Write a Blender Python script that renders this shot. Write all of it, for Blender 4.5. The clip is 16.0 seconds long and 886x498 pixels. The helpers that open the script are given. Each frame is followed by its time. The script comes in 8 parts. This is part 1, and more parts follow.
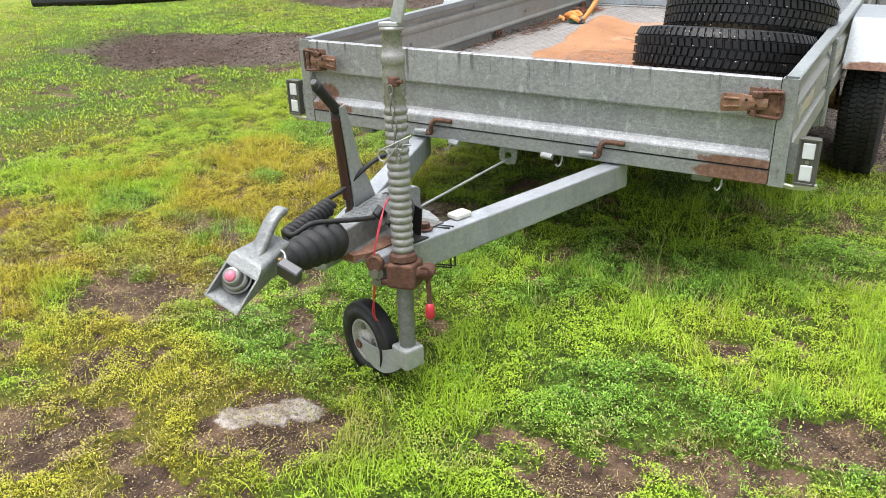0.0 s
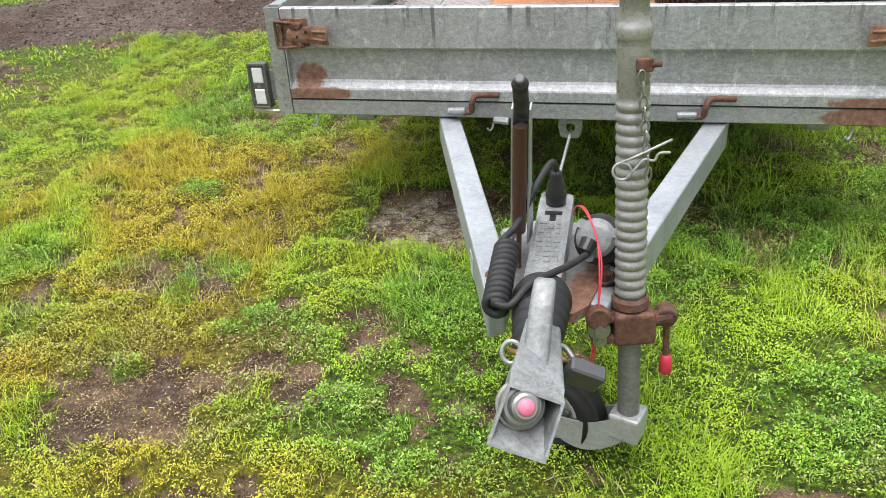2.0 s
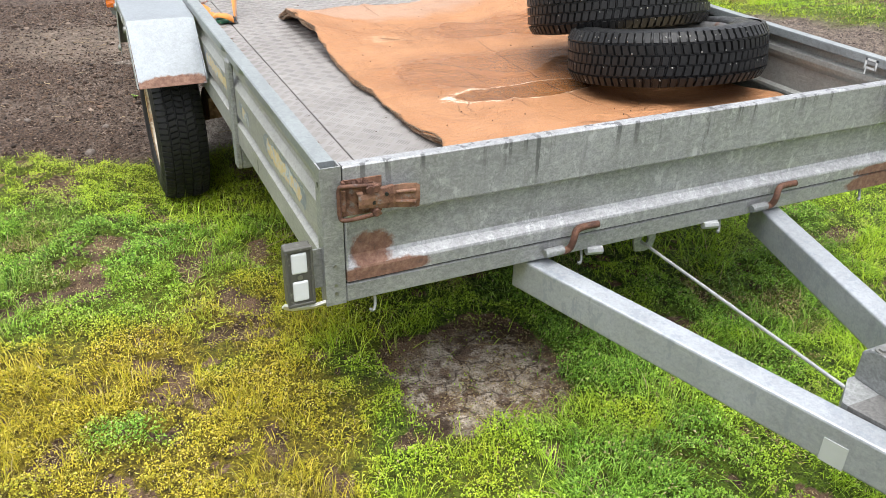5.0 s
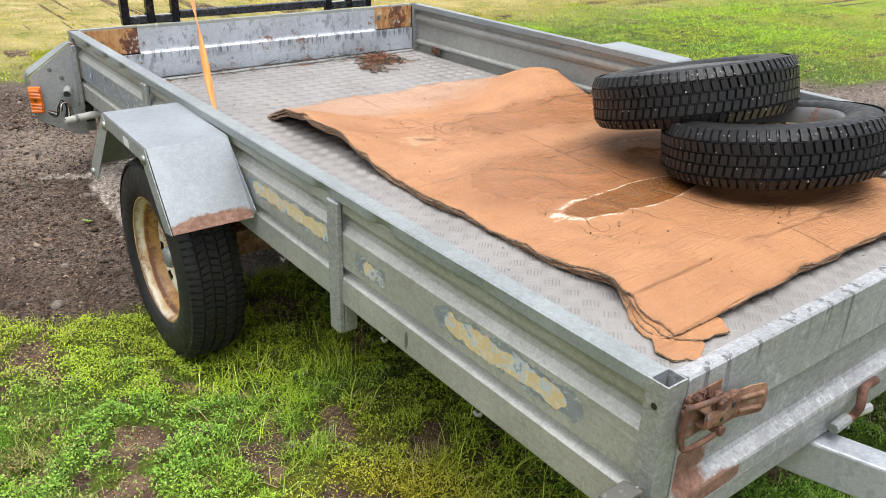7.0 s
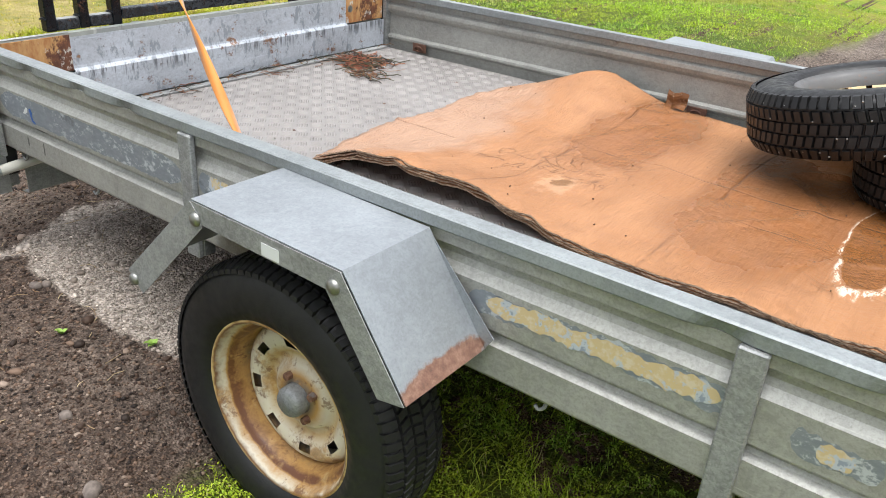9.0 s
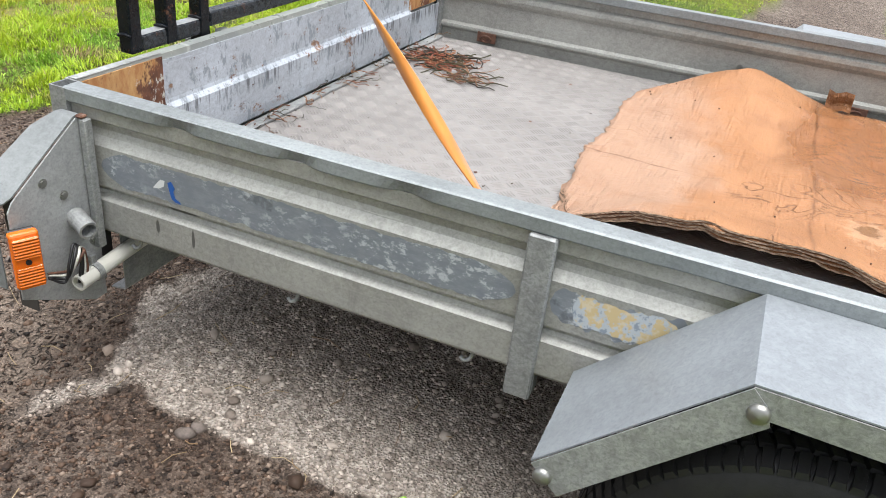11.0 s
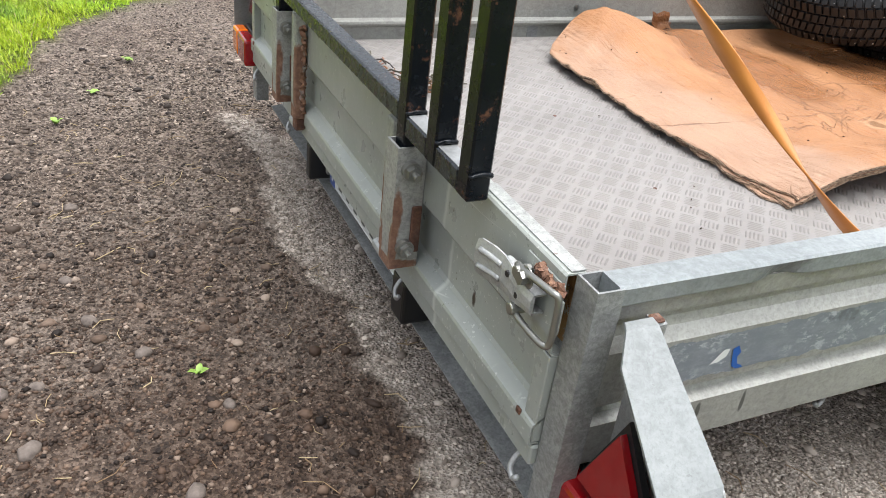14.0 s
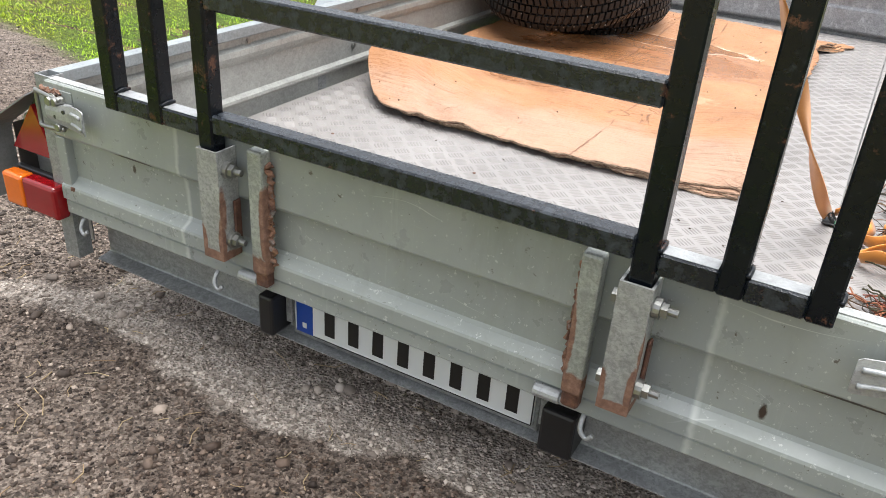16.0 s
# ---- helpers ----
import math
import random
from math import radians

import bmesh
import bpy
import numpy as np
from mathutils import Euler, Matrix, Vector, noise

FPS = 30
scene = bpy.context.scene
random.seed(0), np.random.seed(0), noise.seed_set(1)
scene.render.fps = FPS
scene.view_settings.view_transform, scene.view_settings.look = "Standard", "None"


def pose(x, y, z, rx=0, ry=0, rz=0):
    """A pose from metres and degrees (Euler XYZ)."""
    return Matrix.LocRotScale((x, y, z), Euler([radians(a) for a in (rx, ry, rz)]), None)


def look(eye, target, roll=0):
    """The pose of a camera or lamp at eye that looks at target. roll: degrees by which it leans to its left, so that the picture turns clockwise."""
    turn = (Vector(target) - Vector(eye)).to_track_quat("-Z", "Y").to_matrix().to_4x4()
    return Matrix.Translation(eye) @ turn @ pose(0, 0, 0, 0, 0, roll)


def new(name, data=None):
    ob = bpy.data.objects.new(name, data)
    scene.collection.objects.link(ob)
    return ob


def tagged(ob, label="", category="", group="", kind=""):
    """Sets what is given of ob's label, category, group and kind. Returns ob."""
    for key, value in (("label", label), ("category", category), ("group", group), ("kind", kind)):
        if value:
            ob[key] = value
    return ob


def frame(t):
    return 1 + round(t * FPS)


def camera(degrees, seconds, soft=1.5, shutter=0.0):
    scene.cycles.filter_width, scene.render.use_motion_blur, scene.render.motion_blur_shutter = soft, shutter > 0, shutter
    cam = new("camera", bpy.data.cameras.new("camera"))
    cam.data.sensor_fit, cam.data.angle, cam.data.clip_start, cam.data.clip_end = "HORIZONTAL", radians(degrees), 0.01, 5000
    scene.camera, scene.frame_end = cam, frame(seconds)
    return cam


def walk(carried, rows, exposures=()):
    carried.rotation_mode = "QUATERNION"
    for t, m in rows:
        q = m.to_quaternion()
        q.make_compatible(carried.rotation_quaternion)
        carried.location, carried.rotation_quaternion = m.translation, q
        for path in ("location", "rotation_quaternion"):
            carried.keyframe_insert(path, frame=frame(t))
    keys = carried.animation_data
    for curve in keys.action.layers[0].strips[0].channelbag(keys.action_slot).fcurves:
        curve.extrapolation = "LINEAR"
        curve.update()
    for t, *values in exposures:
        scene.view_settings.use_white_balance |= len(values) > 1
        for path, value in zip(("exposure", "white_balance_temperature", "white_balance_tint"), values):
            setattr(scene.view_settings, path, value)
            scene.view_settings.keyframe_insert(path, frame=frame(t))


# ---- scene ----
cam = camera(58.4, 16.0, soft=0.75)
PATH = [
    (0, (1.141, -2.33, 1.288), (0.197, -0.769, 0.468), -1.6),
    (0.5, (0.931, -2.271, 1.26), (0.027, -0.7, 0.415), -2.3),
    (1, (0.681, -2.182, 1.258), (-0.122, -0.579, 0.372), -2.9),
    (1.5, (0.388, -2.145, 1.255), (-0.247, -0.493, 0.324), -3.4),
    (2, (0.106, -2.096, 1.269), (-0.305, -0.401, 0.291), -3.5),
    (2.5, (-0.204, -1.971, 1.262), (-0.357, -0.258, 0.242), -3.1),
    (3, (-0.488, -1.859, 1.265), (-0.393, -0.157, 0.221), -2.0),
    (3.2, (-0.593, -1.813, 1.277), (-0.416, -0.121, 0.225), -1.8),
    (5.3, (-1.298, -1.281, 1.424), (-0.499, 0.287, 0.472), 1.1),
    (5.5, (-1.324, -1.233, 1.432), (-0.495, 0.327, 0.495), 0.7),
    (6, (-1.399, -1.023, 1.43), (-0.481, 0.511, 0.532), 0.9),
    (6.5, (-1.512, -0.79, 1.403), (-0.505, 0.707, 0.541), 1.3),
    (7, (-1.651, -0.509, 1.409), (-0.546, 0.926, 0.56), 1.6),
    (7.5, (-1.706, -0.15, 1.365), (-0.503, 1.209, 0.526), 2.0),
    (8, (-1.742, 0.145, 1.351), (-0.444, 1.412, 0.508), 2.3),
    (8.2, (-1.778, 0.256, 1.36), (-0.445, 1.481, 0.51), 2.5),
    (10.3, (-1.905, 1.462, 1.322), (-0.318, 2.212, 0.364), 5.7),
    (10.5, (-1.914, 1.575, 1.318), (-0.312, 2.29, 0.357), 5.8),
    (11, (-1.879, 1.903, 1.302), (-0.241, 2.514, 0.33), 6.3),
    (11.5, (-1.876, 2.248, 1.26), (-0.198, 2.721, 0.28), 6.9),
    (12, (-1.892, 2.555, 1.268), (-0.178, 2.863, 0.282), 7.2),
    (12.5, (-1.809, 2.84, 1.249), (-0.077, 2.911, 0.251), 7.3),
    (13, (-1.713, 3.08, 1.249), (0.003, 2.871, 0.244), 7.3),
    (13.5, (-1.594, 3.339, 1.255), (0.053, 2.815, 0.249), 7.6),
    (14, (-1.439, 3.546, 1.254), (0.099, 2.755, 0.25), 7.0),
    (14.5, (-1.201, 3.725, 1.239), (0.201, 2.695, 0.252), 6.3),
    (15, (-1.013, 3.892, 1.283), (0.202, 2.644, 0.3), 5.3),
    (15.5, (-0.843, 3.992, 1.312), (0.174, 2.568, 0.343), 4.6),
    (16, (-0.602, 4.039, 1.305), (0.217, 2.483, 0.353), 4.1),
]
walk(cam, [(t, look(eye, target, roll)) for t, eye, target, roll in PATH],
     exposures=[(0, 1.44), (3, 1.38), (5.5, 1.42), (8, 1.28), (10.5, 1.38), (12.5, 1.34), (14, 1.45), (15, 1.58), (16, 1.6)])

# ---------------------------------------------------------------- world and sun: bright overcast
world = bpy.data.worlds.new("overcast")
scene.world = world
world.use_nodes = True
wt = world.node_tree
sky = wt.nodes.new("ShaderNodeTexSky")
sky.sky_type, sky.sun_disc = "NISHITA", False
sky.sun_elevation, sky.sun_rotation = radians(80), radians(190)
sky.air_density, sky.dust_density, sky.ozone_density = 1.0, 4.0, 1.0
soft = wt.nodes.new("ShaderNodeHueSaturation")
soft.inputs["Saturation"].default_value = 0.30
wt.links.new(sky.outputs[0], soft.inputs["Color"])
wt.links.new(soft.outputs[0], wt.nodes["Background"].inputs[0])
wt.nodes["Background"].inputs[1].default_value = 0.108
sun = new("sun", bpy.data.lights.new("sun", "SUN"))
sun.data.energy, sun.data.angle, sun.data.color = 1.5, radians(60), (0.965, 0.985, 1.0)
sun.matrix_basis = look((-0.75, -0.35, 4.6), (0, 0, 0))


# ---------------------------------------------------------------- materials
class Nodes:
    """Short ways to wire a procedural material."""

    def __init__(self, name):
        self.mat = bpy.data.materials.new(name)
        self.mat.use_nodes = True
        self.tree = self.mat.node_tree
        self.bsdf = self.tree.nodes["Principled BSDF"]
        self.pos = self.tree.nodes.new("ShaderNodeNewGeometry").outputs["Position"]

    def node(self, kind):
        return self.tree.nodes.new(kind)

    def put(self, socket, value):
        if isinstance(value, bpy.types.NodeSocket):
            self.tree.links.new(value, socket)
        elif isinstance(value, (tuple, list)) and len(value) == 3 and socket.type == "RGBA":
            socket.default_value = (*value, 1)
        else:
            socket.default_value = value

    def set(self, **values):
        for key, value in values.items():
            self.put(self.bsdf.inputs[key.replace("_", " ")], value)
        return self

    def scaled(self, sx, sy, sz, vec=None):
        n = self.node("ShaderNodeVectorMath")
        n.operation = "MULTIPLY"
        self.put(n.inputs[0], vec or self.pos)
        n.inputs[1].default_value = (sx, sy, sz)
        return n.outputs[0]

    def noise(self, scale, detail=4, rough=0.6, vec=None, warp=0.0):
        n = self.node("ShaderNodeTexNoise")
        self.put(n.inputs["Vector"], vec or self.pos)
        n.inputs["Scale"].default_value, n.inputs["Detail"].default_value = scale, detail
        n.inputs["Roughness"].default_value, n.inputs["Distortion"].default_value = rough, warp
        return n.outputs["Fac"]

    def voronoi(self, scale, vec=None, feature="F1", out="Distance"):
        n = self.node("ShaderNodeTexVoronoi")
        n.feature = feature
        self.put(n.inputs["Vector"], vec or self.pos)
        n.inputs["Scale"].default_value = scale
        return n.outputs[out]

    def band(self, fac, lo, hi, a=0.0, b=1.0):
        n = self.node("ShaderNodeMapRange")
        self.put(n.inputs[0], fac)
        for i, v in zip((1, 2, 3, 4), (lo, hi, a, b)):
            n.inputs[i].default_value = v
        return n.outputs[0]

    def calc(self, op, a, b=0.0):
        n = self.node("ShaderNodeMath")
        n.operation, n.use_clamp = op, False
        self.put(n.inputs[0], a)
        self.put(n.inputs[1], b)
        return n.outputs[0]

    def mix(self, fac, a, b, blend="MIX"):
        n = self.node("ShaderNodeMix")
        n.data_type, n.blend_type, n.clamp_factor = "RGBA", blend, True
        self.put(n.inputs[0], fac)
        self.put(n.inputs[6], a)
        self.put(n.inputs[7], b)
        return n.outputs[2]

    def ramp(self, fac, *stops):
        n = self.node("ShaderNodeValToRGB")
        self.put(n.inputs[0], fac)
        e = n.color_ramp.elements
        while len(e) < len(stops):
            e.new(0.5)
        for el, (p, c) in zip(e, stops):
            el.position, el.color = p, (*c, 1)
        return n.outputs[0]

    def attr(self, name):
        n = self.node("ShaderNodeAttribute")
        n.attribute_name = name
        return n.outputs["Fac"]

    def split(self, vec=None):
        n = self.node("ShaderNodeSeparateXYZ")
        self.put(n.inputs[0], vec or self.pos)
        return n.outputs

    def island(self):
        return self.node("ShaderNodeNewGeometry").outputs["Random Per Island"]

    def bump(self, height, strength=0.3, dist=0.002, after=None):
        n = self.node("ShaderNodeBump")
        self.put(n.inputs["Height"], height)
        n.inputs["Strength"].default_value, n.inputs["Distance"].default_value = strength, dist
        if after:
            self.put(n.inputs["Normal"], after)
        return n.outputs[0]

    def spot(self, centre, radii, wobble=0.55, scale=16, soft=0.20):
        """1 inside a ragged ellipsoid round centre."""
        a = self.node("ShaderNodeVectorMath")
        a.operation = "SUBTRACT"
        self.put(a.inputs[0], self.pos)
        a.inputs[1].default_value = centre
        b = self.scaled(*(1 / r for r in radii), vec=a.outputs[0])
        c = self.node("ShaderNodeVectorMath")
        c.operation = "LENGTH"
        self.put(c.inputs[0], b)
        d = self.calc("ADD", c.outputs["Value"], self.calc("MULTIPLY", self.noise(scale, 5, 0.7), 2 * wobble))
        return self.band(d, 1.0 + wobble - soft, 1.0 + wobble + soft, 1.0, 0.0)


RUST_DARK, RUST_MID, RUST_LIGHT = (0.045, 0.022, 0.016), (0.105, 0.047, 0.030), (0.21, 0.105, 0.062)


def rust_colour(n):
    return n.ramp(n.noise(55, 6, 0.75), (0.30, RUST_DARK), (0.5, RUST_MID), (0.72, RUST_LIGHT))


def zinc(name, tone=(0.30, 0.31, 0.305), spots=(), flake=0.0, dirt=0.5, speck=0.0, rough=0.5, grain=1.0, stains=(), drips=False, weep=False):
    """Weathered hot-dip zinc: spangle, white bloom, dark run marks, and rust where spots say."""
    n = Nodes(name)

    def shade(k):
        return tuple(min(1, k * c) for c in tone)

    cell = n.node("ShaderNodeSeparateColor")
    n.put(cell.inputs[0], n.voronoi(120, n.scaled(1, 1, 1, n.pos), out="Color"))
    grey = n.mix(n.band(cell.outputs[0], 0, 1, 0, 0.22), tone, shade(0.7))
    mottle = n.noise(62, 6, 0.78, n.scaled(1, 1, 1.4), 0.6)
    grey = n.mix(n.band(mottle, 0.40, 0.62, 0, 0.90 * grain), grey, shade(0.52))
    cloud = n.noise(5.5, 5, 0.65)
    grey = n.mix(n.band(cloud, 0.42, 0.70, 0, 0.34), grey, shade(1.5))
    grey = n.mix(n.band(n.noise(3.1, 4, 0.6, n.scaled(1, 1, 1.7)), 0.5, 0.75, 0, 0.55 * dirt), grey, shade(0.62))
    runs = n.noise(1, 4, 0.7, n.scaled(21, 21, 2.6), 0.5)
    where = n.band(n.noise(2.3, 3, 0.6), 0.42, 0.60)
    grey = n.mix(n.calc("MULTIPLY", n.band(runs, 0.58, 0.74, 0, 0.70 * dirt), where), grey, shade(0.42))
    fine = n.noise(190, 4, 0.7)
    grey = n.mix(n.band(fine, 0.48, 0.66, 0, 0.65 * grain), grey, shade(0.50))
    grey = n.mix(n.band(n.noise(75, 4, 0.7), 0.66, 0.72, 0, 0.55 * dirt), grey, shade(0.30))
    scratch = n.noise(1, 3, 0.6, n.scaled(5, 5, 170), 0.3)
    grey = n.mix(n.calc("MULTIPLY", n.band(scratch, 0.62, 0.70, 0, 0.35), n.band(n.noise(4.4, 3), 0.5, 0.62)), grey, shade(1.6))
    if flake:
        chips = n.band(n.noise(26, 5, 0.75, n.scaled(1, 1, 0.5)), 0.55, 0.60)
        grey = n.mix(n.calc("MULTIPLY", chips, flake), grey, (0.24, 0.27, 0.30))
    if speck:
        rs = n.band(n.noise(21, 5, 0.7), 0.64, 0.69)
        grey = n.mix(n.calc("MULTIPLY", rs, speck), grey, rust_colour(n))
    if drips:
        thin = n.band(n.noise(1, 3, 0.6, n.scaled(40, 40, 1.6)), 0.575, 0.63)
        grey = n.mix(n.calc("MULTIPLY", thin, n.band(n.calc("ADD", n.split()[2], n.calc("MULTIPLY", n.noise(14, 3), 0.06)), 0.765, 0.83, 0, 0.85)), grey, shade(0.2))
        long = n.calc("MULTIPLY", n.band(n.noise(1, 2, 0.5, n.scaled(23, 23, 0.5), 0.3), 0.675, 0.70), n.band(n.noise(17, 4, 0.7, n.scaled(1, 1, 0.6)), 0.40, 0.52))
        grey = n.mix(n.calc("MULTIPLY", long, n.band(n.split()[2], 0.69, 0.70, 0, 0.75)), grey, shade(0.22))
        chalk = n.band(n.noise(33, 6, 0.8, n.scaled(1, 1, 0.55)), 0.56, 0.62, 0, 0.55)
        grey = n.mix(chalk, grey, shade(1.45))
    if weep:
        z = n.split()[2]
        streak = n.band(n.noise(1, 4, 0.7, n.scaled(65, 65, 5)), 0.50, 0.58)
        grey = n.mix(n.calc("MULTIPLY", streak, n.band(n.calc("ABSOLUTE", n.calc("SUBTRACT", z, 0.672)), 0.006, 0.032, 0.85, 0)), grey, shade(0.22))
        blot = n.band(n.noise(9, 6, 0.75, n.scaled(1, 1, 1.4)), 0.60, 0.65, 0, 0.9)
        grey = n.mix(blot, grey, n.ramp(n.noise(50, 5, 0.7), (0.35, (0.10, 0.036, 0.020)), (0.6, (0.30, 0.155, 0.070)), (0.75, (0.42, 0.30, 0.18))))
    for centre, radii in stains:
        grey = n.mix(n.calc("MULTIPLY", n.spot(centre, radii, 0.4, 60), 0.85), grey, shade(0.16))
    mask = None
    for centre, radii in spots:
        s = n.spot(centre, radii, 0.5, 24, 0.09)
        mask = s if mask is None else n.calc("MAXIMUM", mask, s)
    metal, r = 0.35, n.band(cloud, 0.3, 0.7, rough - 0.08, rough + 0.12)
    if mask is not None:
        grey = n.mix(n.calc("MULTIPLY", mask, 0.92), grey, n.ramp(n.noise(60, 6, 0.75), (0.3, (0.080, 0.032, 0.019)), (0.5, (0.18, 0.080, 0.045)), (0.7, (0.29, 0.165, 0.11))))
        metal = n.band(mask, 0, 1, 0.35, 0.0)
        r = n.calc("MAXIMUM", r, n.calc("MULTIPLY", mask, 0.85))
    n.set(Base_Color=grey, Metallic=metal, Roughness=r)
    h = n.calc("ADD", n.noise(9, 3, 0.5), n.calc("MULTIPLY", n.noise(220, 3, 0.6), 0.3))
    n.set(Normal=n.bump(h, 0.28, 0.003))
    return n.mat


def rusty(name, bare=0.15, pale=0.0):
    n = Nodes(name)
    c = n.mix(n.band(n.noise(24, 5, 0.7), 0.40, 0.62, 0, pale), rust_colour(n), (0.34, 0.185, 0.115))
    c = n.mix(n.band(n.noise(40, 5, 0.7), 0.56, 0.66, 0, bare), c, (0.22, 0.22, 0.21))
    n.set(Base_Color=c, Roughness=n.band(n.noise(30), 0.3, 0.7, 0.6, 0.92), Metallic=0.1)
    n.set(Normal=n.bump(n.noise(140, 5, 0.75), 0.7, 0.0025))
    return n.mat


def paint(name, colour, worn=(0.2, 0.2, 0.2), wear=0.3, rough=0.42, rust=0.0, metal=0.0, gloss=0.5):
    n = Nodes(name)
    c = n.mix(n.band(n.noise(6, 4), 0.35, 0.7, 0, 0.3), colour, tuple(0.78 * v for v in colour))
    c = n.mix(n.band(n.noise(45, 6, 0.75), 0.62 - 0.06 * wear, 0.70, 0, wear), c, worn)
    if rust:
        c = n.mix(n.band(n.noise(17, 6, 0.75), 0.66 - 0.12 * rust, 0.70 - 0.08 * rust, 0, 0.9), c, rust_colour(n))
    n.set(Base_Color=c, Roughness=n.band(n.noise(25, 4), 0.3, 0.7, rough - 0.1, rough + 0.15), Metallic=metal, Specular_IOR_Level=gloss)
    n.set(Normal=n.bump(n.noise(90, 4, 0.65), 0.3, 0.0015))
    return n.mat


def rubber(name, tone=0.018, rough=0.62):
    n = Nodes(name)
    dust = n.band(n.noise(14, 5, 0.65), 0.45, 0.75, 0, 0.6)
    c = n.mix(dust, (tone, tone, tone * 1.03), (tone * 1.9, tone * 1.85, tone * 1.8))
    n.set(Base_Color=c, Roughness=n.band(n.noise(40, 4), 0.3, 0.7, rough - 0.14, rough + 0.16), Specular_IOR_Level=0.38)
    n.set(Normal=n.bump(n.noise(260, 3, 0.6), 0.35, 0.0012))
    return n.mat


def plain(name, colour, rough=0.5, metal=0.0, bump=0.15, scale=120, spread=0.25):
    n = Nodes(name)
    c = n.mix(n.band(n.noise(scale * 0.15, 4), 0.3, 0.7, 0, spread), colour, tuple(0.6 * v for v in colour))
    n.set(Base_Color=c, Roughness=rough, Metallic=metal, Normal=n.bump(n.noise(scale, 4, 0.65), bump, 0.001))
    return n.mat


def lens(name, colour):
    """Moulded lamp plastic."""
    n = Nodes(name)
    n.set(Base_Color=n.mix(n.band(n.noise(40), 0.3, 0.7, 0, 0.3), colour, tuple(0.7 * v for v in colour)), Roughness=0.12, Coat_Weight=0.6, Coat_Roughness=0.06)
    return n.mat


ZINC = zinc("zinc", (0.36, 0.37, 0.365))
ZINC_FRONT = zinc("zinc_front", (0.405, 0.41, 0.42), dirt=0.9, drips=True, spots=[((-0.768, 0.0, 0.603), (0.048, 0.05, 0.042)), ((-0.745, 0.0, 0.556), (0.105, 0.05, 0.020)), ((0.75, 0.0, 0.550), (0.115, 0.05, 0.018))])
ZINC_BEAM = zinc("zinc_beam", (0.38, 0.385, 0.39), dirt=0.9, spots=[((0.745, 0.0, 0.512), (0.13, 0.05, 0.026))])
ZINC_SIDE = zinc("zinc_side", (0.39, 0.39, 0.36), dirt=0.6, grain=0.6, stains=[((-0.867, 2.845, 0.574), (0.05, 0.004, 0.013)), ((-0.867, 2.765, 0.570), (0.05, 0.0035, 0.018)), ((-0.866, 2.80, 0.610), (0.05, 0.035, 0.003)), ((-0.867, 0.62, 0.56), (0.05, 0.006, 0.02)), ((0.862, 1.25, 0.73), (0.05, 0.02, 0.015)), ((0.862, 0.9, 0.73), (0.05, 0.012, 0.02))])
ZINC_GUARD = zinc("zinc_guard", (0.31, 0.335, 0.355), dirt=0.25, grain=0.4, spots=[((-0.98, 1.335, 0.590), (0.14, 0.03, 0.026)), ((0.98, 1.335, 0.590), (0.14, 0.03, 0.026))], rough=0.42)
ZINC_RAIL = zinc("zinc_rail", (0.30, 0.325, 0.33), dirt=0.5, grain=0.6)
ZINC_WHITE = zinc("zinc_white", (0.42, 0.43, 0.43), dirt=0.45, grain=0.6, rough=0.42)
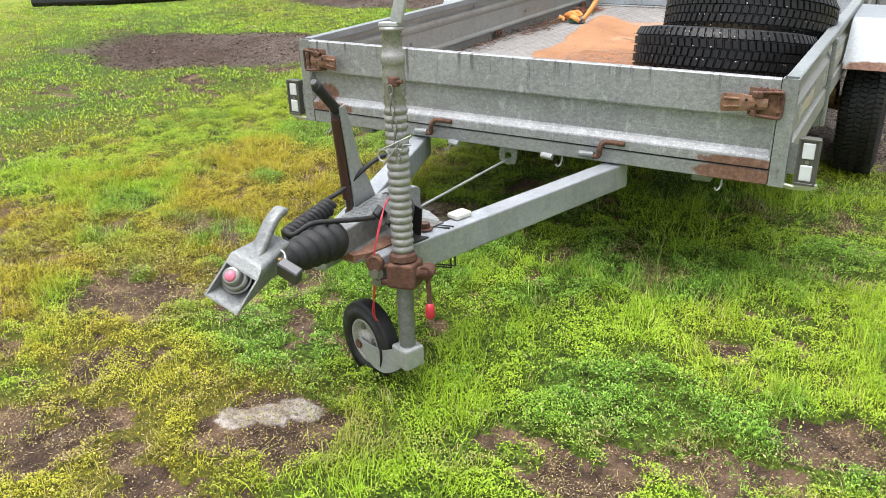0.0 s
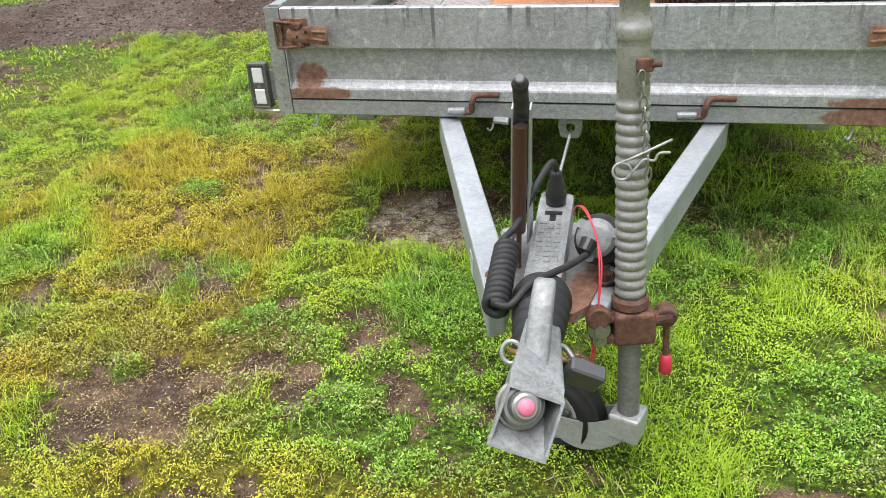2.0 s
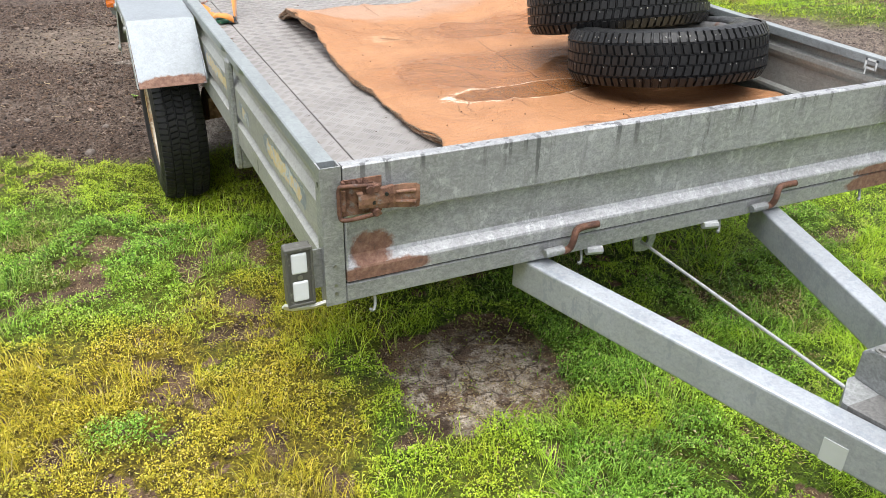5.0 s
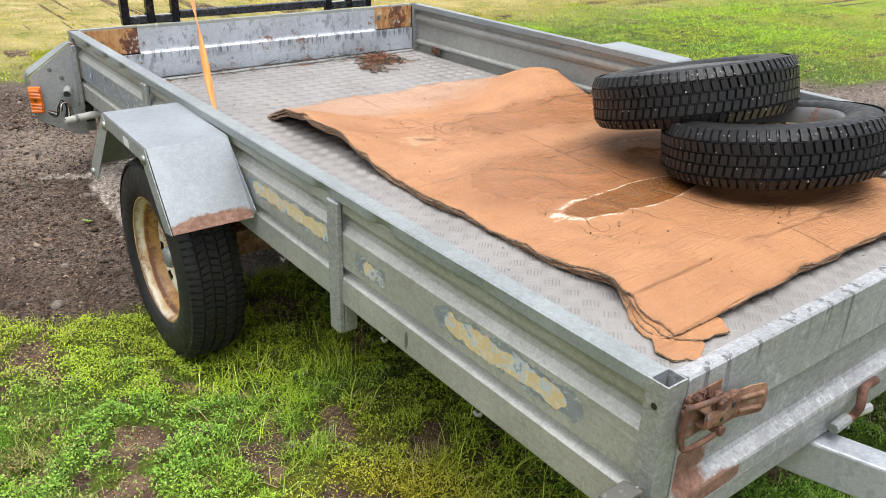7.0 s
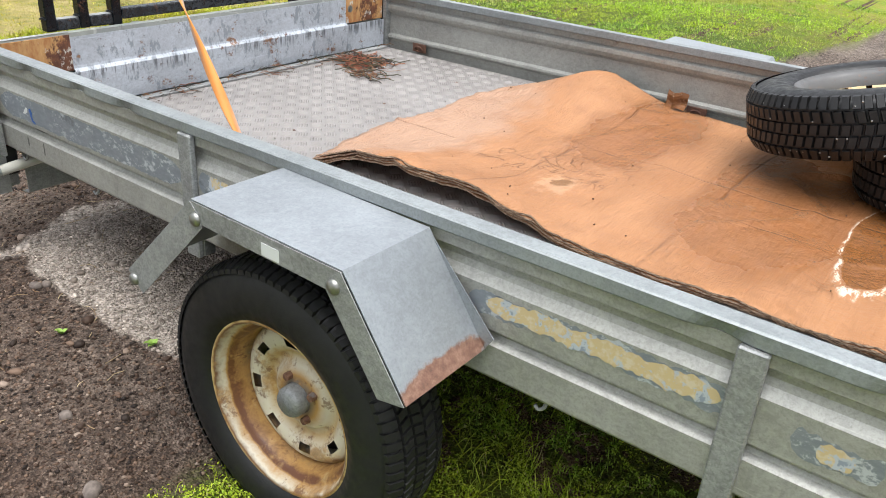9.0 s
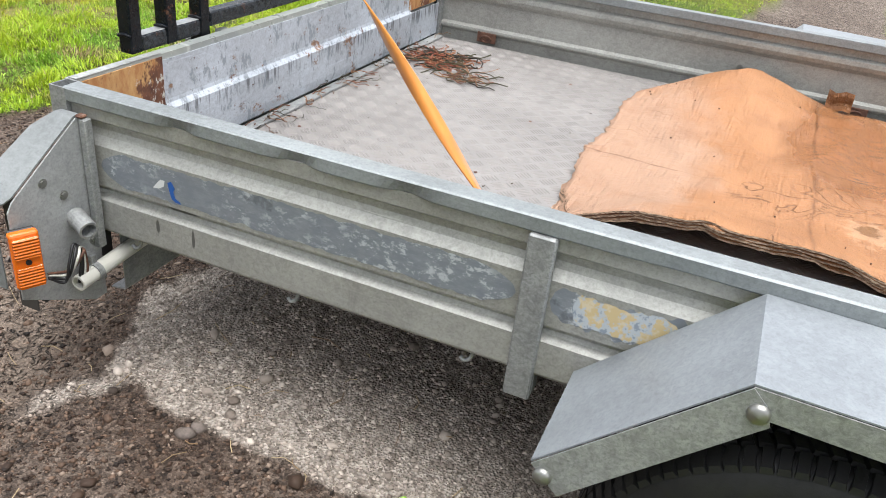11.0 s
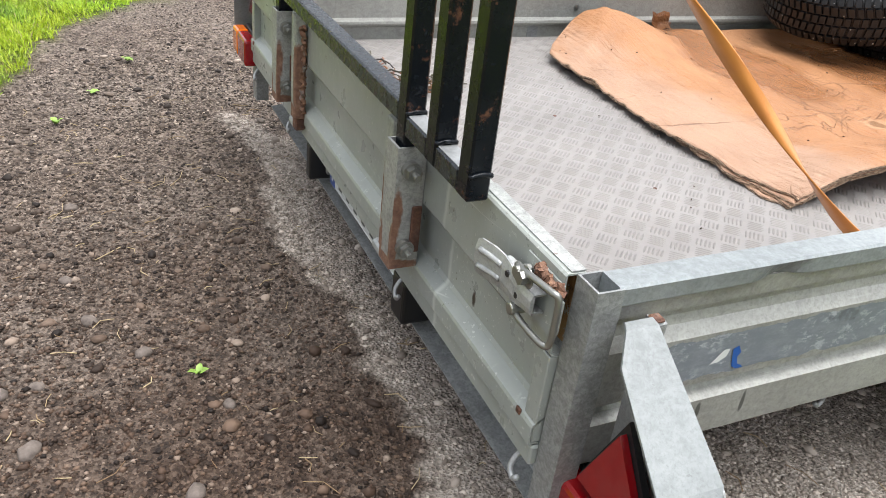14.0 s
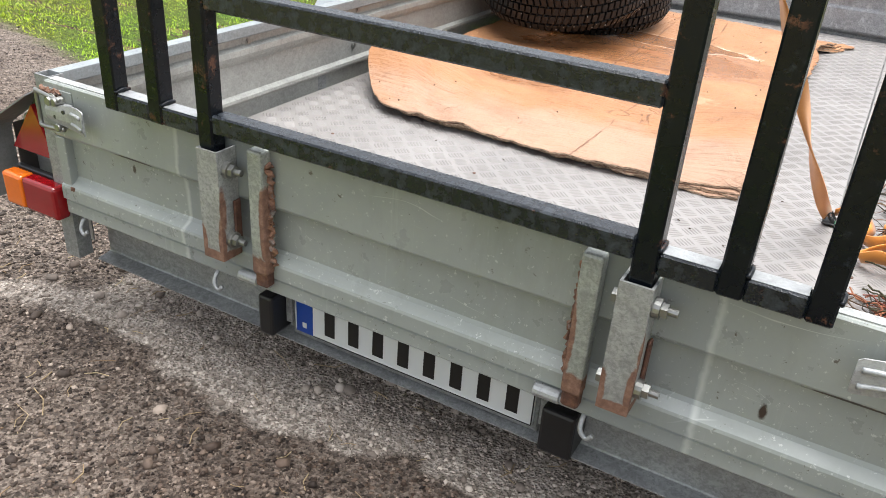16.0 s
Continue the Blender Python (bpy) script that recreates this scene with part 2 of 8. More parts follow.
def tail_paint():
    """Pale grey-green paint, scratched, chalky and streaked with grime."""
    n = Nodes("tailgate_paint")
    c = n.mix(n.band(n.noise(6, 5, 0.65), 0.35, 0.7), (0.325, 0.345, 0.320), (0.275, 0.297, 0.275))
    c = n.mix(n.band(n.noise(5, 6, 0.7, n.scaled(1, 1, 0.25)), 0.54, 0.70, 0, 0.55), c, (0.21, 0.225, 0.185))
    streak = n.calc("MULTIPLY", n.band(n.noise(1, 5, 0.7, n.scaled(60, 60, 3)), 0.58, 0.68), n.band(n.noise(4, 3), 0.45, 0.6))
    c = n.mix(n.calc("MULTIPLY", streak, 0.5), c, (0.44, 0.46, 0.44))
    line = n.band(n.calc("ABSOLUTE", n.calc("SUBTRACT", n.noise(5, 2, 0.4, n.scaled(0.5, 1, 2.2), 0.6), 0.5)), 0.0, 0.0035, 1, 0)
    c = n.mix(n.calc("MULTIPLY", line, n.band(n.noise(3.5, 3), 0.54, 0.62, 0, 0.8)), c, (0.60, 0.61, 0.58))
    c = n.mix(n.band(n.noise(95, 4, 0.7), 0.62, 0.66, 0, 0.8), c, (0.52, 0.53, 0.50))
    c = n.mix(n.band(n.noise(58, 5, 0.75), 0.65, 0.69, 0, 0.85), c, (0.085, 0.065, 0.045))
    x = n.calc("ADD", n.split()[0], n.calc("MULTIPLY", n.calc("SUBTRACT", n.noise(7, 4, 0.7), 0.5), 0.03))
    for lo, hi, brush in ((-0.515, -0.335, -0.515), (0.29, 0.475, 0.475)):
        grey = n.calc("MULTIPLY", n.band(x, lo - 0.004, lo + 0.004), n.band(x, hi - 0.004, hi + 0.004, 1, 0))
        c = n.mix(n.calc("MULTIPLY", grey, 0.6), c, (0.235, 0.255, 0.255))
        c = n.mix(n.calc("MULTIPLY", n.band(n.calc("ABSOLUTE", n.calc("SUBTRACT", x, brush)), 0.001, 0.007, 1, 0), 0.7), c, (0.50, 0.52, 0.49))
    for centre, radii in (((-0.60, 3.07, 0.613), (0.006, 0.03, 0.014)), ((0.62, 3.07, 0.655), (0.005, 0.03, 0.010)), ((-0.70, 3.07, 0.684), (0.06, 0.03, 0.0035)), ((0.60, 3.07, 0.684), (0.05, 0.03, 0.0035))):
        c = n.mix(n.spot(centre, radii, 0.5, 90), c, (0.045, 0.030, 0.022))
    n.set(Base_Color=c, Roughness=n.band(n.noise(18, 5), 0.3, 0.7, 0.24, 0.44), Normal=n.bump(n.noise(7, 4, 0.6), 0.25, 0.006, n.bump(n.noise(160, 4), 0.15, 0.001)))
    return n.mat


TAIL_OUT = tail_paint()
TAIL_IN = zinc("tailgate_inside", (0.52, 0.56, 0.61), flake=0.75, speck=1.0, dirt=0.5, grain=0.5, weep=True)
RUSTY = rusty("rust")
RUST_LIGHTER = rusty("rust_on_zinc", 0.7, 0.8)
BLACK_PAINT = paint("black_paint", (0.004, 0.0058, 0.0085), (0.04, 0.05, 0.06), 0.5, 0.24, rust=0.55, gloss=0.25)


def wet_paint():
    """Black paint beaded with rain."""
    n = Nodes("black_wet")
    c = n.mix(n.band(n.noise(60, 5, 0.75), 0.50, 0.66, 0, 0.55), (0.008, 0.011, 0.015), (0.060, 0.072, 0.088))
    c = n.mix(n.band(n.noise(17, 6, 0.75), 0.62, 0.66, 0, 0.85), c, rust_colour(n))
    drops = n.band(n.voronoi(320), 0.15, 0.55, 1, 0)
    n.set(Base_Color=c, Roughness=n.band(n.noise(60, 4), 0.35, 0.65, 0.14, 0.42), Normal=n.bump(drops, 0.3, 0.0015))
    return n.mat


BLACK_WET = wet_paint()
LEG = zinc("leg_zinc", (0.365, 0.385, 0.41), flake=0.5, dirt=0.5, grain=0.45)
RUBBER = rubber("rubber")
TYRE = rubber("tyre_rubber", 0.009, 0.42)
TYRE_WALL = rubber("tyre_wall", 0.012, 0.55)
BLACK_PLASTIC = plain("black_plastic", (0.014, 0.014, 0.015), 0.42)
RED_PLASTIC = plain("red_plastic", (0.50, 0.030, 0.055), 0.4)
RED_WIRE = plain("red_wire", (0.55, 0.04, 0.06), 0.45)
WHITE_PLASTIC = plain("white_plastic", (0.62, 0.61, 0.55), 0.4)
WHITE_LENS = lens("white_lens", (0.70, 0.72, 0.74))
AMBER = lens("amber_lens", (0.75, 0.155, 0.008))
RIBBED = lens("ribbed_amber", (0.75, 0.155, 0.008))
amber_nodes = RIBBED.node_tree
pos = amber_nodes.nodes.new("ShaderNodeNewGeometry")
sep = amber_nodes.nodes.new("ShaderNodeSeparateXYZ")
mul = amber_nodes.nodes.new("ShaderNodeMath")
mul.operation = "MULTIPLY"
mul.inputs[1].default_value = 1080
sine = amber_nodes.nodes.new("ShaderNodeMath")
sine.operation = "SINE"
ribs = amber_nodes.nodes.new("ShaderNodeBump")
ribs.inputs["Strength"].default_value, ribs.inputs["Distance"].default_value = 0.8, 0.0012
for a, b in ((pos.outputs["Position"], sep.inputs[0]), (sep.outputs[2], mul.inputs[0]), (mul.outputs[0], sine.inputs[0]), (sine.outputs[0], ribs.inputs["Height"]), (ribs.outputs[0], amber_nodes.nodes["Principled BSDF"].inputs["Normal"])):
    amber_nodes.links.new(a, b)
RED_LENS = lens("red_lens", (0.26, 0.005, 0.008))
ZINC_HOOD = zinc("zinc_hood", (0.245, 0.26, 0.26), dirt=0.7, grain=0.5, stains=[((-1.064, 3.038, 0.56), (0.03, 0.0035, 0.060)), ((-1.064, 3.066, 0.55), (0.03, 0.003, 0.070))])
TAIL_RIM = zinc("tailgate_rim", (0.46, 0.47, 0.45), speck=1.0, dirt=0.3)
BOLT = plain("bolt_steel", (0.30, 0.30, 0.28), 0.38, 0.8)
BRASS = plain("brass", (0.50, 0.30, 0.11), 0.4, 0.8)
CAST = zinc("cast_zinc", (0.285, 0.295, 0.295), dirt=1.0, rough=0.5)
HITCH = zinc("hitch_zinc", (0.23, 0.225, 0.215), dirt=1.0, spots=[((-0.10, -0.90, 0.49), (0.05, 0.03, 0.03)), ((0.085, -0.87, 0.50), (0.05, 0.10, 0.03)), ((-0.12, -0.83, 0.50), (0.035, 0.05, 0.03)), ((0.02, -0.95, 0.50), (0.09, 0.03, 0.03))])
TUBE = zinc("tube_zinc_ribbed", (0.33, 0.325, 0.305), dirt=0.8, rough=0.26, grain=0.7)
BLUE_FOIL = plain("blue_foil", (0.02, 0.10, 0.36), 0.45)
PLATE_WHITE = plain("plate_white", (0.66, 0.68, 0.67), 0.35, spread=0.08)
PLATE_BLUE = plain("plate_blue", (0.01, 0.06, 0.33), 0.35)
INK = plain("black_ink", (0.012, 0.012, 0.012), 0.4)


def rim_paint():
    n = Nodes("rim_cream")
    _, y, z = n.split()
    away = n.calc("SQRT", n.calc("ADD", n.calc("POWER", n.calc("SUBTRACT", y, 1.676), 2.0), n.calc("POWER", n.calc("SUBTRACT", z, 0.360), 2.0)))
    away = n.calc("ADD", away, n.calc("MULTIPLY", n.calc("SUBTRACT", n.noise(13, 5, 0.7), 0.5), 0.020))
    cream, ochre, brown = (0.60, 0.55, 0.43), (0.42, 0.235, 0.075), (0.13, 0.048, 0.018)
    c = n.ramp(n.calc("MULTIPLY", away, 5.0), (0.17, (0.14, 0.12, 0.10)), (0.26, ochre), (0.36, cream), (0.47, (0.46, 0.32, 0.15)), (0.56, cream), (0.72, cream), (0.765, (0.20, 0.13, 0.07)), (0.79, ochre), (0.815, brown), (0.855, brown), (0.875, ochre), (0.905, cream), (0.935, brown), (0.955, (0.50, 0.36, 0.16)), (1.0, (0.56, 0.44, 0.24)))
    c = n.mix(n.band(n.noise(11, 6, 0.75), 0.50, 0.60, 0, 0.8), c, n.ramp(n.noise(34, 6, 0.75), (0.35, brown), (0.55, ochre), (0.7, (0.55, 0.42, 0.22))))
    c = n.mix(n.band(n.noise(28, 6, 0.75), 0.57, 0.62, 0, 0.7), c, brown)
    n.set(Base_Color=c, Roughness=n.band(n.noise(30), 0.3, 0.7, 0.28, 0.6), Normal=n.bump(n.noise(110, 5, 0.7), 0.4, 0.002))
    return n.mat


def rust_plate():
    """Old yellow-orange paint under flaking rust."""
    n = Nodes("rust_plate")
    c = n.mix(n.band(n.noise(30, 5, 0.7, n.scaled(1, 1, 0.4)), 0.40, 0.62), (0.52, 0.31, 0.125), (0.36, 0.155, 0.052))
    c = n.mix(n.band(n.noise(11, 6, 0.78, n.scaled(1, 1, 0.6)), 0.50, 0.56), c, n.ramp(n.noise(60, 5), (0.35, (0.060, 0.020, 0.011)), (0.65, (0.16, 0.062, 0.030))))
    c = n.mix(n.band(n.noise(19, 6, 0.8, n.scaled(1, 1, 0.7)), 0.575, 0.60), c, (0.52, 0.50, 0.45))
    n.set(Base_Color=c, Roughness=0.7, Normal=n.bump(n.noise(70, 5, 0.7), 0.5, 0.002))
    return n.mat


def sticker():
    n = Nodes("worn_sticker")
    edge = n.noise(34, 5, 0.7)
    c = n.mix(n.band(n.noise(70, 4), 0.50, 0.62, 0, 0.8), (0.53, 0.415, 0.225), (0.58, 0.51, 0.37))
    c = n.mix(n.band(edge, 0.515, 0.54), c, (0.42, 0.46, 0.49))
    c = n.mix(n.band(edge, 0.60, 0.63), c, (0.24, 0.28, 0.33))
    n.set(Base_Color=c, Roughness=0.6, Normal=n.bump(edge, 0.4, 0.001))
    return n.mat


def scuffed():
    """A long rubbed band, bare blue-grey metal with chalky edges."""
    n = Nodes("scuffed_band")
    a = n.noise(60, 6, 0.8, n.scaled(1, 0.35, 1))
    c = n.mix(n.band(a, 0.45, 0.65), (0.215, 0.24, 0.270), (0.27, 0.295, 0.325))
    chalk = n.calc("MULTIPLY", n.band(n.noise(48, 6, 0.8, n.scaled(1, 0.6, 1)), 0.52, 0.57), n.band(n.noise(7, 4, 0.7), 0.38, 0.52))
    c = n.mix(chalk, c, (0.50, 0.53, 0.56))
    c = n.mix(n.band(n.noise(11, 5, 0.7), 0.62, 0.68, 0, 0.6), c, (0.10, 0.11, 0.12))
    n.set(Base_Color=c, Metallic=0.3, Roughness=0.5, Normal=n.bump(a, 0.4, 0.0015))
    return n.mat


def tread_plate(name="tread_plate", pale=(0.275, 0.258, 0.246), dull=(0.215, 0.200, 0.190), gloss=0.5):
    n = Nodes(name)
    c = n.mix(n.band(n.noise(4, 5, 0.65), 0.35, 0.7), pale, dull)
    c = n.mix(n.band(n.noise(70, 5, 0.7), 0.56, 0.72, 0, 0.5), c, (0.24, 0.21, 0.185))
    n.set(Base_Color=c, Metallic=0.2 * gloss, Roughness=n.band(n.noise(7, 4), 0.35, 0.65, 0.54 - 0.36 * gloss, 0.70 - 0.28 * gloss), Specular_IOR_Level=gloss)
    n.set(Normal=n.bump(n.noise(150, 4), 0.2, 0.001))
    return n.mat


def cardboard():
    n = Nodes("wet_cardboard")
    x, y, z = n.split()
    base = n.mix(n.band(n.noise(3.2, 5, 0.6), 0.35, 0.68), (0.392, 0.192, 0.088), (0.33, 0.148, 0.060))
    base = n.mix(n.band(n.noise(90, 4), 0.5, 0.8, 0, 0.3), base, (0.43, 0.235, 0.14))
    base = n.mix(n.calc("MULTIPLY", n.spot((0.0, 2.18, 0.62), (0.62, 0.22, 0.4), 0.6, 5), 0.75), base, (0.385, 0.25, 0.175))
    base = n.mix(n.band(n.noise(11, 6, 0.7), 0.52, 0.70, 0, 0.45), base, (0.255, 0.112, 0.052))
    wet = n.calc("MAXIMUM", n.spot((0.17, 1.10, 0.58), (0.50, 0.24, 0.3), 0.45, 3.2, 0.17), n.spot((0.45, 1.62, 0.58), (0.42, 0.17, 0.3), 0.45, 3.0, 0.17))
    pool = n.spot((0.12, 0.86, 0.58), (0.30, 0.075, 0.3), 0.25, 5, 0.04)
    base = n.mix(n.calc("MULTIPLY", wet, 0.75), base, (0.245, 0.098, 0.035))
    base = n.mix(pool, base, (0.20, 0.080, 0.024))
    rim = n.calc("SUBTRACT", n.spot((0.10, 0.86, 0.58), (0.307, 0.077, 0.3), 0.25, 5), pool)
    torn = n.calc("MULTIPLY", n.band(n.noise(38, 6, 0.8, n.scaled(0.6, 1.5, 1)), 0.50, 0.53), n.band(rim, 0.25, 0.45))
    torn2 = n.calc("MULTIPLY", n.band(n.noise(55, 5, 0.8), 0.70, 0.72), n.band(n.noise(2.2, 3), 0.48, 0.55))
    base = n.mix(n.calc("MAXIMUM", torn, torn2), base, (0.72, 0.62, 0.50))
    folds = n.noise(7, 3, 0.5, n.scaled(1.0, 0.8, 1), 1.0)
    crease = n.calc("MULTIPLY", n.band(n.calc("ABSOLUTE", n.calc("SUBTRACT", folds, 0.5)), 0.0, 0.012, 1, 0), n.band(n.noise(2.1, 3), 0.56, 0.64))
    sway = n.calc("MULTIPLY", n.noise(2.5, 4, 0.6), 0.05)
    for axis, at, wide in ((y, 0.465, 0.007), (x, 0.225, 0.006), (y, 1.275, 0.006), (x, 0.02, 0.004), (y, 1.74, 0.006)):
        line = n.band(n.calc("ABSOLUTE", n.calc("SUBTRACT", n.calc("ADD", axis, sway), at)), 0.0, wide, 1, 0)
        crease = n.calc("MAXIMUM", crease, n.calc("MULTIPLY", line, n.band(n.noise(6, 3), 0.38, 0.55)))
    base = n.mix(n.calc("MULTIPLY", crease, 0.75), base, (0.17, 0.075, 0.034))
    flap = n.spot((-0.12, 1.60, 0.60), (0.040, 0.020, 0.3), 1.3, 30)
    base = n.mix(n.spot((-0.13, 1.60, 0.60), (0.075, 0.045, 0.3), 1.4, 26), base, (0.45, 0.25, 0.135))
    base = n.mix(flap, base, (0.24, 0.115, 0.045))
    crease = n.calc("MAXIMUM", crease, flap)
    damp = n.calc("MAXIMUM", n.calc("MULTIPLY", wet, 0.75), pool)
    n.set(Base_Color=base, Roughness=n.band(damp, 0, 1, 0.55, 0.14), Specular_IOR_Level=0.4)
    waves = n.noise(1, 3, 0.5, n.scaled(9, 95, 9))
    skin = n.voronoi(34, n.scaled(1, 0.6, 1), "DISTANCE_TO_EDGE")
    wrinkled = n.calc("MULTIPLY", n.band(skin, 0.0, 0.16, -1, 0), n.band(n.noise(2.9, 4, 0.6), 0.42, 0.62))
    h = n.calc("ADD", n.calc("MULTIPLY", n.band(crease, 0, 1, 0, -1), 0.6), n.calc("ADD", n.calc("MULTIPLY", waves, 1.0), n.calc("MULTIPLY", wrinkled, 0.15)))
    n.set(Normal=n.bump(h, 0.9, 0.007, n.bump(n.noise(10, 7, 0.70, None, 0.9), 0.85, 0.018)))
    return n.mat


def card_edge():
    n = Nodes("cardboard_edge")
    c = n.mix(n.band(n.noise(1, 3, 0.6, n.scaled(90, 90, 420)), 0.40, 0.6), (0.13, 0.080, 0.050), (0.50, 0.37, 0.26))
    n.set(Base_Color=c, Roughness=0.8, Normal=n.bump(n.noise(160, 4), 0.6, 0.003))
    return n.mat


def webbing():
    n = Nodes("orange_webbing")
    w = n.noise(1, 2, 0.5, n.scaled(700, 700, 90))
    c = n.mix(n.band(n.noise(6, 4), 0.35, 0.7), (0.66, 0.25, 0.032), (0.50, 0.165, 0.022))
    n.set(Base_Color=c, Roughness=0.6, Sheen_Weight=0.3, Normal=n.bump(w, 0.3, 0.0008))
    return n.mat


RIM = rim_paint()
RUST_PLATE = rust_plate()
STICKER, SCUFF, TREAD = sticker(), scuffed(), tread_plate()
TREAD_BAR = tread_plate("tread_bar", (0.262, 0.247, 0.236), (0.212, 0.199, 0.190), 0.18)
CARD, CARD_EDGE, WEB = cardboard(), card_edge(), webbing()


# ---------------------------------------------------------------- mesh helpers
def thing(name, at=(0, 0, 0), **tags):
    ob = new(name)
    ob.empty_display_size = 0.1
    ob.matrix_basis = pose(*at)
    return tagged(ob, **tags)


def part(name, bm, material, parent=None, label="", smooth=False, mats=()):
    """Links a bmesh, drawn in world places, as one mesh object under a thing or a part."""
    bmesh.ops.recalc_face_normals(bm, faces=bm.faces)
    me = bpy.data.meshes.new(name)
    bm.to_mesh(me)
    bm.free()
    me.materials.append(material)
    for m in mats:
        me.materials.append(m)
    if smooth:
        me.shade_smooth()
    ob = new(name, me)
    if parent is not None:
        ob.parent = parent
        ob.matrix_parent_inverse = parent.matrix_basis.inverted() if parent.parent is None else Matrix()
    if label:
        ob["label"] = label
    return ob


def raw(name, verts, faces, material, parent=None, label="", smooth=False):
    me = bpy.data.meshes.new(name)
    me.from_pydata(verts, [], faces)
    me.materials.append(material)
    if smooth:
        me.shade_smooth()
    ob = new(name, me)
    if parent is not None:
        ob.parent = parent
        ob.matrix_parent_inverse = parent.matrix_basis.inverted() if parent.parent is None else Matrix()
    if label:
        ob["label"] = label
    return ob


def box(bm, lo, hi, bevel=0.0, m=None, seg=1):
    lo, hi = Vector(lo), Vector(hi)
    c, s = (lo + hi) / 2, hi - lo
    got = bmesh.ops.create_cube(bm, size=1, matrix=(m or Matrix()) @ Matrix.Translation(c) @ Matrix.Diagonal((*s, 1)))
    if bevel:
        vs = set(got["verts"])
        es = [e for e in bm.edges if e.verts[0] in vs and e.verts[1] in vs]
        bmesh.ops.bevel(bm, geom=es, offset=bevel, segments=seg, affect="EDGES", profile=0.5)
    return bm


def aim(p, q):
    """A frame at p whose z runs to q."""
    p, q = Vector(p), Vector(q)
    return Matrix.Translation(p) @ (q - p).to_track_quat("Z", "Y").to_matrix().to_4x4()


def rod(bm, p, q, r, r2=None, seg=14, bevel=0.0):
    d = (Vector(q) - Vector(p)).length
    got = bmesh.ops.create_cone(bm, cap_ends=True, segments=seg, radius1=r, radius2=r if r2 is None else r2, depth=d, matrix=aim(p, q) @ Matrix.Translation((0, 0, d / 2)))
    if bevel:
        vs = set(got["verts"])
        es = [e for e in bm.edges if e.verts[0] in vs and e.verts[1] in vs and any(len(f.verts) > 4 for f in e.link_faces)]
        bmesh.ops.bevel(bm, geom=es, offset=bevel, segments=2, affect="EDGES", profile=0.5)
    return bm


def pipe(bm, pts, r, seg=8, closed=False, flat=None):
    """A round (or, with flat=(w, h), rectangular) section swept along pts."""
    pts = [Vector(p) for p in pts]
    n, rings, up = len(pts), [], None
    for i, p in enumerate(pts):
        a = pts[i - 1] if i or closed else p
        b = pts[(i + 1) % n] if i < n - 1 or closed else p
        t = (b - a).normalized()
        if up is None:
            up = t.orthogonal().normalized()
        up = (up - t * up.dot(t)).normalized()
        side = t.cross(up)
        if flat:
            ring = [bm.verts.new(p + side * sx * flat[0] / 2 + up * sy * flat[1] / 2) for sx, sy in ((-1, -1), (1, -1), (1, 1), (-1, 1))]
        else:
            ring = [bm.verts.new(p + (side * math.cos(k) + up * math.sin(k)) * r) for k in (2 * math.pi * j / seg for j in range(seg))]
        rings.append(ring)
    s = len(rings[0])
    for i in range(n if closed else n - 1):
        a, b = rings[i], rings[(i + 1) % n]
        for j in range(s):
            bm.faces.new((a[j], a[(j + 1) % s], b[(j + 1) % s], b[j]))
    if not closed:
        bm.faces.new(rings[0])
        bm.faces.new(list(reversed(rings[-1])))
    return bm


def smooth_line(pts, per=8):
    """Catmull-Rom through pts."""
    P = [Vector(p) for p in pts]
    P = [2 * P[0] - P[1], *P, 2 * P[-1] - P[-2]]
    out = []
    for i in range(1, len(P) - 2):
        for k in range(per):
            t = k / per
            a, b, c, d = P[i - 1: i + 3]
            out.append(0.5 * (2 * b + (c - a) * t + (2 * a - 5 * b + 4 * c - d) * t * t + (3 * b - a - 3 * c + d) * t ** 3))
    return out + [P[-2]]


def prism(bm, poly, a, b, axis="y", m=None):
    """A closed outline extruded from a to b. axis y: outline in (x, z); x: in (y, z); z: in (x, y)."""
    def at(p, v):
        w = {"y": (p[0], v, p[1]), "x": (v, p[0], p[1]), "z": (p[0], p[1], v)}[axis]
        return bm.verts.new((m @ Vector(w)) if m else w)
    r0, r1 = [at(p, a) for p in poly], [at(p, b) for p in poly]
    n = len(poly)
    for i in range(n):
        bm.faces.new((r0[i], r0[(i + 1) % n], r1[(i + 1) % n], r1[i]))
    bm.faces.new(r0)
    bm.faces.new(list(reversed(r1)))
    return bm


def sheet(line, t):
    """Closed outline of a bent sheet of thickness t along an open line."""
    P = [Vector(p) for p in line]
    off = []
    for i, p in enumerate(P):
        d = ((P[min(i + 1, len(P) - 1)] - P[max(i - 1, 0)])).normalized()
        off.append(p + Vector((-d.y, d.x)) * t)
    return [tuple(p) for p in P] + [tuple(p) for p in reversed(off)]


def lathe(bm, prof, m, seg=48, skip=None, closed=False):
    """Profile of (radius, height) turned round the local z of m."""
    rings = []
    for r, h in prof:
        rings.append([bm.verts.new(m @ Vector((r * math.cos(a), r * math.sin(a), h))) for a in (2 * math.pi * j / seg for j in range(seg))])
    k = len(rings)
    for i in range(k if closed else k - 1):
        a, b = rings[i], rings[(i + 1) % k]
        for j in range(seg):
            if skip and skip(i, j):
                continue
            bm.faces.new((a[j], a[(j + 1) % seg], b[(j + 1) % seg], b[j]))
    return bm


def B():
    return bmesh.new()


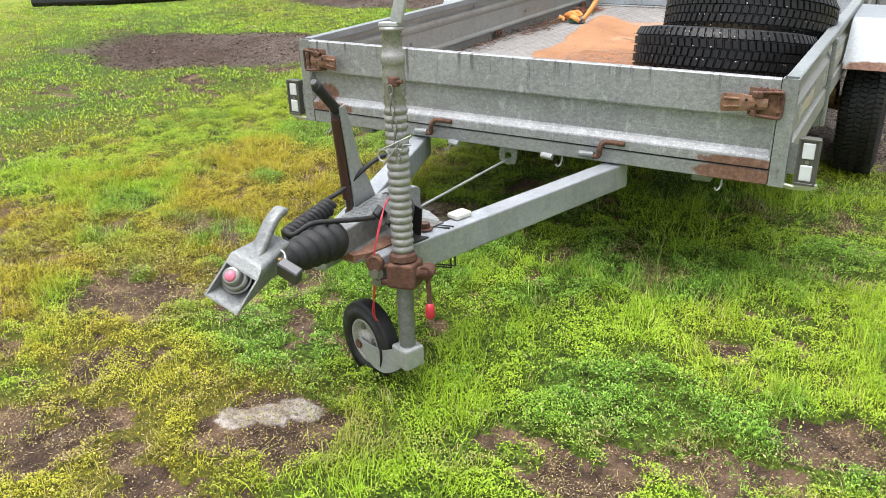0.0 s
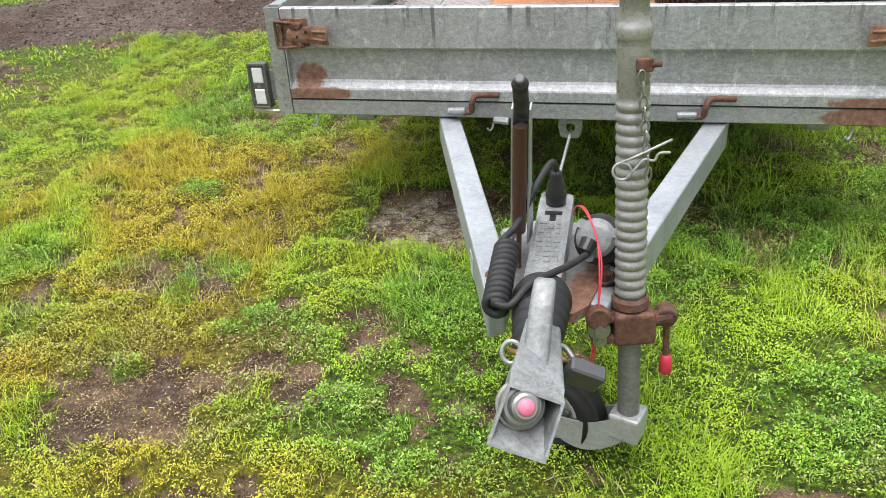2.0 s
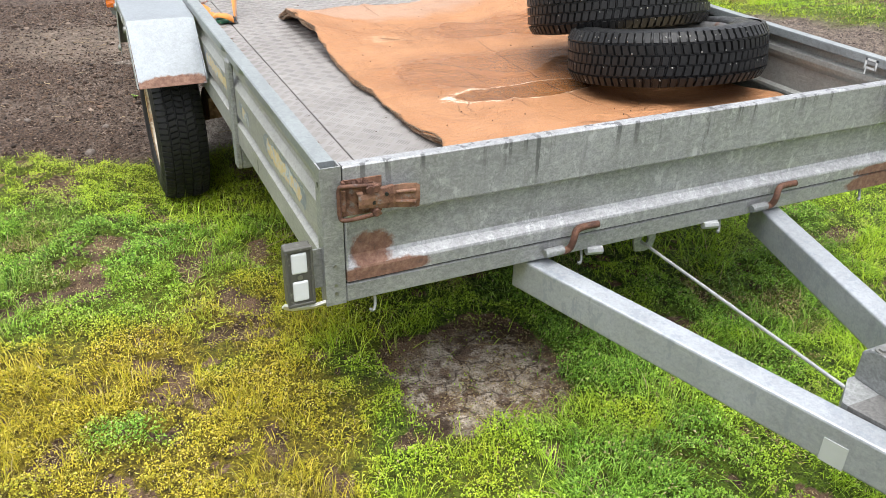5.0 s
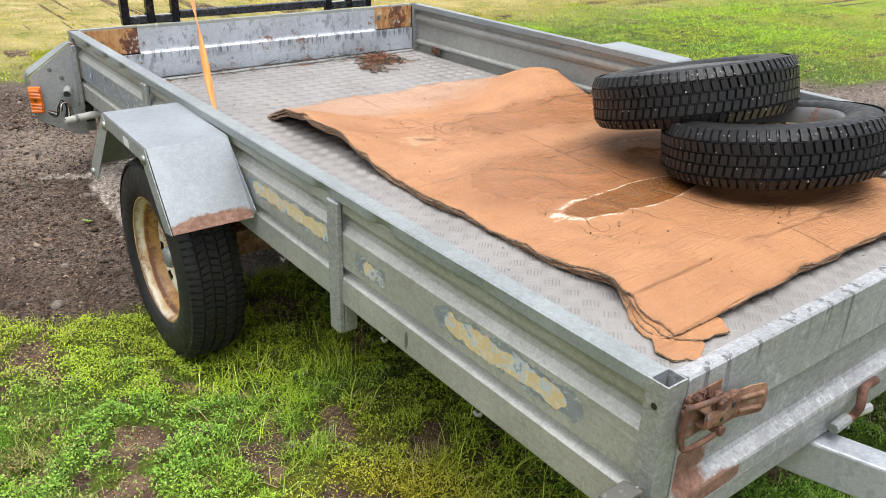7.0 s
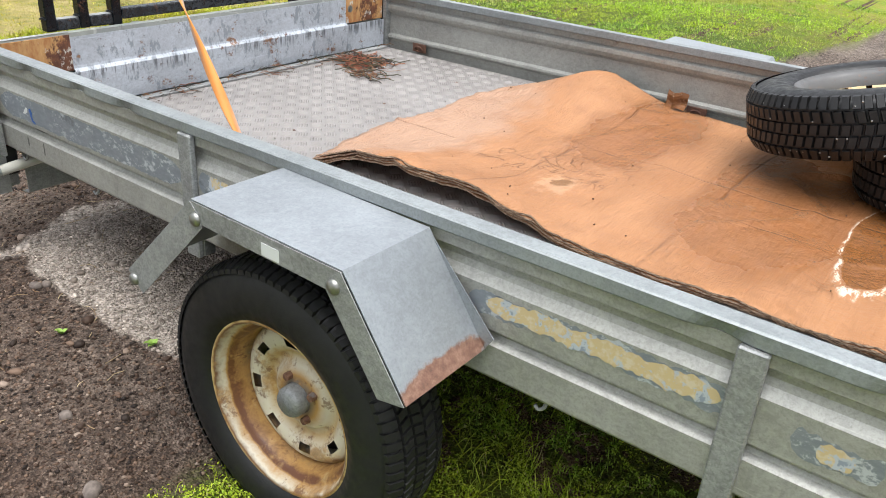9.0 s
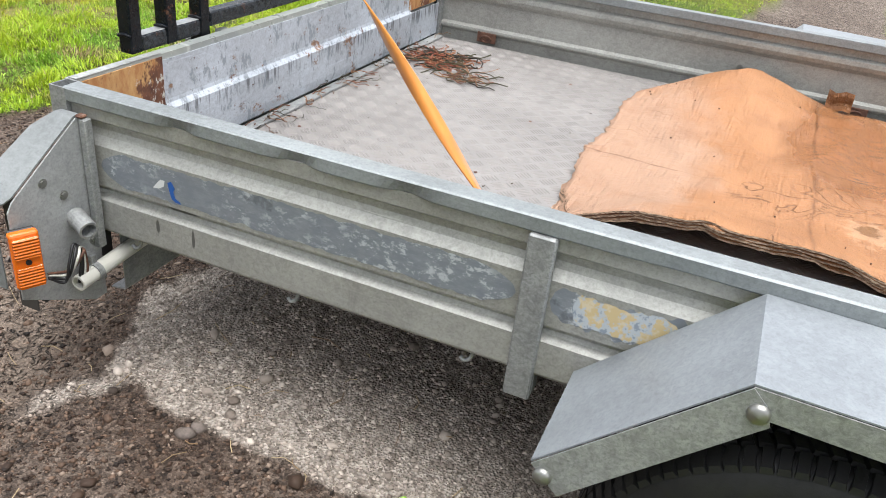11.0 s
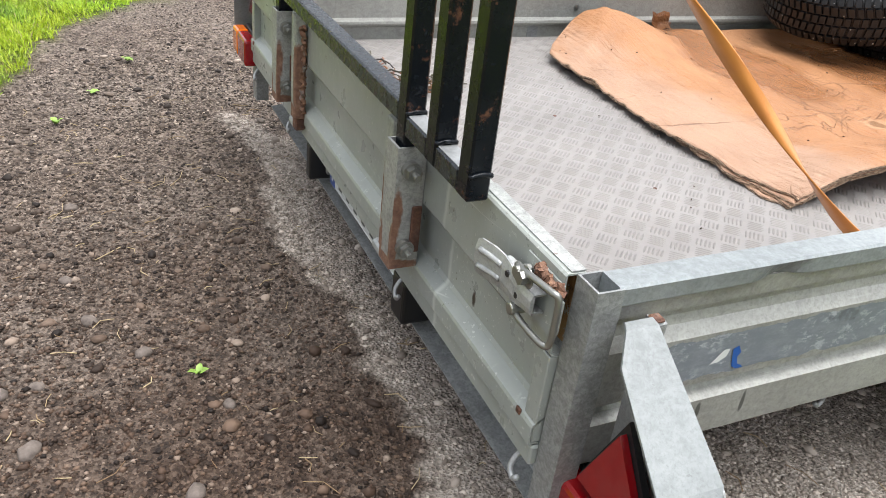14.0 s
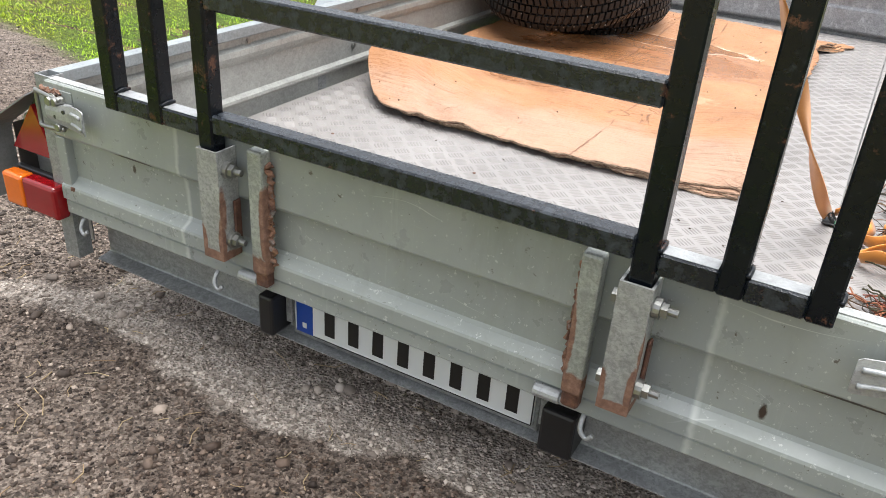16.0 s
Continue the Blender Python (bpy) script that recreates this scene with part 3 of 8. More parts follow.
def stand(p, q, along=(1, 0, 0)):
    """A frame at p whose z runs to q and whose x keeps close to along."""
    p = Vector(p)
    z = (Vector(q) - p).normalized()
    x = Vector(along)
    x = (x - z * x.dot(z)).normalized()
    return Matrix.Translation(p) @ Matrix((x, z.cross(x), z)).transposed().to_4x4()


def square_tube(bm, x0, y0, x1, y1, z0, z1, t, deep):
    """An upright square tube, open for deep below its top."""
    def ring(a, b, c, d, z):
        return [bm.verts.new(v) for v in ((a, b, z), (c, b, z), (c, d, z), (a, d, z))]
    o0, o1 = ring(x0, y0, x1, y1, z0), ring(x0, y0, x1, y1, z1)
    i1, i0 = ring(x0 + t, y0 + t, x1 - t, y1 - t, z1), ring(x0 + t, y0 + t, x1 - t, y1 - t, z1 - deep)
    for a, b in ((o0, o1), (o1, i1), (i1, i0)):
        for k in range(4):
            bm.faces.new((a[k], a[(k + 1) % 4], b[(k + 1) % 4], b[k]))
    bm.faces.new(o0)
    bm.faces.new(i0)
    return bm


def bolt_head(bm, at, out, r=0.009, h=0.007, washer=True):
    at, out = Vector(at), Vector(out).normalized()
    if washer:
        rod(bm, at, at + out * 0.002, r * 1.6, seg=14)
    rod(bm, at, at + out * h, r, seg=6)
    return bm


# ---------------------------------------------------------------- ground
def lattice(x, y, scale, seed):
    """Smooth value noise, 0 to 1."""
    x, y = np.asarray(x, float) * scale + 517.3, np.asarray(y, float) * scale + 291.7
    i, j = np.floor(x).astype(np.int64), np.floor(y).astype(np.int64)
    u, v = x - i, y - j
    u, v = u * u * (3 - 2 * u), v * v * (3 - 2 * v)

    def h(a, b):
        k = (a * 374761393 + b * 668265263 + seed * 1442695041) & 0x7FFFFFFF
        k = ((k ^ (k >> 13)) * 1274126177) & 0x7FFFFFFF
        return ((k ^ (k >> 16)) & 0xFFFF) / 65535.0
    return (h(i, j) * (1 - u) + h(i + 1, j) * u) * (1 - v) + (h(i, j + 1) * (1 - u) + h(i + 1, j + 1) * u) * v


def fractal(x, y, scale, seed, octaves=4):
    total, amp, norm = 0.0, 1.0, 0.0
    for o in range(octaves):
        total = total + amp * lattice(x, y, scale * 2.03 ** o, seed + 17 * o)
        norm, amp = norm + amp, amp * 0.55
    return total / norm


def step(lo, hi, v):
    s = np.clip((v - lo) / (hi - lo), 0, 1)
    return s * s * (3 - 2 * s)


def lie(x, y):
    """Height of the land before its small bumps."""
    return 0.10 + 0.125 * step(1.2, 3.0, y) - 0.02 * step(1.2, 3.0, x) + 0.02 * step(-1.0, -1.8, x)


DRIVE = [(-5.2, 1.8), (-4.1, 1.62), (-3.5, 1.8), (-2.8, 2.06), (-2.0, 2.08), (-1.5, 1.95), (-1.0, 1.89), (1.0, 1.62), (3.1, 1.36), (4.0, 1.15), (9.0, 0.7),
         (9.0, 1.5), (4.0, 2.25), (3.05, 2.7), (2.8, 3.1), (2.3, 3.5), (1.38, 3.83), (0.74, 4.0), (0.08, 4.2), (-0.95, 4.95), (-1.5, 5.3), (-2.0, 5.2), (-1.9, 3.3), (-2.4, 2.9), (-3.5, 2.88), (-4.5, 2.5), (-5.05, 2.3)]
FAR_SOIL = [(-5.6, 4.9), (-4.2, 4.3), (-2.9, 4.75), (-2.6, 6.2), (-4.0, 7.0), (-6.5, 6.6)]
# bare spots in the turf: x, y, half width, half depth
BARE = [(-0.45, 0.14, 0.225, 0.225), (-0.05, -1.13, 0.17, 0.105), (-0.93, -0.81, 0.25, 0.13), (-0.66, -0.69, 0.11, 0.09), (-0.42, -1.50, 0.28, 0.15), (0.62, -0.99, 0.17, 0.08),
        (0.95, -0.85, 0.19, 0.09), (1.16, -0.65, 0.17, 0.08), (0.74, -0.85, 0.07, 0.05), (1.09, 0.33, 0.12, 0.05), (0.85, -0.28, 0.07, 0.05), (-1.40, 1.03, 0.06, 0.08), (-1.50, 0.92, 0.10, 0.05),
        (-1.32, 1.15, 0.07, 0.04), (-0.71, 0.77, 0.06, 0.03), (-0.25, 0.62, 0.10, 0.08), (-0.20, -1.40, 0.08, 0.05), (-0.45, -0.55, 0.05, 0.07), (-1.18, 0.47, 0.06, 0.03)]
PALE = (-0.115, -1.135, 0.085, 0.040)


def inside(poly, x, y, soft):
    """About 1 within poly, 0 outside, over a soft edge."""
    hit = np.zeros(x.shape, bool)
    near = np.full(x.shape, 1e9)
    for (ax, ay), (bx, by) in zip(poly, poly[1:] + poly[:1]):
        cross = (ay > y) != (by > y)
        with np.errstate(divide="ignore", invalid="ignore"):
            hit ^= cross & (x < (bx - ax) * (y - ay) / (by - ay if by != ay else 1e-9) + ax)
        t = np.clip(((x - ax) * (bx - ax) + (y - ay) * (by - ay)) / ((bx - ax) ** 2 + (by - ay) ** 2), 0, 1)
        near = np.minimum(near, np.hypot(x - ax - t * (bx - ax), y - ay - t * (by - ay)))
    return step(-soft, soft, np.where(hit, near, -near))


def cover(x, y):
    """Gravel, bare soil and dryness, each 0 to 1."""
    wx, wy = x + 0.24 * (fractal(x, y, 2.6, 3) - 0.5) + 0.05 * (fractal(x, y, 14, 5) - 0.5), y + 0.30 * (fractal(x, y, 2.4, 9) - 0.5) + 0.07 * (fractal(x, y, 13, 11) - 0.5)
    gravel = np.maximum(inside(DRIVE, wx, wy, 0.05), inside(FAR_SOIL, wx, wy, 0.15))
    soil = np.zeros_like(x)
    rag = 1.5 * (fractal(x, y, 13, 25, 4) - 0.5)
    for cx, cy, rx, ry in BARE:
        soil = np.maximum(soil, step(1.30, 0.90, np.hypot((wx - cx) / rx, (wy - cy) / ry) + rag))
    soil = soil * step(0.34, 0.50, fractal(x, y, 9, 23))
    for cx, cy, rx, ry in BARE[:2]:
        boxy = (np.abs((0.6 * x + 0.4 * wx - cx) / rx) ** 5 + np.abs((0.6 * y + 0.4 * wy - cy) / ry) ** 5) ** 0.2
        soil = np.maximum(soil, step(1.08, 0.94, boxy + 0.22 * rag))
    soil = np.maximum(soil, step(0.70, 0.78, fractal(x, y, 2.3, 31, 5)) * 0.9)
    soil = np.maximum(soil, step(0.685, 0.725, fractal(x, y, 6.2, 33, 4)) * step(0.42, 0.58, fractal(x, y, 1.1, 35, 3)))
    soil = np.maximum(soil, 0.9 * step(0.63, 0.70, fractal(x, y, 17, 37, 3)) * step(0.36, 0.52, fractal(x, y, 1.7, 39, 3)))
    edge = np.minimum(np.minimum(wx + 0.90, 0.92 - wx), 3.058 + 0.032 * step(0.0, 0.35, wx) - wy)
    lamp = step(0.13, 0.06, np.hypot((wx + 0.98) / 1.2, (wy - 3.0) / 0.55)) + step(0.15, 0.07, np.hypot((wx - 0.98) / 1.3, (wy - 3.05) / 0.6))
    dry = np.clip(step(-0.010, 0.014, edge) + lamp, 0, 1)
    dry = dry * (1 - step(0.05, 0.02, np.hypot(wx + 0.47, wy - 3.06))) * (1 - step(0.06, 0.02, np.hypot(wx + 0.03, wy - 3.05)))
    return gravel, soil * (1 - gravel), dry


def hues(x, y):
    """0: fresh green, 1: yellowed moss."""
    f = fractal(x, y, 0.9, 41, 4) + 0.25 * (fractal(x, y, 5, 43, 3) - 0.5)
    g = fractal(x, y, 2.1, 42, 4)
    west = step(-0.45, -0.95, x) * step(1.15, 0.45, y) * step(-3.4, -1.8, x) * step(-2.4, -1.5, y)
    near = 0.75 * step(0.30, -0.15, x) * step(-0.85, -1.05, y)
    return np.clip(step(0.36, 0.66, f) * 0.30 + np.maximum(west, near) * step(0.34, 0.58, g) * 0.95 + 0.9 * step(4.5, 6.2, y), 0, 1)


LUSH = [(0.62, -0.70, 0.26, 0.20), (1.00, -0.70, 0.26, 0.14), (-0.34, -0.42, 0.30, 0.26), (-1.36, 1.12, 0.35, 0.28), (-0.70, -0.60, 0.22, 0.16), (-0.35, -0.90, 0.30, 0.14), (-1.10, -0.35, 0.16, 0.10), (0.55, 0.10, 0.35, 0.20), (-0.15, 0.05, 0.16, 0.22), (-1.30, 0.20, 0.12, 0.10)]
WISPY = [(0.32, -1.13, 0.17, 0.07), (0.95, 0.15, 0.30, 0.25), (-0.38, -0.35, 0.16, 0.16), (-0.98, 1.00, 0.16, 0.14), (-1.30, -0.90, 0.12, 0.08), (-0.16, 0.02, 0.10, 0.14), (-0.78, 0.55, 0.12, 0.20), (0.3, 0.0, 0.2, 0.12)]


def patches(spots, x, y):
    """About 1 within ragged ellipses."""
    rag = 1.3 * (fractal(x, y, 7, 27, 4) - 0.5)
    out = np.zeros_like(x)
    for cx, cy, rx, ry in spots:
        out = np.maximum(out, step(1.45, 0.55, np.hypot((x - cx) / rx, (y - cy) / ry) + 1.4 * rag))
    return out


def lush(x, y):
    """Dark green leafy growth."""
    return np.clip(np.maximum(patches(LUSH, x, y), 0.85 * step(0.55, 0.66, fractal(x, y, 2.7, 45, 4)) * (1 - 0.6 * hues(x, y))), 0, 1)


def withered(x, y):
    """Brown, dead moss and thatch, most of it round the bare spots."""
    wide = [(cx, cy, 1.5 * rx, 1.5 * ry) for cx, cy, rx, ry in BARE[1:]]
    return np.clip(0.75 * patches(wide, x, y) * step(0.40, 0.60, fractal(x, y, 9, 48, 3)) + 0.9 * step(0.60, 0.70, fractal(x, y, 4.3, 47, 4)) * step(0.45, 0.6, fractal(x, y, 1.2, 49, 2)) + 0.7 * step(4.5, 6.5, y) * step(0.42, 0.60, fractal(x, y, 0.8, 50, 4)) + 0.5 * step(1.9, 2.8, x) * step(0.52, 0.66, fractal(x, y, 0.9, 52, 4)), 0, 1)


def spread(lo, hi, d, far):
    """Even steps from lo to hi, then ever wider out to far."""
    mid = list(np.arange(lo, hi + d / 2, d))
    out, s = [], d
    while (out[-1] if out else 0) < far:
        s *= 1.22
        out.append((out[-1] if out else 0) + s)
    return np.array([lo - v for v in reversed(out)] + mid + [hi + v for v in out])


def relief(x, y, gravel, soil):
    z = lie(x, y) + 0.030 * (fractal(x, y, 1.3, 51, 3) - 0.5) + 0.012 * (fractal(x, y, 11, 53, 3) - 0.5) * (1 - gravel)
    z = z + gravel * (0.017 * (fractal(x, y, 24, 55, 3) - 0.5)) - 0.014 * soil + soil * 0.012 * (fractal(x, y, 30, 57, 3) - 0.5)
    z = z - 0.058 * np.exp(-((np.abs(x) - 0.99) / 0.20) ** 2 - ((y - 1.62) / 0.33) ** 2)
    u, w = ((x - PALE[0]) + (y - PALE[1])) / 1.414, ((y - PALE[1]) - (x - PALE[0])) / 1.414
    d = np.hypot(u / (2 * PALE[2]), w / (2 * PALE[3]))
    return z + 0.012 * step(1.2, 0.3, d)


gx, gy = spread(-2.6, 1.9, 0.02, 260), spread(-2.2, 4.6, 0.02, 260)
GX, GY = np.meshgrid(gx, gy, indexing="ij")
GRAVEL, SOIL, DRY = cover(GX, GY)
GZ = relief(GX, GY, GRAVEL, SOIL)
nx, ny = GX.shape
idx = np.arange(nx * ny).reshape(nx, ny)
quads = np.stack([idx[:-1, :-1], idx[1:, :-1], idx[1:, 1:], idx[:-1, 1:]], -1).reshape(-1, 4)


def fill(name, verts, corners, size, material, attrs=()):
    """A mesh straight from arrays."""
    me = bpy.data.meshes.new(name)
    n = len(corners)
    me.vertices.add(len(verts))
    me.vertices.foreach_set("co", np.asarray(verts, np.float32).ravel())
    me.loops.add(n * size)
    me.loops.foreach_set("vertex_index", np.asarray(corners, np.int32).ravel())
    me.polygons.add(n)
    me.polygons.foreach_set("loop_start", np.arange(n, dtype=np.int32) * size)
    for key, values in attrs:
        me.attributes.new(key, "FLOAT", "POINT").data.foreach_set("value", np.asarray(values, np.float32).ravel())
    me.update(calc_edges=True)
    me.materials.append(material)
    return new(name, me)


def ground_material():
    n = Nodes("ground")
    gravel, soil, dry, hue = (n.attr(k) for k in ("gravel", "soil", "dry", "hue"))
    earth = n.ramp(n.noise(30, 6, 0.7), (0.3, (0.026, 0.016, 0.011)), (0.55, (0.066, 0.042, 0.029)), (0.75, (0.15, 0.105, 0.076)))
    moss = n.mix(hue, n.ramp(n.noise(60, 5, 0.7), (0.36, (0.014, 0.022, 0.003)), (0.66, (0.125, 0.205, 0.015))), n.ramp(n.noise(55, 5, 0.7), (0.36, (0.036, 0.027, 0.006)), (0.66, (0.26, 0.205, 0.022))))
    moss = n.mix(n.band(n.noise(17, 5, 0.7), 0.58, 0.68, 0, 0.55), moss, earth)
    soil = n.band(n.calc("ADD", soil, n.calc("MULTIPLY", n.calc("SUBTRACT", n.noise(45, 5, 0.75), 0.5), 0.9)), 0.36, 0.58)
    grit = n.voronoi(150, out="Color")
    cell = n.node("ShaderNodeSeparateColor")
    n.put(cell.inputs[0], grit)
    shade = n.calc("ADD", n.calc("MULTIPLY", cell.outputs[0], 0.55), n.calc("MULTIPLY", n.band(n.noise(24, 6, 0.75), 0.3, 0.7), 0.5))
    wet = n.ramp(shade, (0.12, (0.018, 0.011, 0.008)), (0.5, (0.072, 0.046, 0.032)), (0.88, (0.17, 0.120, 0.090)))
    pale = n.ramp(shade, (0.15, (0.16, 0.132, 0.108)), (0.5, (0.38, 0.325, 0.275)), (0.85, (0.60, 0.53, 0.46)))
    damp = n.band(n.noise(1.6, 4, 0.6), 0.42, 0.62, 0, 0.35)
    chips = n.ramp(shade, (0.15, (0.014, 0.008, 0.005)), (0.5, (0.046, 0.026, 0.017)), (0.85, (0.13, 0.080, 0.054)))
    wet = n.mix(n.band(n.split()[0], -1.9, -1.3, 1, 0), wet, chips)
    rear = n.ramp(shade, (0.12, (0.022, 0.015, 0.011)), (0.5, (0.122, 0.091, 0.071)), (0.88, (0.32, 0.255, 0.205)))
    wet = n.mix(n.band(n.split()[0], -0.3, 0.9, 0, 1), wet, rear)
    stones = n.mix(n.calc("MAXIMUM", dry, damp), wet, n.mix(n.band(dry, 0.5, 1.0), n.mix(0.45, wet, pale), pale))
    mud = n.spot((-1.15, 3.42, 0.22), (0.48, 0.40, 0.4), 0.5, 7, 0.35)
    warped = n.node("ShaderNodeVectorMath")
    warped.operation = "ADD"
    n.put(warped.inputs[0], n.pos)
    wob_vec = n.node("ShaderNodeTexNoise")
    n.put(wob_vec.inputs["Vector"], n.pos)
    wob_vec.inputs["Scale"].default_value = 30
    n.put(warped.inputs[1], n.scaled(0.045, 0.045, 0, wob_vec.outputs["Color"]))
    clefts = n.band(n.voronoi(30, n.scaled(1, 1.25, 0, warped.outputs[0]), "DISTANCE_TO_EDGE"), 0.015, 0.10, 1, 0)
    clefts = n.calc("MULTIPLY", n.calc("MULTIPLY", clefts, mud), n.band(n.noise(9, 3), 0.38, 0.52))
    clod = n.ramp(n.noise(40, 6, 0.7), (0.3, (0.13, 0.094, 0.072)), (0.6, (0.28, 0.217, 0.168)), (0.8, (0.42, 0.34, 0.275)))
    stones = n.mix(n.calc("MULTIPLY", mud, n.calc("SUBTRACT", 1.0, dry)), stones, clod)
    stones = n.mix(n.calc("MULTIPLY", clefts, 0.5), stones, (0.030, 0.019, 0.013))
    bare = n.ramp(n.noise(14, 7, 0.75), (0.32, (0.032, 0.018, 0.012)), (0.5, (0.090, 0.055, 0.036)), (0.68, (0.215, 0.150, 0.108)))
    earth = n.mix(0.65, earth, bare)
    moss = n.mix(n.band(n.calc("ABSOLUTE", n.calc("SUBTRACT", n.split()[0], -0.4)), 4.5, 8.0, 0, 0.8), moss, n.ramp(n.noise(1.7, 7, 0.72), (0.36, (0.13, 0.21, 0.025)), (0.48, (0.27, 0.35, 0.035)), (0.58, (0.36, 0.33, 0.07)), (0.66, (0.15, 0.10, 0.065))))
    straw = n.ramp(n.noise(2.6, 7, 0.75), (0.36, (0.20, 0.22, 0.045)), (0.5, (0.40, 0.33, 0.12)), (0.64, (0.55, 0.44, 0.22)))
    moss = n.mix(n.band(n.split()[1], 4.5, 6.0, 0, 0.85), moss, straw)
    turf = n.mix(soil, moss, n.mix(n.band(n.noise(7, 5), 0.46, 0.62, 0, 0.8), earth, (0.205, 0.128, 0.083)))
    turf = n.mix(n.calc("MULTIPLY", n.spot((-0.46, 0.11, 0.10), (0.20, 0.19, 0.4), 0.7, 12), n.band(n.noise(11, 5, 0.75), 0.43, 0.50, 0.10, 0.95)), turf, n.ramp(n.noise(32, 7, 0.75), (0.36, (0.13, 0.092, 0.066)), (0.47, (0.36, 0.295, 0.235)), (0.60, (0.60, 0.52, 0.44))))
    split = n.band(n.voronoi(9, n.scaled(1, 1, 0, warped.outputs[0]), "DISTANCE_TO_EDGE"), 0.0, 0.035, 1, 0)
    split = n.calc("MULTIPLY", split, n.spot((-0.45, 0.10, 0.10), (0.22, 0.22, 0.4), 0.3, 12))
    turf = n.mix(n.calc("MULTIPLY", split, 0.85), turf, (0.030, 0.019, 0.013))
    slab = None
    for k in (-1, 0, 1):
        blob = n.spot((PALE[0] + 0.058 * k, PALE[1] + 0.055 * k, 0.11), (0.060, 0.038, 0.3), 0.5, 26, 0.12)
        slab = blob if slab is None else n.calc("MAXIMUM", slab, blob)
    turf = n.mix(slab, turf, n.mix(n.band(n.noise(40, 5), 0.4, 0.6), (0.32, 0.275, 0.24), (0.50, 0.45, 0.41)))
    c = n.mix(gravel, turf, stones)
    n.set(Base_Color=c, Roughness=n.band(n.calc("MULTIPLY", gravel, n.calc("SUBTRACT", 1.0, dry)), 0, 1, 0.9, 0.78), Specular_IOR_Level=0.3)
    rough = n.calc("ADD", n.voronoi(150), n.calc("MULTIPLY", n.noise(60, 6, 0.75), 0.8))
    n.set(Normal=n.bump(n.calc("MULTIPLY", clefts, -1.0), 1.0, 0.020, n.bump(rough, 1.0, 0.010)))
    return n.mat


ground = fill("ground", np.stack([GX, GY, GZ], -1).reshape(-1, 3), quads, 4, ground_material(), (("gravel", GRAVEL), ("soil", SOIL), ("dry", DRY), ("hue", hues(GX, GY))))
ground.data.shade_smooth()
tagged(ground, "mossy lawn crossed by a wet brown gravel drive, dry and pale under the trailer", "ground", kind="structure")


# ---------------------------------------------------------------- the trailer
# x across, y towards its rear, z up; front board at y = 0, half width 0.873, floor at 0.563, rim at 0.80
LONG, FLOOR = 3.062, 0.563
trailer = thing("trailer", (0, 1.65, 0.11), label="galvanised single-axle box trailer with rusty latches, standing on grass and gravel", category="trailer")


def both(f):
    return [f(-1), f(1)]


# floor: two tread plates with a seam
def floor_plate(x0, x1):
    bm = box(B(), (x0, 0.028, FLOOR - 0.012), (x1, LONG - 0.03, FLOOR), 0.001)
    return part("floor_plate", bm, TREAD, trailer, "grey five-bar tread plate, rain-washed")


def floor_bars():
    """Raised five-bar pattern, rolled on both plates: two sets of groups, turned against each other."""
    verts, faces = [], []
    pitch = 0.0612
    for turn, ox, oy in ((45, 0.0, 0.0), (-45, pitch / 2, pitch / 2)):
        ca, sa = math.cos(radians(turn)), math.sin(radians(turn))
        for i in range(28):
            for j in range(49):
                cx, cy = -0.816 + i * pitch + ox, 0.0825 + j * pitch + oy
                if abs(cx) > 0.822 or cy > 3.005:
                    continue
                for k in range(-2, 3):
                    if abs(cx - k * 0.0079 * sa + 0.6220) < 0.0145:
                        continue
                    ln, w, o, h = 0.0178 - 0.0006 * abs(k), 0.0024, k * 0.0079, 0.0017
                    base = len(verts)
                    for u, v, z in ((-ln, 0, 0), (-0.6 * ln, -w, 0), (0.6 * ln, -w, 0), (ln, 0, 0), (0.6 * ln, w, 0), (-0.6 * ln, w, 0), (-0.55 * ln, 0, h), (0.55 * ln, 0, h)):
                        v += o
                        verts.append((cx + u * ca - v * sa, cy + u * sa + v * ca, FLOOR + 0.0001 + z))
                    b = base
                    faces += [(b, b + 1, b + 6), (b + 1, b + 2, b + 7, b + 6), (b + 2, b + 3, b + 7), (b + 3, b + 4, b + 7), (b + 4, b + 5, b + 6, b + 7), (b + 5, b, b + 6)]
    ob = raw("tread_pattern", verts, faces, TREAD_BAR, trailer)
    tagged(ob, kind="stuff")


floor_plate(-0.838, -0.6240)
floor_plate(-0.6200, 0.838)
floor_bars()
for x in (-0.72, -0.30, 0.12, 0.54):
    for y in (0.16, 0.72, 1.3, 1.9, 2.45, 2.93):
        bm = rod(B(), (x + 0.045, y, FLOOR), (x + 0.045, y, FLOOR + 0.002), 0.0048, 0.004, 10)
        part("floor_screw", bm, RUSTY, trailer)


# sides: one ribbed sheet each, a square rail on top, posts outside
def rail_bend(y):
    """Dents where the old rail's lower edge was pushed in and up."""
    return sum(k * math.exp(-((y - c) / w) ** 2) for c, w, k in ((2.783, 0.028, 0.011), (2.549, 0.030, 0.012), (2.350, 0.030, 0.010), (0.946, 0.030, 0.010), (0.704, 0.030, 0.011), (1.92, 0.05, 0.003), (0.40, 0.06, 0.003)))


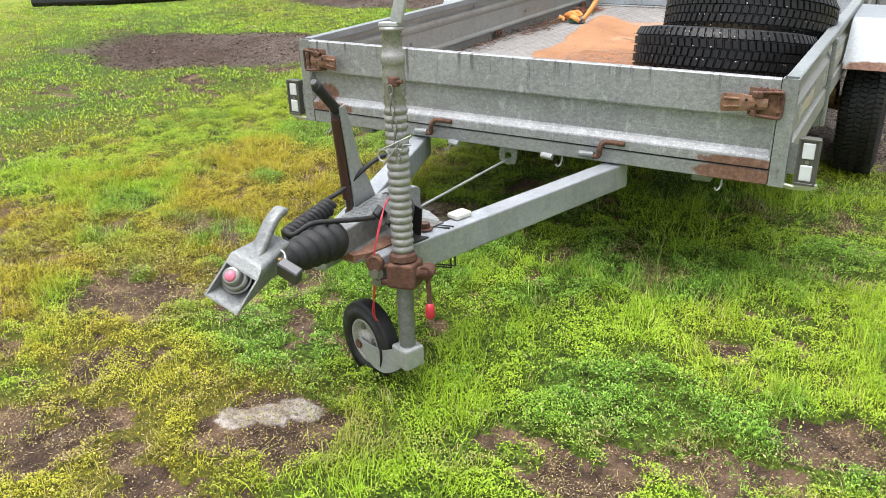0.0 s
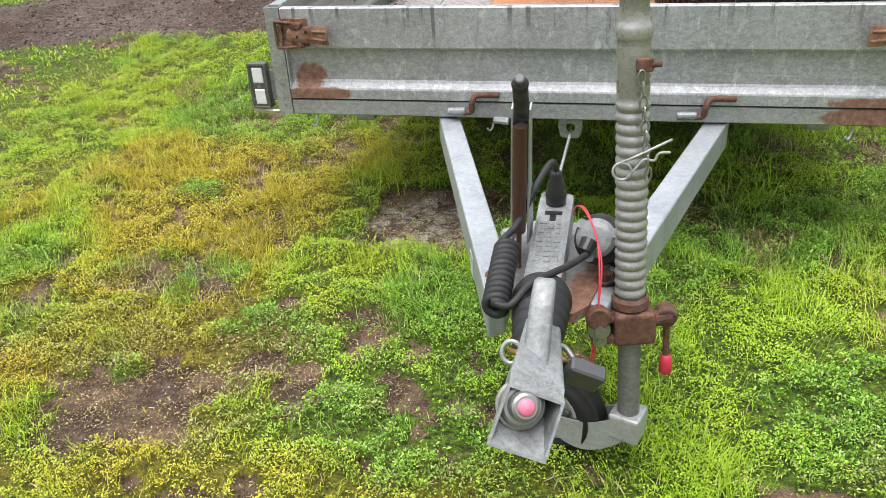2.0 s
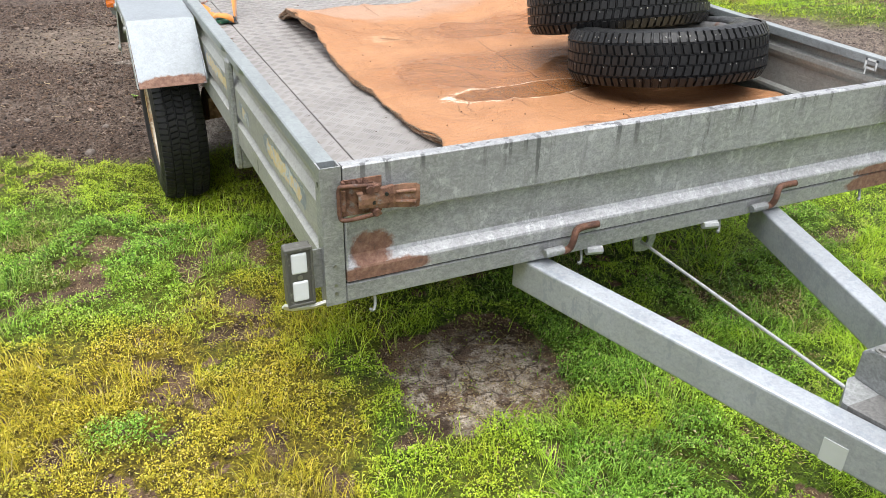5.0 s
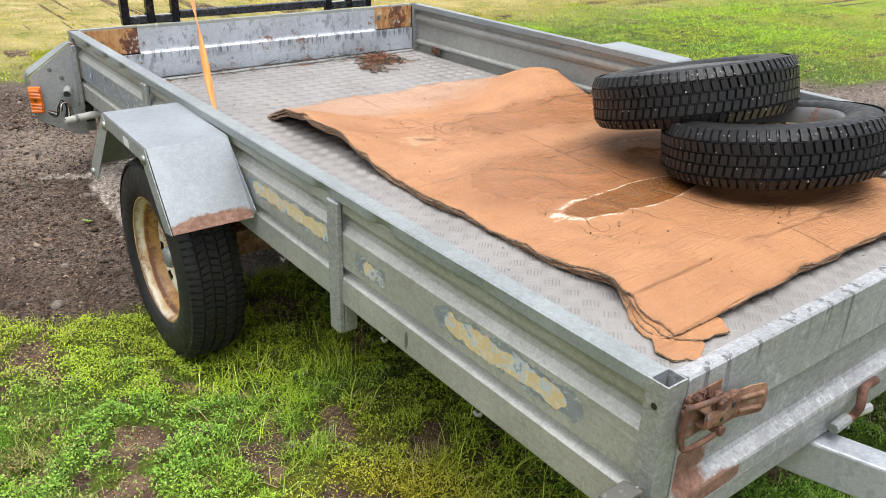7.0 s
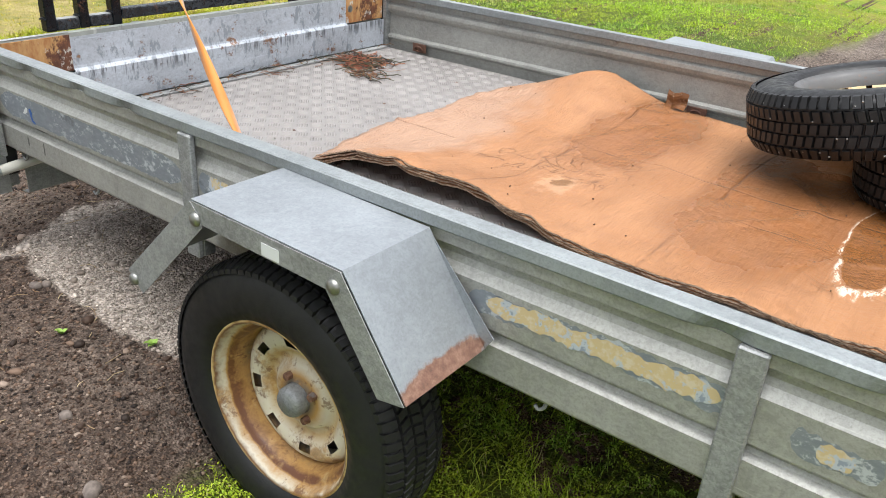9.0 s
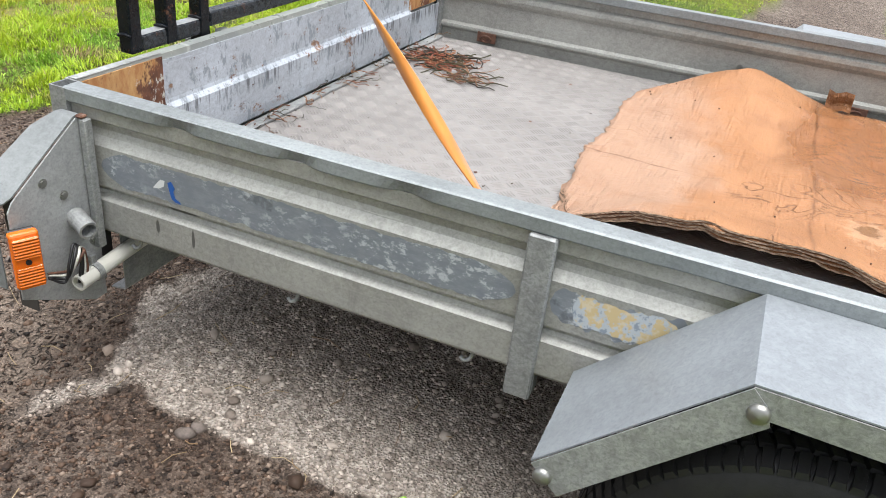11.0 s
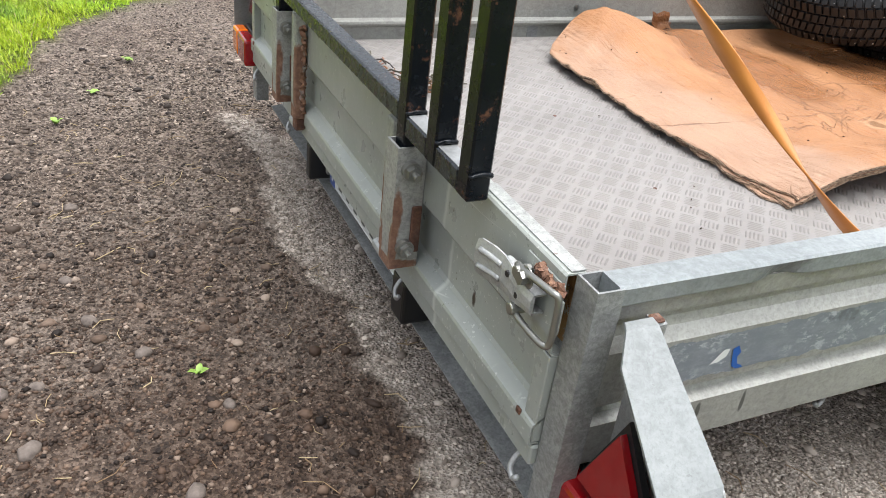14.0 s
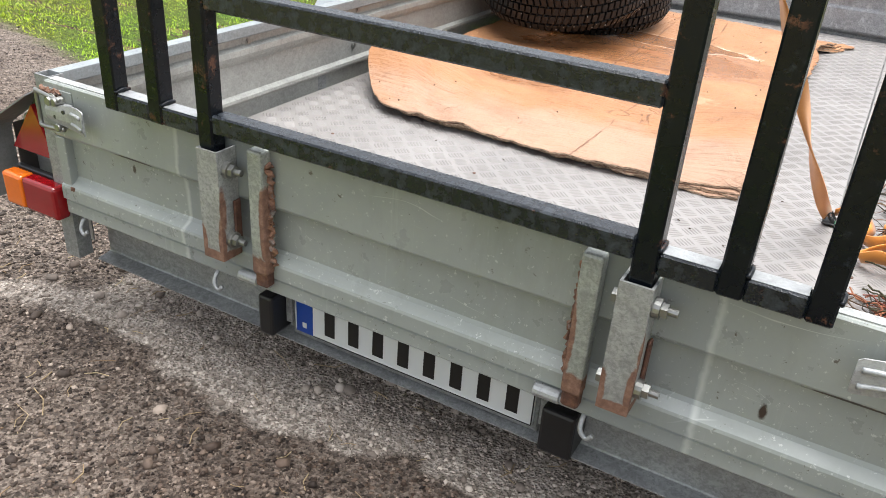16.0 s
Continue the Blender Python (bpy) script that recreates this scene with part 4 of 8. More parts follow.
def side(sx):
    line = [(0.861, 0.778), (0.861, 0.752), (0.846, 0.743), (0.845, 0.729), (0.850, 0.716), (0.863, 0.702), (0.863, 0.622), (0.849, 0.614), (0.848, 0.606), (0.853, 0.598), (0.866, 0.592), (0.867, 0.532), (0.864, 0.527), (0.832, 0.527)]
    bm = prism(B(), [(sx * a, b) for a, b in sheet(line, 0.0025)], 0.036, LONG - 0.036)
    p = part("side_panel", bm, ZINC_SIDE, trailer, "ribbed galvanised side panel, scuffed and streaked")
    bm, rings = B(), []
    for k in range(241):
        y = 0.03 + (LONG - 0.06) * k / 240
        d = rail_bend(y) if sx < 0 else 0.3 * rail_bend(y)
        sec = [(0.837, 0.803), (0.870, 0.803), (0.8735, 0.8), (0.8735 - 1.1 * d, 0.779 + 0.1 * d), (0.871 - 1.1 * d, 0.776 + 0.1 * d), (0.840, 0.776), (0.8365, 0.7795), (0.8365, 0.8)]
        rings.append([bm.verts.new((sx * a, y, b)) for a, b in sec])
    for a, b in zip(rings, rings[1:]):
        for j in range(8):
            bm.faces.new((a[j], a[(j + 1) % 8], b[(j + 1) % 8], b[j]))
    bm.faces.new(rings[0])
    bm.faces.new(list(reversed(rings[-1])))
    part("top_rail", bm, ZINC_RAIL, trailer, "square galvanised rail, dented and dull")
    for y, z in ((0.893, 0.452), (2.125, 0.480)):
        bm = box(B(), (sx * 0.8645, y - 0.022, z), (sx * 0.880, y + 0.022, 0.7755), 0.003)
        box(bm, (sx * 0.832, y - 0.022, z), (sx * 0.8640, y + 0.022, 0.5265), 0.002)
        part("side_post", bm, ZINC, trailer)
    for y in (0.40, 0.72, 1.20, 2.215, 2.555, 2.91):
        bm = pipe(B(), smooth_line([(sx * 0.845, y, 0.530), (sx * 0.847, y, 0.512), (sx * 0.849, y + 0.004, 0.500), (sx * 0.850, y + 0.013, 0.495), (sx * 0.850, y + 0.020, 0.501)], 4), 0.0038, 8)
        part("rope_hook", bm, ZINC, trailer, smooth=True)
    # corner posts, open square tubes
    for y0, y1, z0 in ((0.0, 0.036, 0.492), (LONG - 0.036, LONG, 0.385)):
        x0, x1 = sorted((sx * 0.832, sx * 0.8745))
        bm = square_tube(B(), x0, y0, x1, y1, z0, 0.8015, 0.003, 0.03)
        post = part("corner_post", bm, ZINC, trailer, "square corner post with an open top")
        for z in ((0.585, 0.54, 0.52) if y0 == 0 else ()):
            part("rivet", bolt_head(B(), (sx * 0.853, -0.0005, z), (0, -1, 0), 0.004, 0.002, False), BOLT, post)
        if y0 == 0:
            part("drain_hole", rod(B(), (sx * 0.8750, 0.018, 0.763), (sx * 0.8735, 0.018, 0.763), 0.0055, seg=12), BLACK_PLASTIC, post, "dark drilled hole")
    return p


both(side)


def band_patch(name, material, x, y0, y1, z0, z1, seed, label, ragged=0.25):
    """A thin film with a ragged outline on a side panel."""
    n = max(16, int((y1 - y0) / 0.005))
    bm, rows = B(), []
    for k in range(n + 1):
        f = k / n
        y, m = y0 + (y1 - y0) * f, (z0 + z1) / 2
        taper = min(1, math.sqrt(max(0.0, 14 * f)) + 0.05, math.sqrt(max(0.0, 14 * (1 - f))) + 0.05)
        bite = [ragged * (0.4 + 0.6 * noise.noise((24 * y, seed, s)) + 0.6 * noise.noise((90 * y, seed, s + 5))) for s in (0.5, 9.5)]
        rows.append((bm.verts.new((x, y, m + (z1 - m) * taper * (1 - bite[0]))), bm.verts.new((x, y, m + (z0 - m) * taper * (1 - bite[1])))))
    for a, b in zip(rows, rows[1:]):
        bm.faces.new((a[0], b[0], b[1], a[1]))
    return part(name, bm, material, trailer, label)


for sx in (-1, 1):
    xs = sx * 0.8664
    for k, (y0, y1, z0, z1, rag) in enumerate(((0.18, 0.50, 0.640, 0.690, 0.50), (0.92, 1.33, 0.650, 0.694, 0.50), (1.905, 2.065, 0.636, 0.697, 0.30), (0.735, 0.785, 0.640, 0.676, 0.60))):
        band_patch("glue_mark", SCUFF, sx * 0.8659, y0 - 0.035, y1 + 0.035, z0 - 0.004, min(z1 + 0.010, 0.700), 13 + k, "bare blue-grey mark round a peeled sticker", 0.45)
        band_patch("worn_sticker", STICKER, xs, y0, y1, z0, z1, 3 + k, "remains of a peeled yellow sticker", rag)
    band_patch("scuff_band", SCUFF, xs, 2.155, 2.968, 0.630, 0.699, 7, "bare scuffed band rubbed along the panel", 0.15)
bm = B()
for poly in ([(2.794, 0.674), (2.806, 0.670), (2.801, 0.652), (2.796, 0.640), (2.784, 0.635), (2.766, 0.634), (2.770, 0.638), (2.784, 0.643), (2.789, 0.655), (2.783, 0.662)],):
    bm.faces.new([bm.verts.new((-0.8674, 2.812 + 0.7 * (a - 2.80), b)) for a, b in poly])
part("sticker_shred", bm, BLUE_FOIL, trailer, "torn blue shred of a sticker")
bm = B()
bm.faces.new([bm.verts.new((-0.8674, 2.822 + 0.7 * (a - 2.812), b)) for a, b in ((2.812, 0.672), (2.826, 0.672), (2.842, 0.660), (2.852, 0.652), (2.834, 0.653), (2.816, 0.660))])
part("sticker_shred", bm, PLATE_WHITE, trailer, "torn white shred of a sticker")


# front and rear boards: the same bent sheet, hinged above a bottom beam
def board(y, out, outer, inner, name, label):
    """out: -1 for the front, 1 for the rear."""
    def o(v):
        return y + out * v
    line = [(o(-0.027), 0.786), (o(-0.027), 0.799), (o(-0.003), 0.800), (o(0.0), 0.797), (o(0.0), 0.690), (o(-0.004), 0.683), (o(-0.019), 0.678), (o(-0.020), 0.593), (o(-0.016), 0.586), (o(0.001), 0.574), (o(0.003), 0.569), (o(0.003), 0.5425), (o(-0.012), 0.541)]
    poly = sheet(line, 0.0025 * -out)
    bm = prism(B(), poly, -0.8285, 0.8285, "x")
    g = part(name, bm, outer, trailer, label)
    return g


front = board(0.0, -1, ZINC_FRONT, ZINC, "front_board", "folded galvanised front board with rust at both lower corners")
for sx in (-1, 1):
    x0, x1 = sorted((sx * 0.8290, sx * 0.8245))
    part("end_cap", box(B(), (x0 - 0.0, -0.001, 0.5445), (x1, 0.024, 0.797), 0.001), ZINC_FRONT, front)
    # black strip set in the open gap in place of its shade
    x0, x1 = sorted((sx * 0.8315, sx * 0.8295))
    part("gap_shade", box(B(), (x0, 0.004, 0.495), (x1, 0.030, 0.798)), BLACK_PLASTIC, front, "black strip standing for the shade in the gap beside the board")
# the same under the board: a black strip for the gap's shade
part("board_gap_shade", box(B(), (-0.8285, 0.006, 0.530), (0.8285, 0.012, 0.545)), BLACK_PLASTIC, front, "black strip standing for the shade in the gap under the board")
bm = box(B(), (-0.8305, 0.001, 0.492), (0.8305, 0.034, 0.5355), 0.003)
part("front_beam", bm, ZINC_BEAM, trailer, "galvanised bottom beam, rusty at one end")
tail = board(LONG + 0.012, 1, TAIL_OUT, TAIL_IN, "tailgate", "pale green-grey tailgate with a ramp frame bolted on")
bm = box(B(), (-0.8305, LONG - 0.026, 0.505), (0.8305, LONG + 0.010, 0.5375), 0.003)
part("rear_beam", bm, TAIL_OUT, trailer)
for sx in (-1, 1):
    x0, x1 = sorted((sx * 0.800, sx * 0.8285))
    part("end_plate", box(B(), (x0, LONG - 0.012, 0.5435), (x1, LONG + 0.0105, 0.682), 0.0015), TAIL_OUT, tail, "flat end plate, chipped at its foot")
    x0, x1 = sorted((sx * 0.788, sx * 0.7995))
    part("rust_chip", box(B(), (x0, LONG + 0.0125, 0.566), (x1, LONG + 0.0165, 0.576), 0.0015), RUSTY, tail)
    # black strip for the shade between tailgate and corner post
    x0, x1 = sorted((sx * 0.8286, sx * 0.8312))
    part("gap_shade", box(B(), (x0, LONG - 0.020, 0.505), (x1, LONG - 0.004, 0.790)), BLACK_PLASTIC, tail, "black strip standing for the shade in the gap beside the tailgate")
# tailgate's inner skin
bm = prism(B(), sheet([(LONG - 0.0170, 0.786), (LONG - 0.0170, 0.700), (LONG - 0.0190, 0.692), (LONG - 0.0290, 0.682), (LONG - 0.0290, 0.600), (LONG - 0.026, 0.575)], 0.002), -0.60, 0.60, "x")
part("inner_skin", bm, TAIL_IN, tail, "flaking blue-grey inside of the tailgate, specked with rust")
for x0, x1 in ((-0.8265, -0.6005), (0.6005, 0.8265)):
    part("rust_panel", box(B(), (x0, LONG - 0.0185, 0.687), (x1, LONG - 0.0165, 0.795), 0.0006), RUST_PLATE, tail, "rusted inner panel with flakes of old orange paint")
    part("lower_panel", box(B(), (x0, LONG - 0.0300, 0.575), (x1, LONG - 0.0275, 0.684), 0.0006), TAIL_IN, tail)
    part("carriage_bolt", bolt_head(B(), ((x0 + x1) / 2 - 0.09, LONG - 0.0185, 0.745), (0, -1, 0), 0.009, 0.005), BOLT, tail)
    part("rust_rim", box(B(), (x0, LONG - 0.0152, 0.8002), (x1, LONG + 0.004, 0.8018)), TAIL_RIM, tail, "white worn rim spotted with rust")
# sill under the tailgate, inside
part("sill_strip", box(B(), (-0.82, LONG - 0.062, FLOOR + 0.0003), (0.82, LONG - 0.031, FLOOR + 0.009), 0.002), ZINC, trailer)


# latches: a pressed tongue that flares at its tip, folded cheeks, a wire bail hooked at the board's edge
def latch(x, y, out, sx, mid, steel, bail_steel, name_label, plate_steel, crust):
    """x, mid: the outer end and the height of its middle; out: which way the board faces."""
    def at(u, v, z):
        return (x - sx * 1.09 * u, y + out * v, mid + z)
    xa, xb = sorted((x - sx * 0.004, x - sx * 0.088))
    ya, yb = sorted((y, y + out * 0.0025))
    root = part("latch", box(B(), (xa, ya, mid - 0.036), (xb, yb, mid + 0.042), 0.001), plate_steel, trailer, name_label)
    rows = ((0.030, 0.020, 0.014), (0.046, 0.022, 0.015), (0.064, 0.023, 0.019), (0.084, 0.021, 0.022), (0.098, 0.020, 0.024), (0.118, 0.024, 0.026), (0.138, 0.031, 0.026), (0.143, 0.033, 0.023))
    bm, rings = B(), []
    for u, v, h in rows:
        rings.append([bm.verts.new(at(u, v + 0.001, -h)), bm.verts.new(at(u, v + 0.004, -0.4 * h)), bm.verts.new(at(u, v + 0.004, 0.4 * h)), bm.verts.new(at(u, v + 0.001, h)), bm.verts.new(at(u, v - 0.0015, h)), bm.verts.new(at(u, v - 0.0015, -h))])
    for a, b in zip(rings, rings[1:]):
        for k in range(6):
            bm.faces.new((a[k], a[(k + 1) % 6], b[(k + 1) % 6], b[k]))
    bm.faces.new(rings[0])
    bm.faces.new(rings[-1])
    part("lever", bm, steel, root)
    for s in (1, -1):
        bm, rings = B(), []
        for u, v, h in rows[:5]:
            deep = 0.004 + 0.010 * max(0.0, (u - 0.06) / 0.04)
            rings.append([bm.verts.new(at(u, v, s * h)), bm.verts.new(at(u, v, s * (h - 0.0025))), bm.verts.new(at(u, deep, s * (h - 0.0025))), bm.verts.new(at(u, deep, s * h))])
        for a, b in zip(rings, rings[1:]):
            for k in range(4):
                bm.faces.new((a[k], a[(k + 1) % 4], b[(k + 1) % 4], b[k]))
        bm.faces.new(rings[0])
        bm.faces.new(rings[-1])
        part("lever_cheek", bm, steel, root)
        bm = pipe(B(), smooth_line([at(0.100, 0.0235, s * 0.010), at(0.118, 0.0275, s * 0.011), at(0.136, 0.0345, s * 0.012)], 4), 0.0042, 8)
        part("pressed_rib", bm, steel, root, smooth=True)
        part("knuckle", rod(B(), at(0.062, 0.008, s * 0.026), at(0.062, 0.030, s * 0.026), 0.0085, seg=12, bevel=0.002), bail_steel, root)
    for u, z in ((0.082, 0.010), (0.058, -0.004)):
        part("hole", rod(B(), at(u, 0.020, z), at(u, 0.0268, z), 0.0042, seg=12), BLACK_PLASTIC, root, "dark punched hole")
    bm = pipe(B(), smooth_line([at(0.072, 0.021, 0.030), at(0.040, 0.022, 0.034), at(0.006, 0.018, 0.036), at(-0.003, 0.013, 0.031), at(-0.004, 0.012, 0.0), at(-0.003, 0.013, -0.031), at(0.006, 0.018, -0.036), at(0.040, 0.022, -0.033), at(0.072, 0.021, -0.030)], 6), 0.0045, 9)
    part("bail", bm, bail_steel, root, smooth=True)
    bm = bolt_head(B(), at(0.050, 0.020, 0.026), (0, out, 0), 0.009, 0.012)
    part("pivot_bolt", bm, bail_steel, root)
    rn = random.Random(int(1000 * abs(x + y)))
    bm = pipe(B(), [at(0.004 + 0.0022 * k, 0.004, 0.034 + rn.uniform(-0.006, 0.006)) for k in range(24)], 0.006, 7)
    for v in bm.verts:
        v.co += Vector((rn.uniform(-1, 1), rn.uniform(-1, 1), rn.uniform(-1, 1))) * 0.0026
    part("crust", bm, crust, root, "lumpy rust and dried moss behind the bail")
    xa, xb = sorted((x - sx * 0.012, x + sx * 0.001))
    ya, yb = sorted((y, y + out * 0.009))
    part("keeper", box(B(), (xa, ya, mid - 0.024), (xb, yb, mid + 0.024), 0.002), plate_steel, root)
    return root


for sx in (-1, 1):
    latch(sx * 0.838, -0.0005, -1, sx, 0.730, RUST_LIGHTER, RUSTY, "rusty lever latch", RUST_LIGHTER, RUSTY)
    latch(sx * 0.838, LONG + 0.0125, 1, sx, 0.746, ZINC_WHITE, BOLT, "grey lever latch with a wire bail, rusty behind", TAIL_OUT, RUST_LIGHTER)


# swan-neck board hinges on the front beam and small fittings under it
def swan_hook(x):
    root = part("hinge_pin", rod(B(), (x, -0.014, 0.515), (x + 0.05, -0.014, 0.517), 0.011, seg=12, bevel=0.002), CAST, trailer, "welded hinge socket")
    bm = pipe(B(), smooth_line([(x + 0.045, -0.014, 0.512), (x + 0.066, -0.016, 0.517), (x + 0.070, -0.022, 0.540), (x + 0.080, -0.016, 0.561), (x + 0.105, -0.009, 0.563), (x + 0.145, -0.008, 0.562)], 5), 0.0085, 8)
    part("swan_neck", bm, RUSTY, root, "rusty bent hinge rod", smooth=True)


swan_hook(-0.36)
swan_hook(0.26)
for x in (-0.212, 0.142):
    part("hinge_nut", rod(B(), (x - 0.02, 0.004, 0.487), (x + 0.022, -0.002, 0.485), 0.011, seg=8, bevel=0.002), ZINC_WHITE, trailer)
for x in (-0.765, -0.238, 0.188, 0.70):
    bm = pipe(B(), smooth_line([(x, 0.02, 0.50), (x + 0.002, 0.016, 0.475), (x - 0.002, 0.008, 0.458), (x - 0.010, 0.004, 0.455), (x - 0.014, 0.002, 0.462)], 4), 0.0034, 8)
    part("rope_hook", bm, ZINC, trailer, smooth=True)
bm = B()
rim_pts = [(0.034, 0.0), (0.032, 0.030), (0.0, 0.042), (-0.032, 0.030), (-0.034, 0.0), (-0.026, -0.028), (0.0, -0.032), (0.026, -0.028)]
hole_pts = [(0.014 * math.cos(math.pi * k / 4), 0.014 * math.sin(math.pi * k / 4)) for k in range(8)]
ring4 = [[bm.verts.new((-0.022 + a, y, 0.452 + b)) for a, b in pts] for pts, y in ((rim_pts, 0.045), (hole_pts, 0.045), (hole_pts, 0.052), (rim_pts, 0.052))]
for a, b in zip(ring4, ring4[1:] + ring4[:1]):
    for k in range(8):
        bm.faces.new((a[k], a[(k + 1) % 8], b[(k + 1) % 8], b[k]))
part("lifting_eye", bm, ZINC, trailer, "flat galvanised eye under the front beam")
bm = rod(B(), (-0.02, 0.06, 0.44), (-0.035, -0.62, 0.455), 0.004, seg=8)
part("brake_rod", bm, ZINC_WHITE, trailer, "thin galvanised brake rod")

# front corner lamps
for sx in (-1, 1):
    bm = B()
    xa, xb = sorted((sx * 0.898, sx * 0.955))
    box(bm, (xa, 0.000, 0.508), (xb, 0.030, 0.643), 0.006, seg=2)
    for r in ((xa, 0.636, xb, 0.643), (xa, 0.508, xb, 0.515), (xa, 0.515, xa + 0.006, 0.636), (xb - 0.006, 0.515, xb, 0.636)):
        box(bm, (r[0], -0.004, r[1]), (r[2], 0.005, r[3]), 0.001)
    lamp = part("position_lamp", bm, paint("worn_case", (0.085, 0.083, 0.072), (0.30, 0.29, 0.26), 0.9, 0.5, rust=0.3), trailer, "front position lamp, two white lenses in a worn dark case")
    for z0, z1 in ((0.520, 0.567), (0.584, 0.631)):
        part("lens", box(B(), (xa + 0.012, -0.003, z0), (xb - 0.012, 0.006, z1), 0.004, seg=2), WHITE_LENS, lamp)
    part("screw", bolt_head(B(), ((xa + xb) / 2, 0.004, 0.5755), (0, -1, 0), 0.006, 0.006, False), BOLT, lamp)
    bm = pipe(B(), [(sx * 0.855, 0.015, 0.497), (sx * 0.90, 0.010, 0.494), (sx * 0.945, 0.012, 0.498), (sx * 0.962, 0.015, 0.506)], 0.006, 8, flat=(0.020, 0.006))
    part("lamp_arm", bm, WHITE_PLASTIC, lamp, "pale bracket arm")
    part("lamp_stay", box(B(), (min(sx * 0.874, sx * 0.908), 0.020, 0.53), (max(sx * 0.874, sx * 0.908), 0.024, 0.62)), ZINC, lamp)


# mudguards and wheels
def guard(sx):
    xi, xo = sx * 0.8745, sx * 1.090
    pts = [(1.318, 0.585), (1.452, 0.772), (1.815, 0.780), (2.040, 0.560)]
    outer = sheet(pts, 0.0025)
    bm = prism(B(), outer, xi, xo, "x")
    g = part("mudguard", bm, ZINC_GUARD, trailer, "angular galvanised mudguard with a rusty front lip")
    # skirts on the outer side: top band and two flaps
    def skirt(poly, dx):
        x0, x1 = sorted((xo + sx * dx, xo + sx * (dx + 0.002)))
        return part("skirt", prism(B(), poly, x0, x1, "x"), ZINC, g)
    skirt([(1.452, 0.771), (1.815, 0.779), (1.828, 0.742), (1.440, 0.728)], 0.0)
    skirt([(1.318, 0.585), (1.452, 0.772), (1.470, 0.760), (1.486, 0.735), (1.372, 0.575)], 0.0022)
    skirt([(2.040, 0.560), (1.815, 0.779), (1.796, 0.760), (1.786, 0.735), (1.998, 0.520)], 0.0022)
    for y, z in ((1.466, 0.742), (1.802, 0.748), (2.022, 0.545)):
        bm = B()
        lathe(bm, [(0.0135, 0), (0.0125, 0.004), (0.009, 0.007), (0.0, 0.0085)], pose(xo + sx * 0.0042, y, z, 0, sx * 90, 0), 16)
        part("dome_bolt", bm, BOLT, g, smooth=True)
    xa, xb = sorted((xo + sx * 0.0022, xo + sx * 0.0030))
    part("label", prism(B(), [(1.590, 0.760), (1.632, 0.761), (1.632, 0.738), (1.590, 0.737)], xa, xb, "x"), PLATE_WHITE, g, "small white label")
    # inner gusset of the front flap, standing off the panel
    part("flap_gusset", prism(B(), [(1.318, 0.585), (1.452, 0.772), (1.300, 0.612)], *sorted((sx * 0.8752, sx * 0.8775)), "x"), ZINC_GUARD, g)


both(guard)


def tread_block(bm, m, r, a0, a1, w0, w1, h, skew=0.0, half=1.0):
    """One block on a tyre's face: angles a0..a1, across w0..w1, h high; skew turns its far edge."""
    def p(a, w, rr):
        rr -= 0.017 * max(0.0, (abs(w) / half - 0.62) / 0.36) ** 2
        return bm.verts.new(m @ Vector((rr * math.cos(a), rr * math.sin(a), w)))
    lo = [p(a0, w0, r), p(a1, w0, r), p(a1 + skew, w1, r), p(a0 + skew, w1, r)]
    t, u = 0.12 * (a1 - a0), 0.06 * (w1 - w0)
    hi = [p(a0 + t, w0 + u, r + h), p(a1 - t, w0 + u, r + h), p(a1 + skew - t, w1 - u, r + h), p(a0 + skew + t, w1 - u, r + h)]
    bm.faces.new(hi)
    for k in range(4):
        bm.faces.new((lo[k], lo[(k + 1) % 4], hi[(k + 1) % 4], hi[k]))


def tyre_mesh(m, R, W, bead, depth=0.007):
    """A carcass turned round m's z."""
    h, c = W / 2, R - depth
    prof = [(bead, -h * 0.72), (bead + 0.006, -h * 0.88), (bead + 0.25 * (R - bead), -h * 1.0), (bead + 0.55 * (R - bead), -h * 1.02), (c - 0.022, -h * 0.93), (c - 0.008, -h * 0.82), (c - 0.001, -h * 0.72), (c, -h * 0.4), (c, 0),
            (c, h * 0.4), (c - 0.001, h * 0.72), (c - 0.008, h * 0.82), (c - 0.022, h * 0.93), (bead + 0.55 * (R - bead), h * 1.02), (bead + 0.25 * (R - bead), h * 1.0), (bead + 0.006, h * 0.88), (bead, h * 0.72),
            (bead + 0.012, h * 0.66), (R - 0.022, h * 0.62), (R - 0.020, 0), (R - 0.022, -h * 0.62), (bead + 0.012, -h * 0.66)]
    bm = lathe(B(), prof, m, 72, closed=True)
    for f in bm.faces:
        f.smooth = True
    return bm


def tread_mesh(m, R, W, count, rows, depth=0.007):
    """Tread blocks in rows round a tyre."""
    h, c = W / 2, R - depth
    bm = B()
    step_a = 2 * math.pi / count
    for row, (w0, w1, skew, gap) in enumerate(rows):
        for k in range(count):
            a = (k + 0.5 * (row % 2)) * step_a
            tread_block(bm, m, c - 0.0015, a, a + step_a * (1 - gap), w0 * h, w1 * h, depth + 0.0015, skew * step_a, h)
    return bm


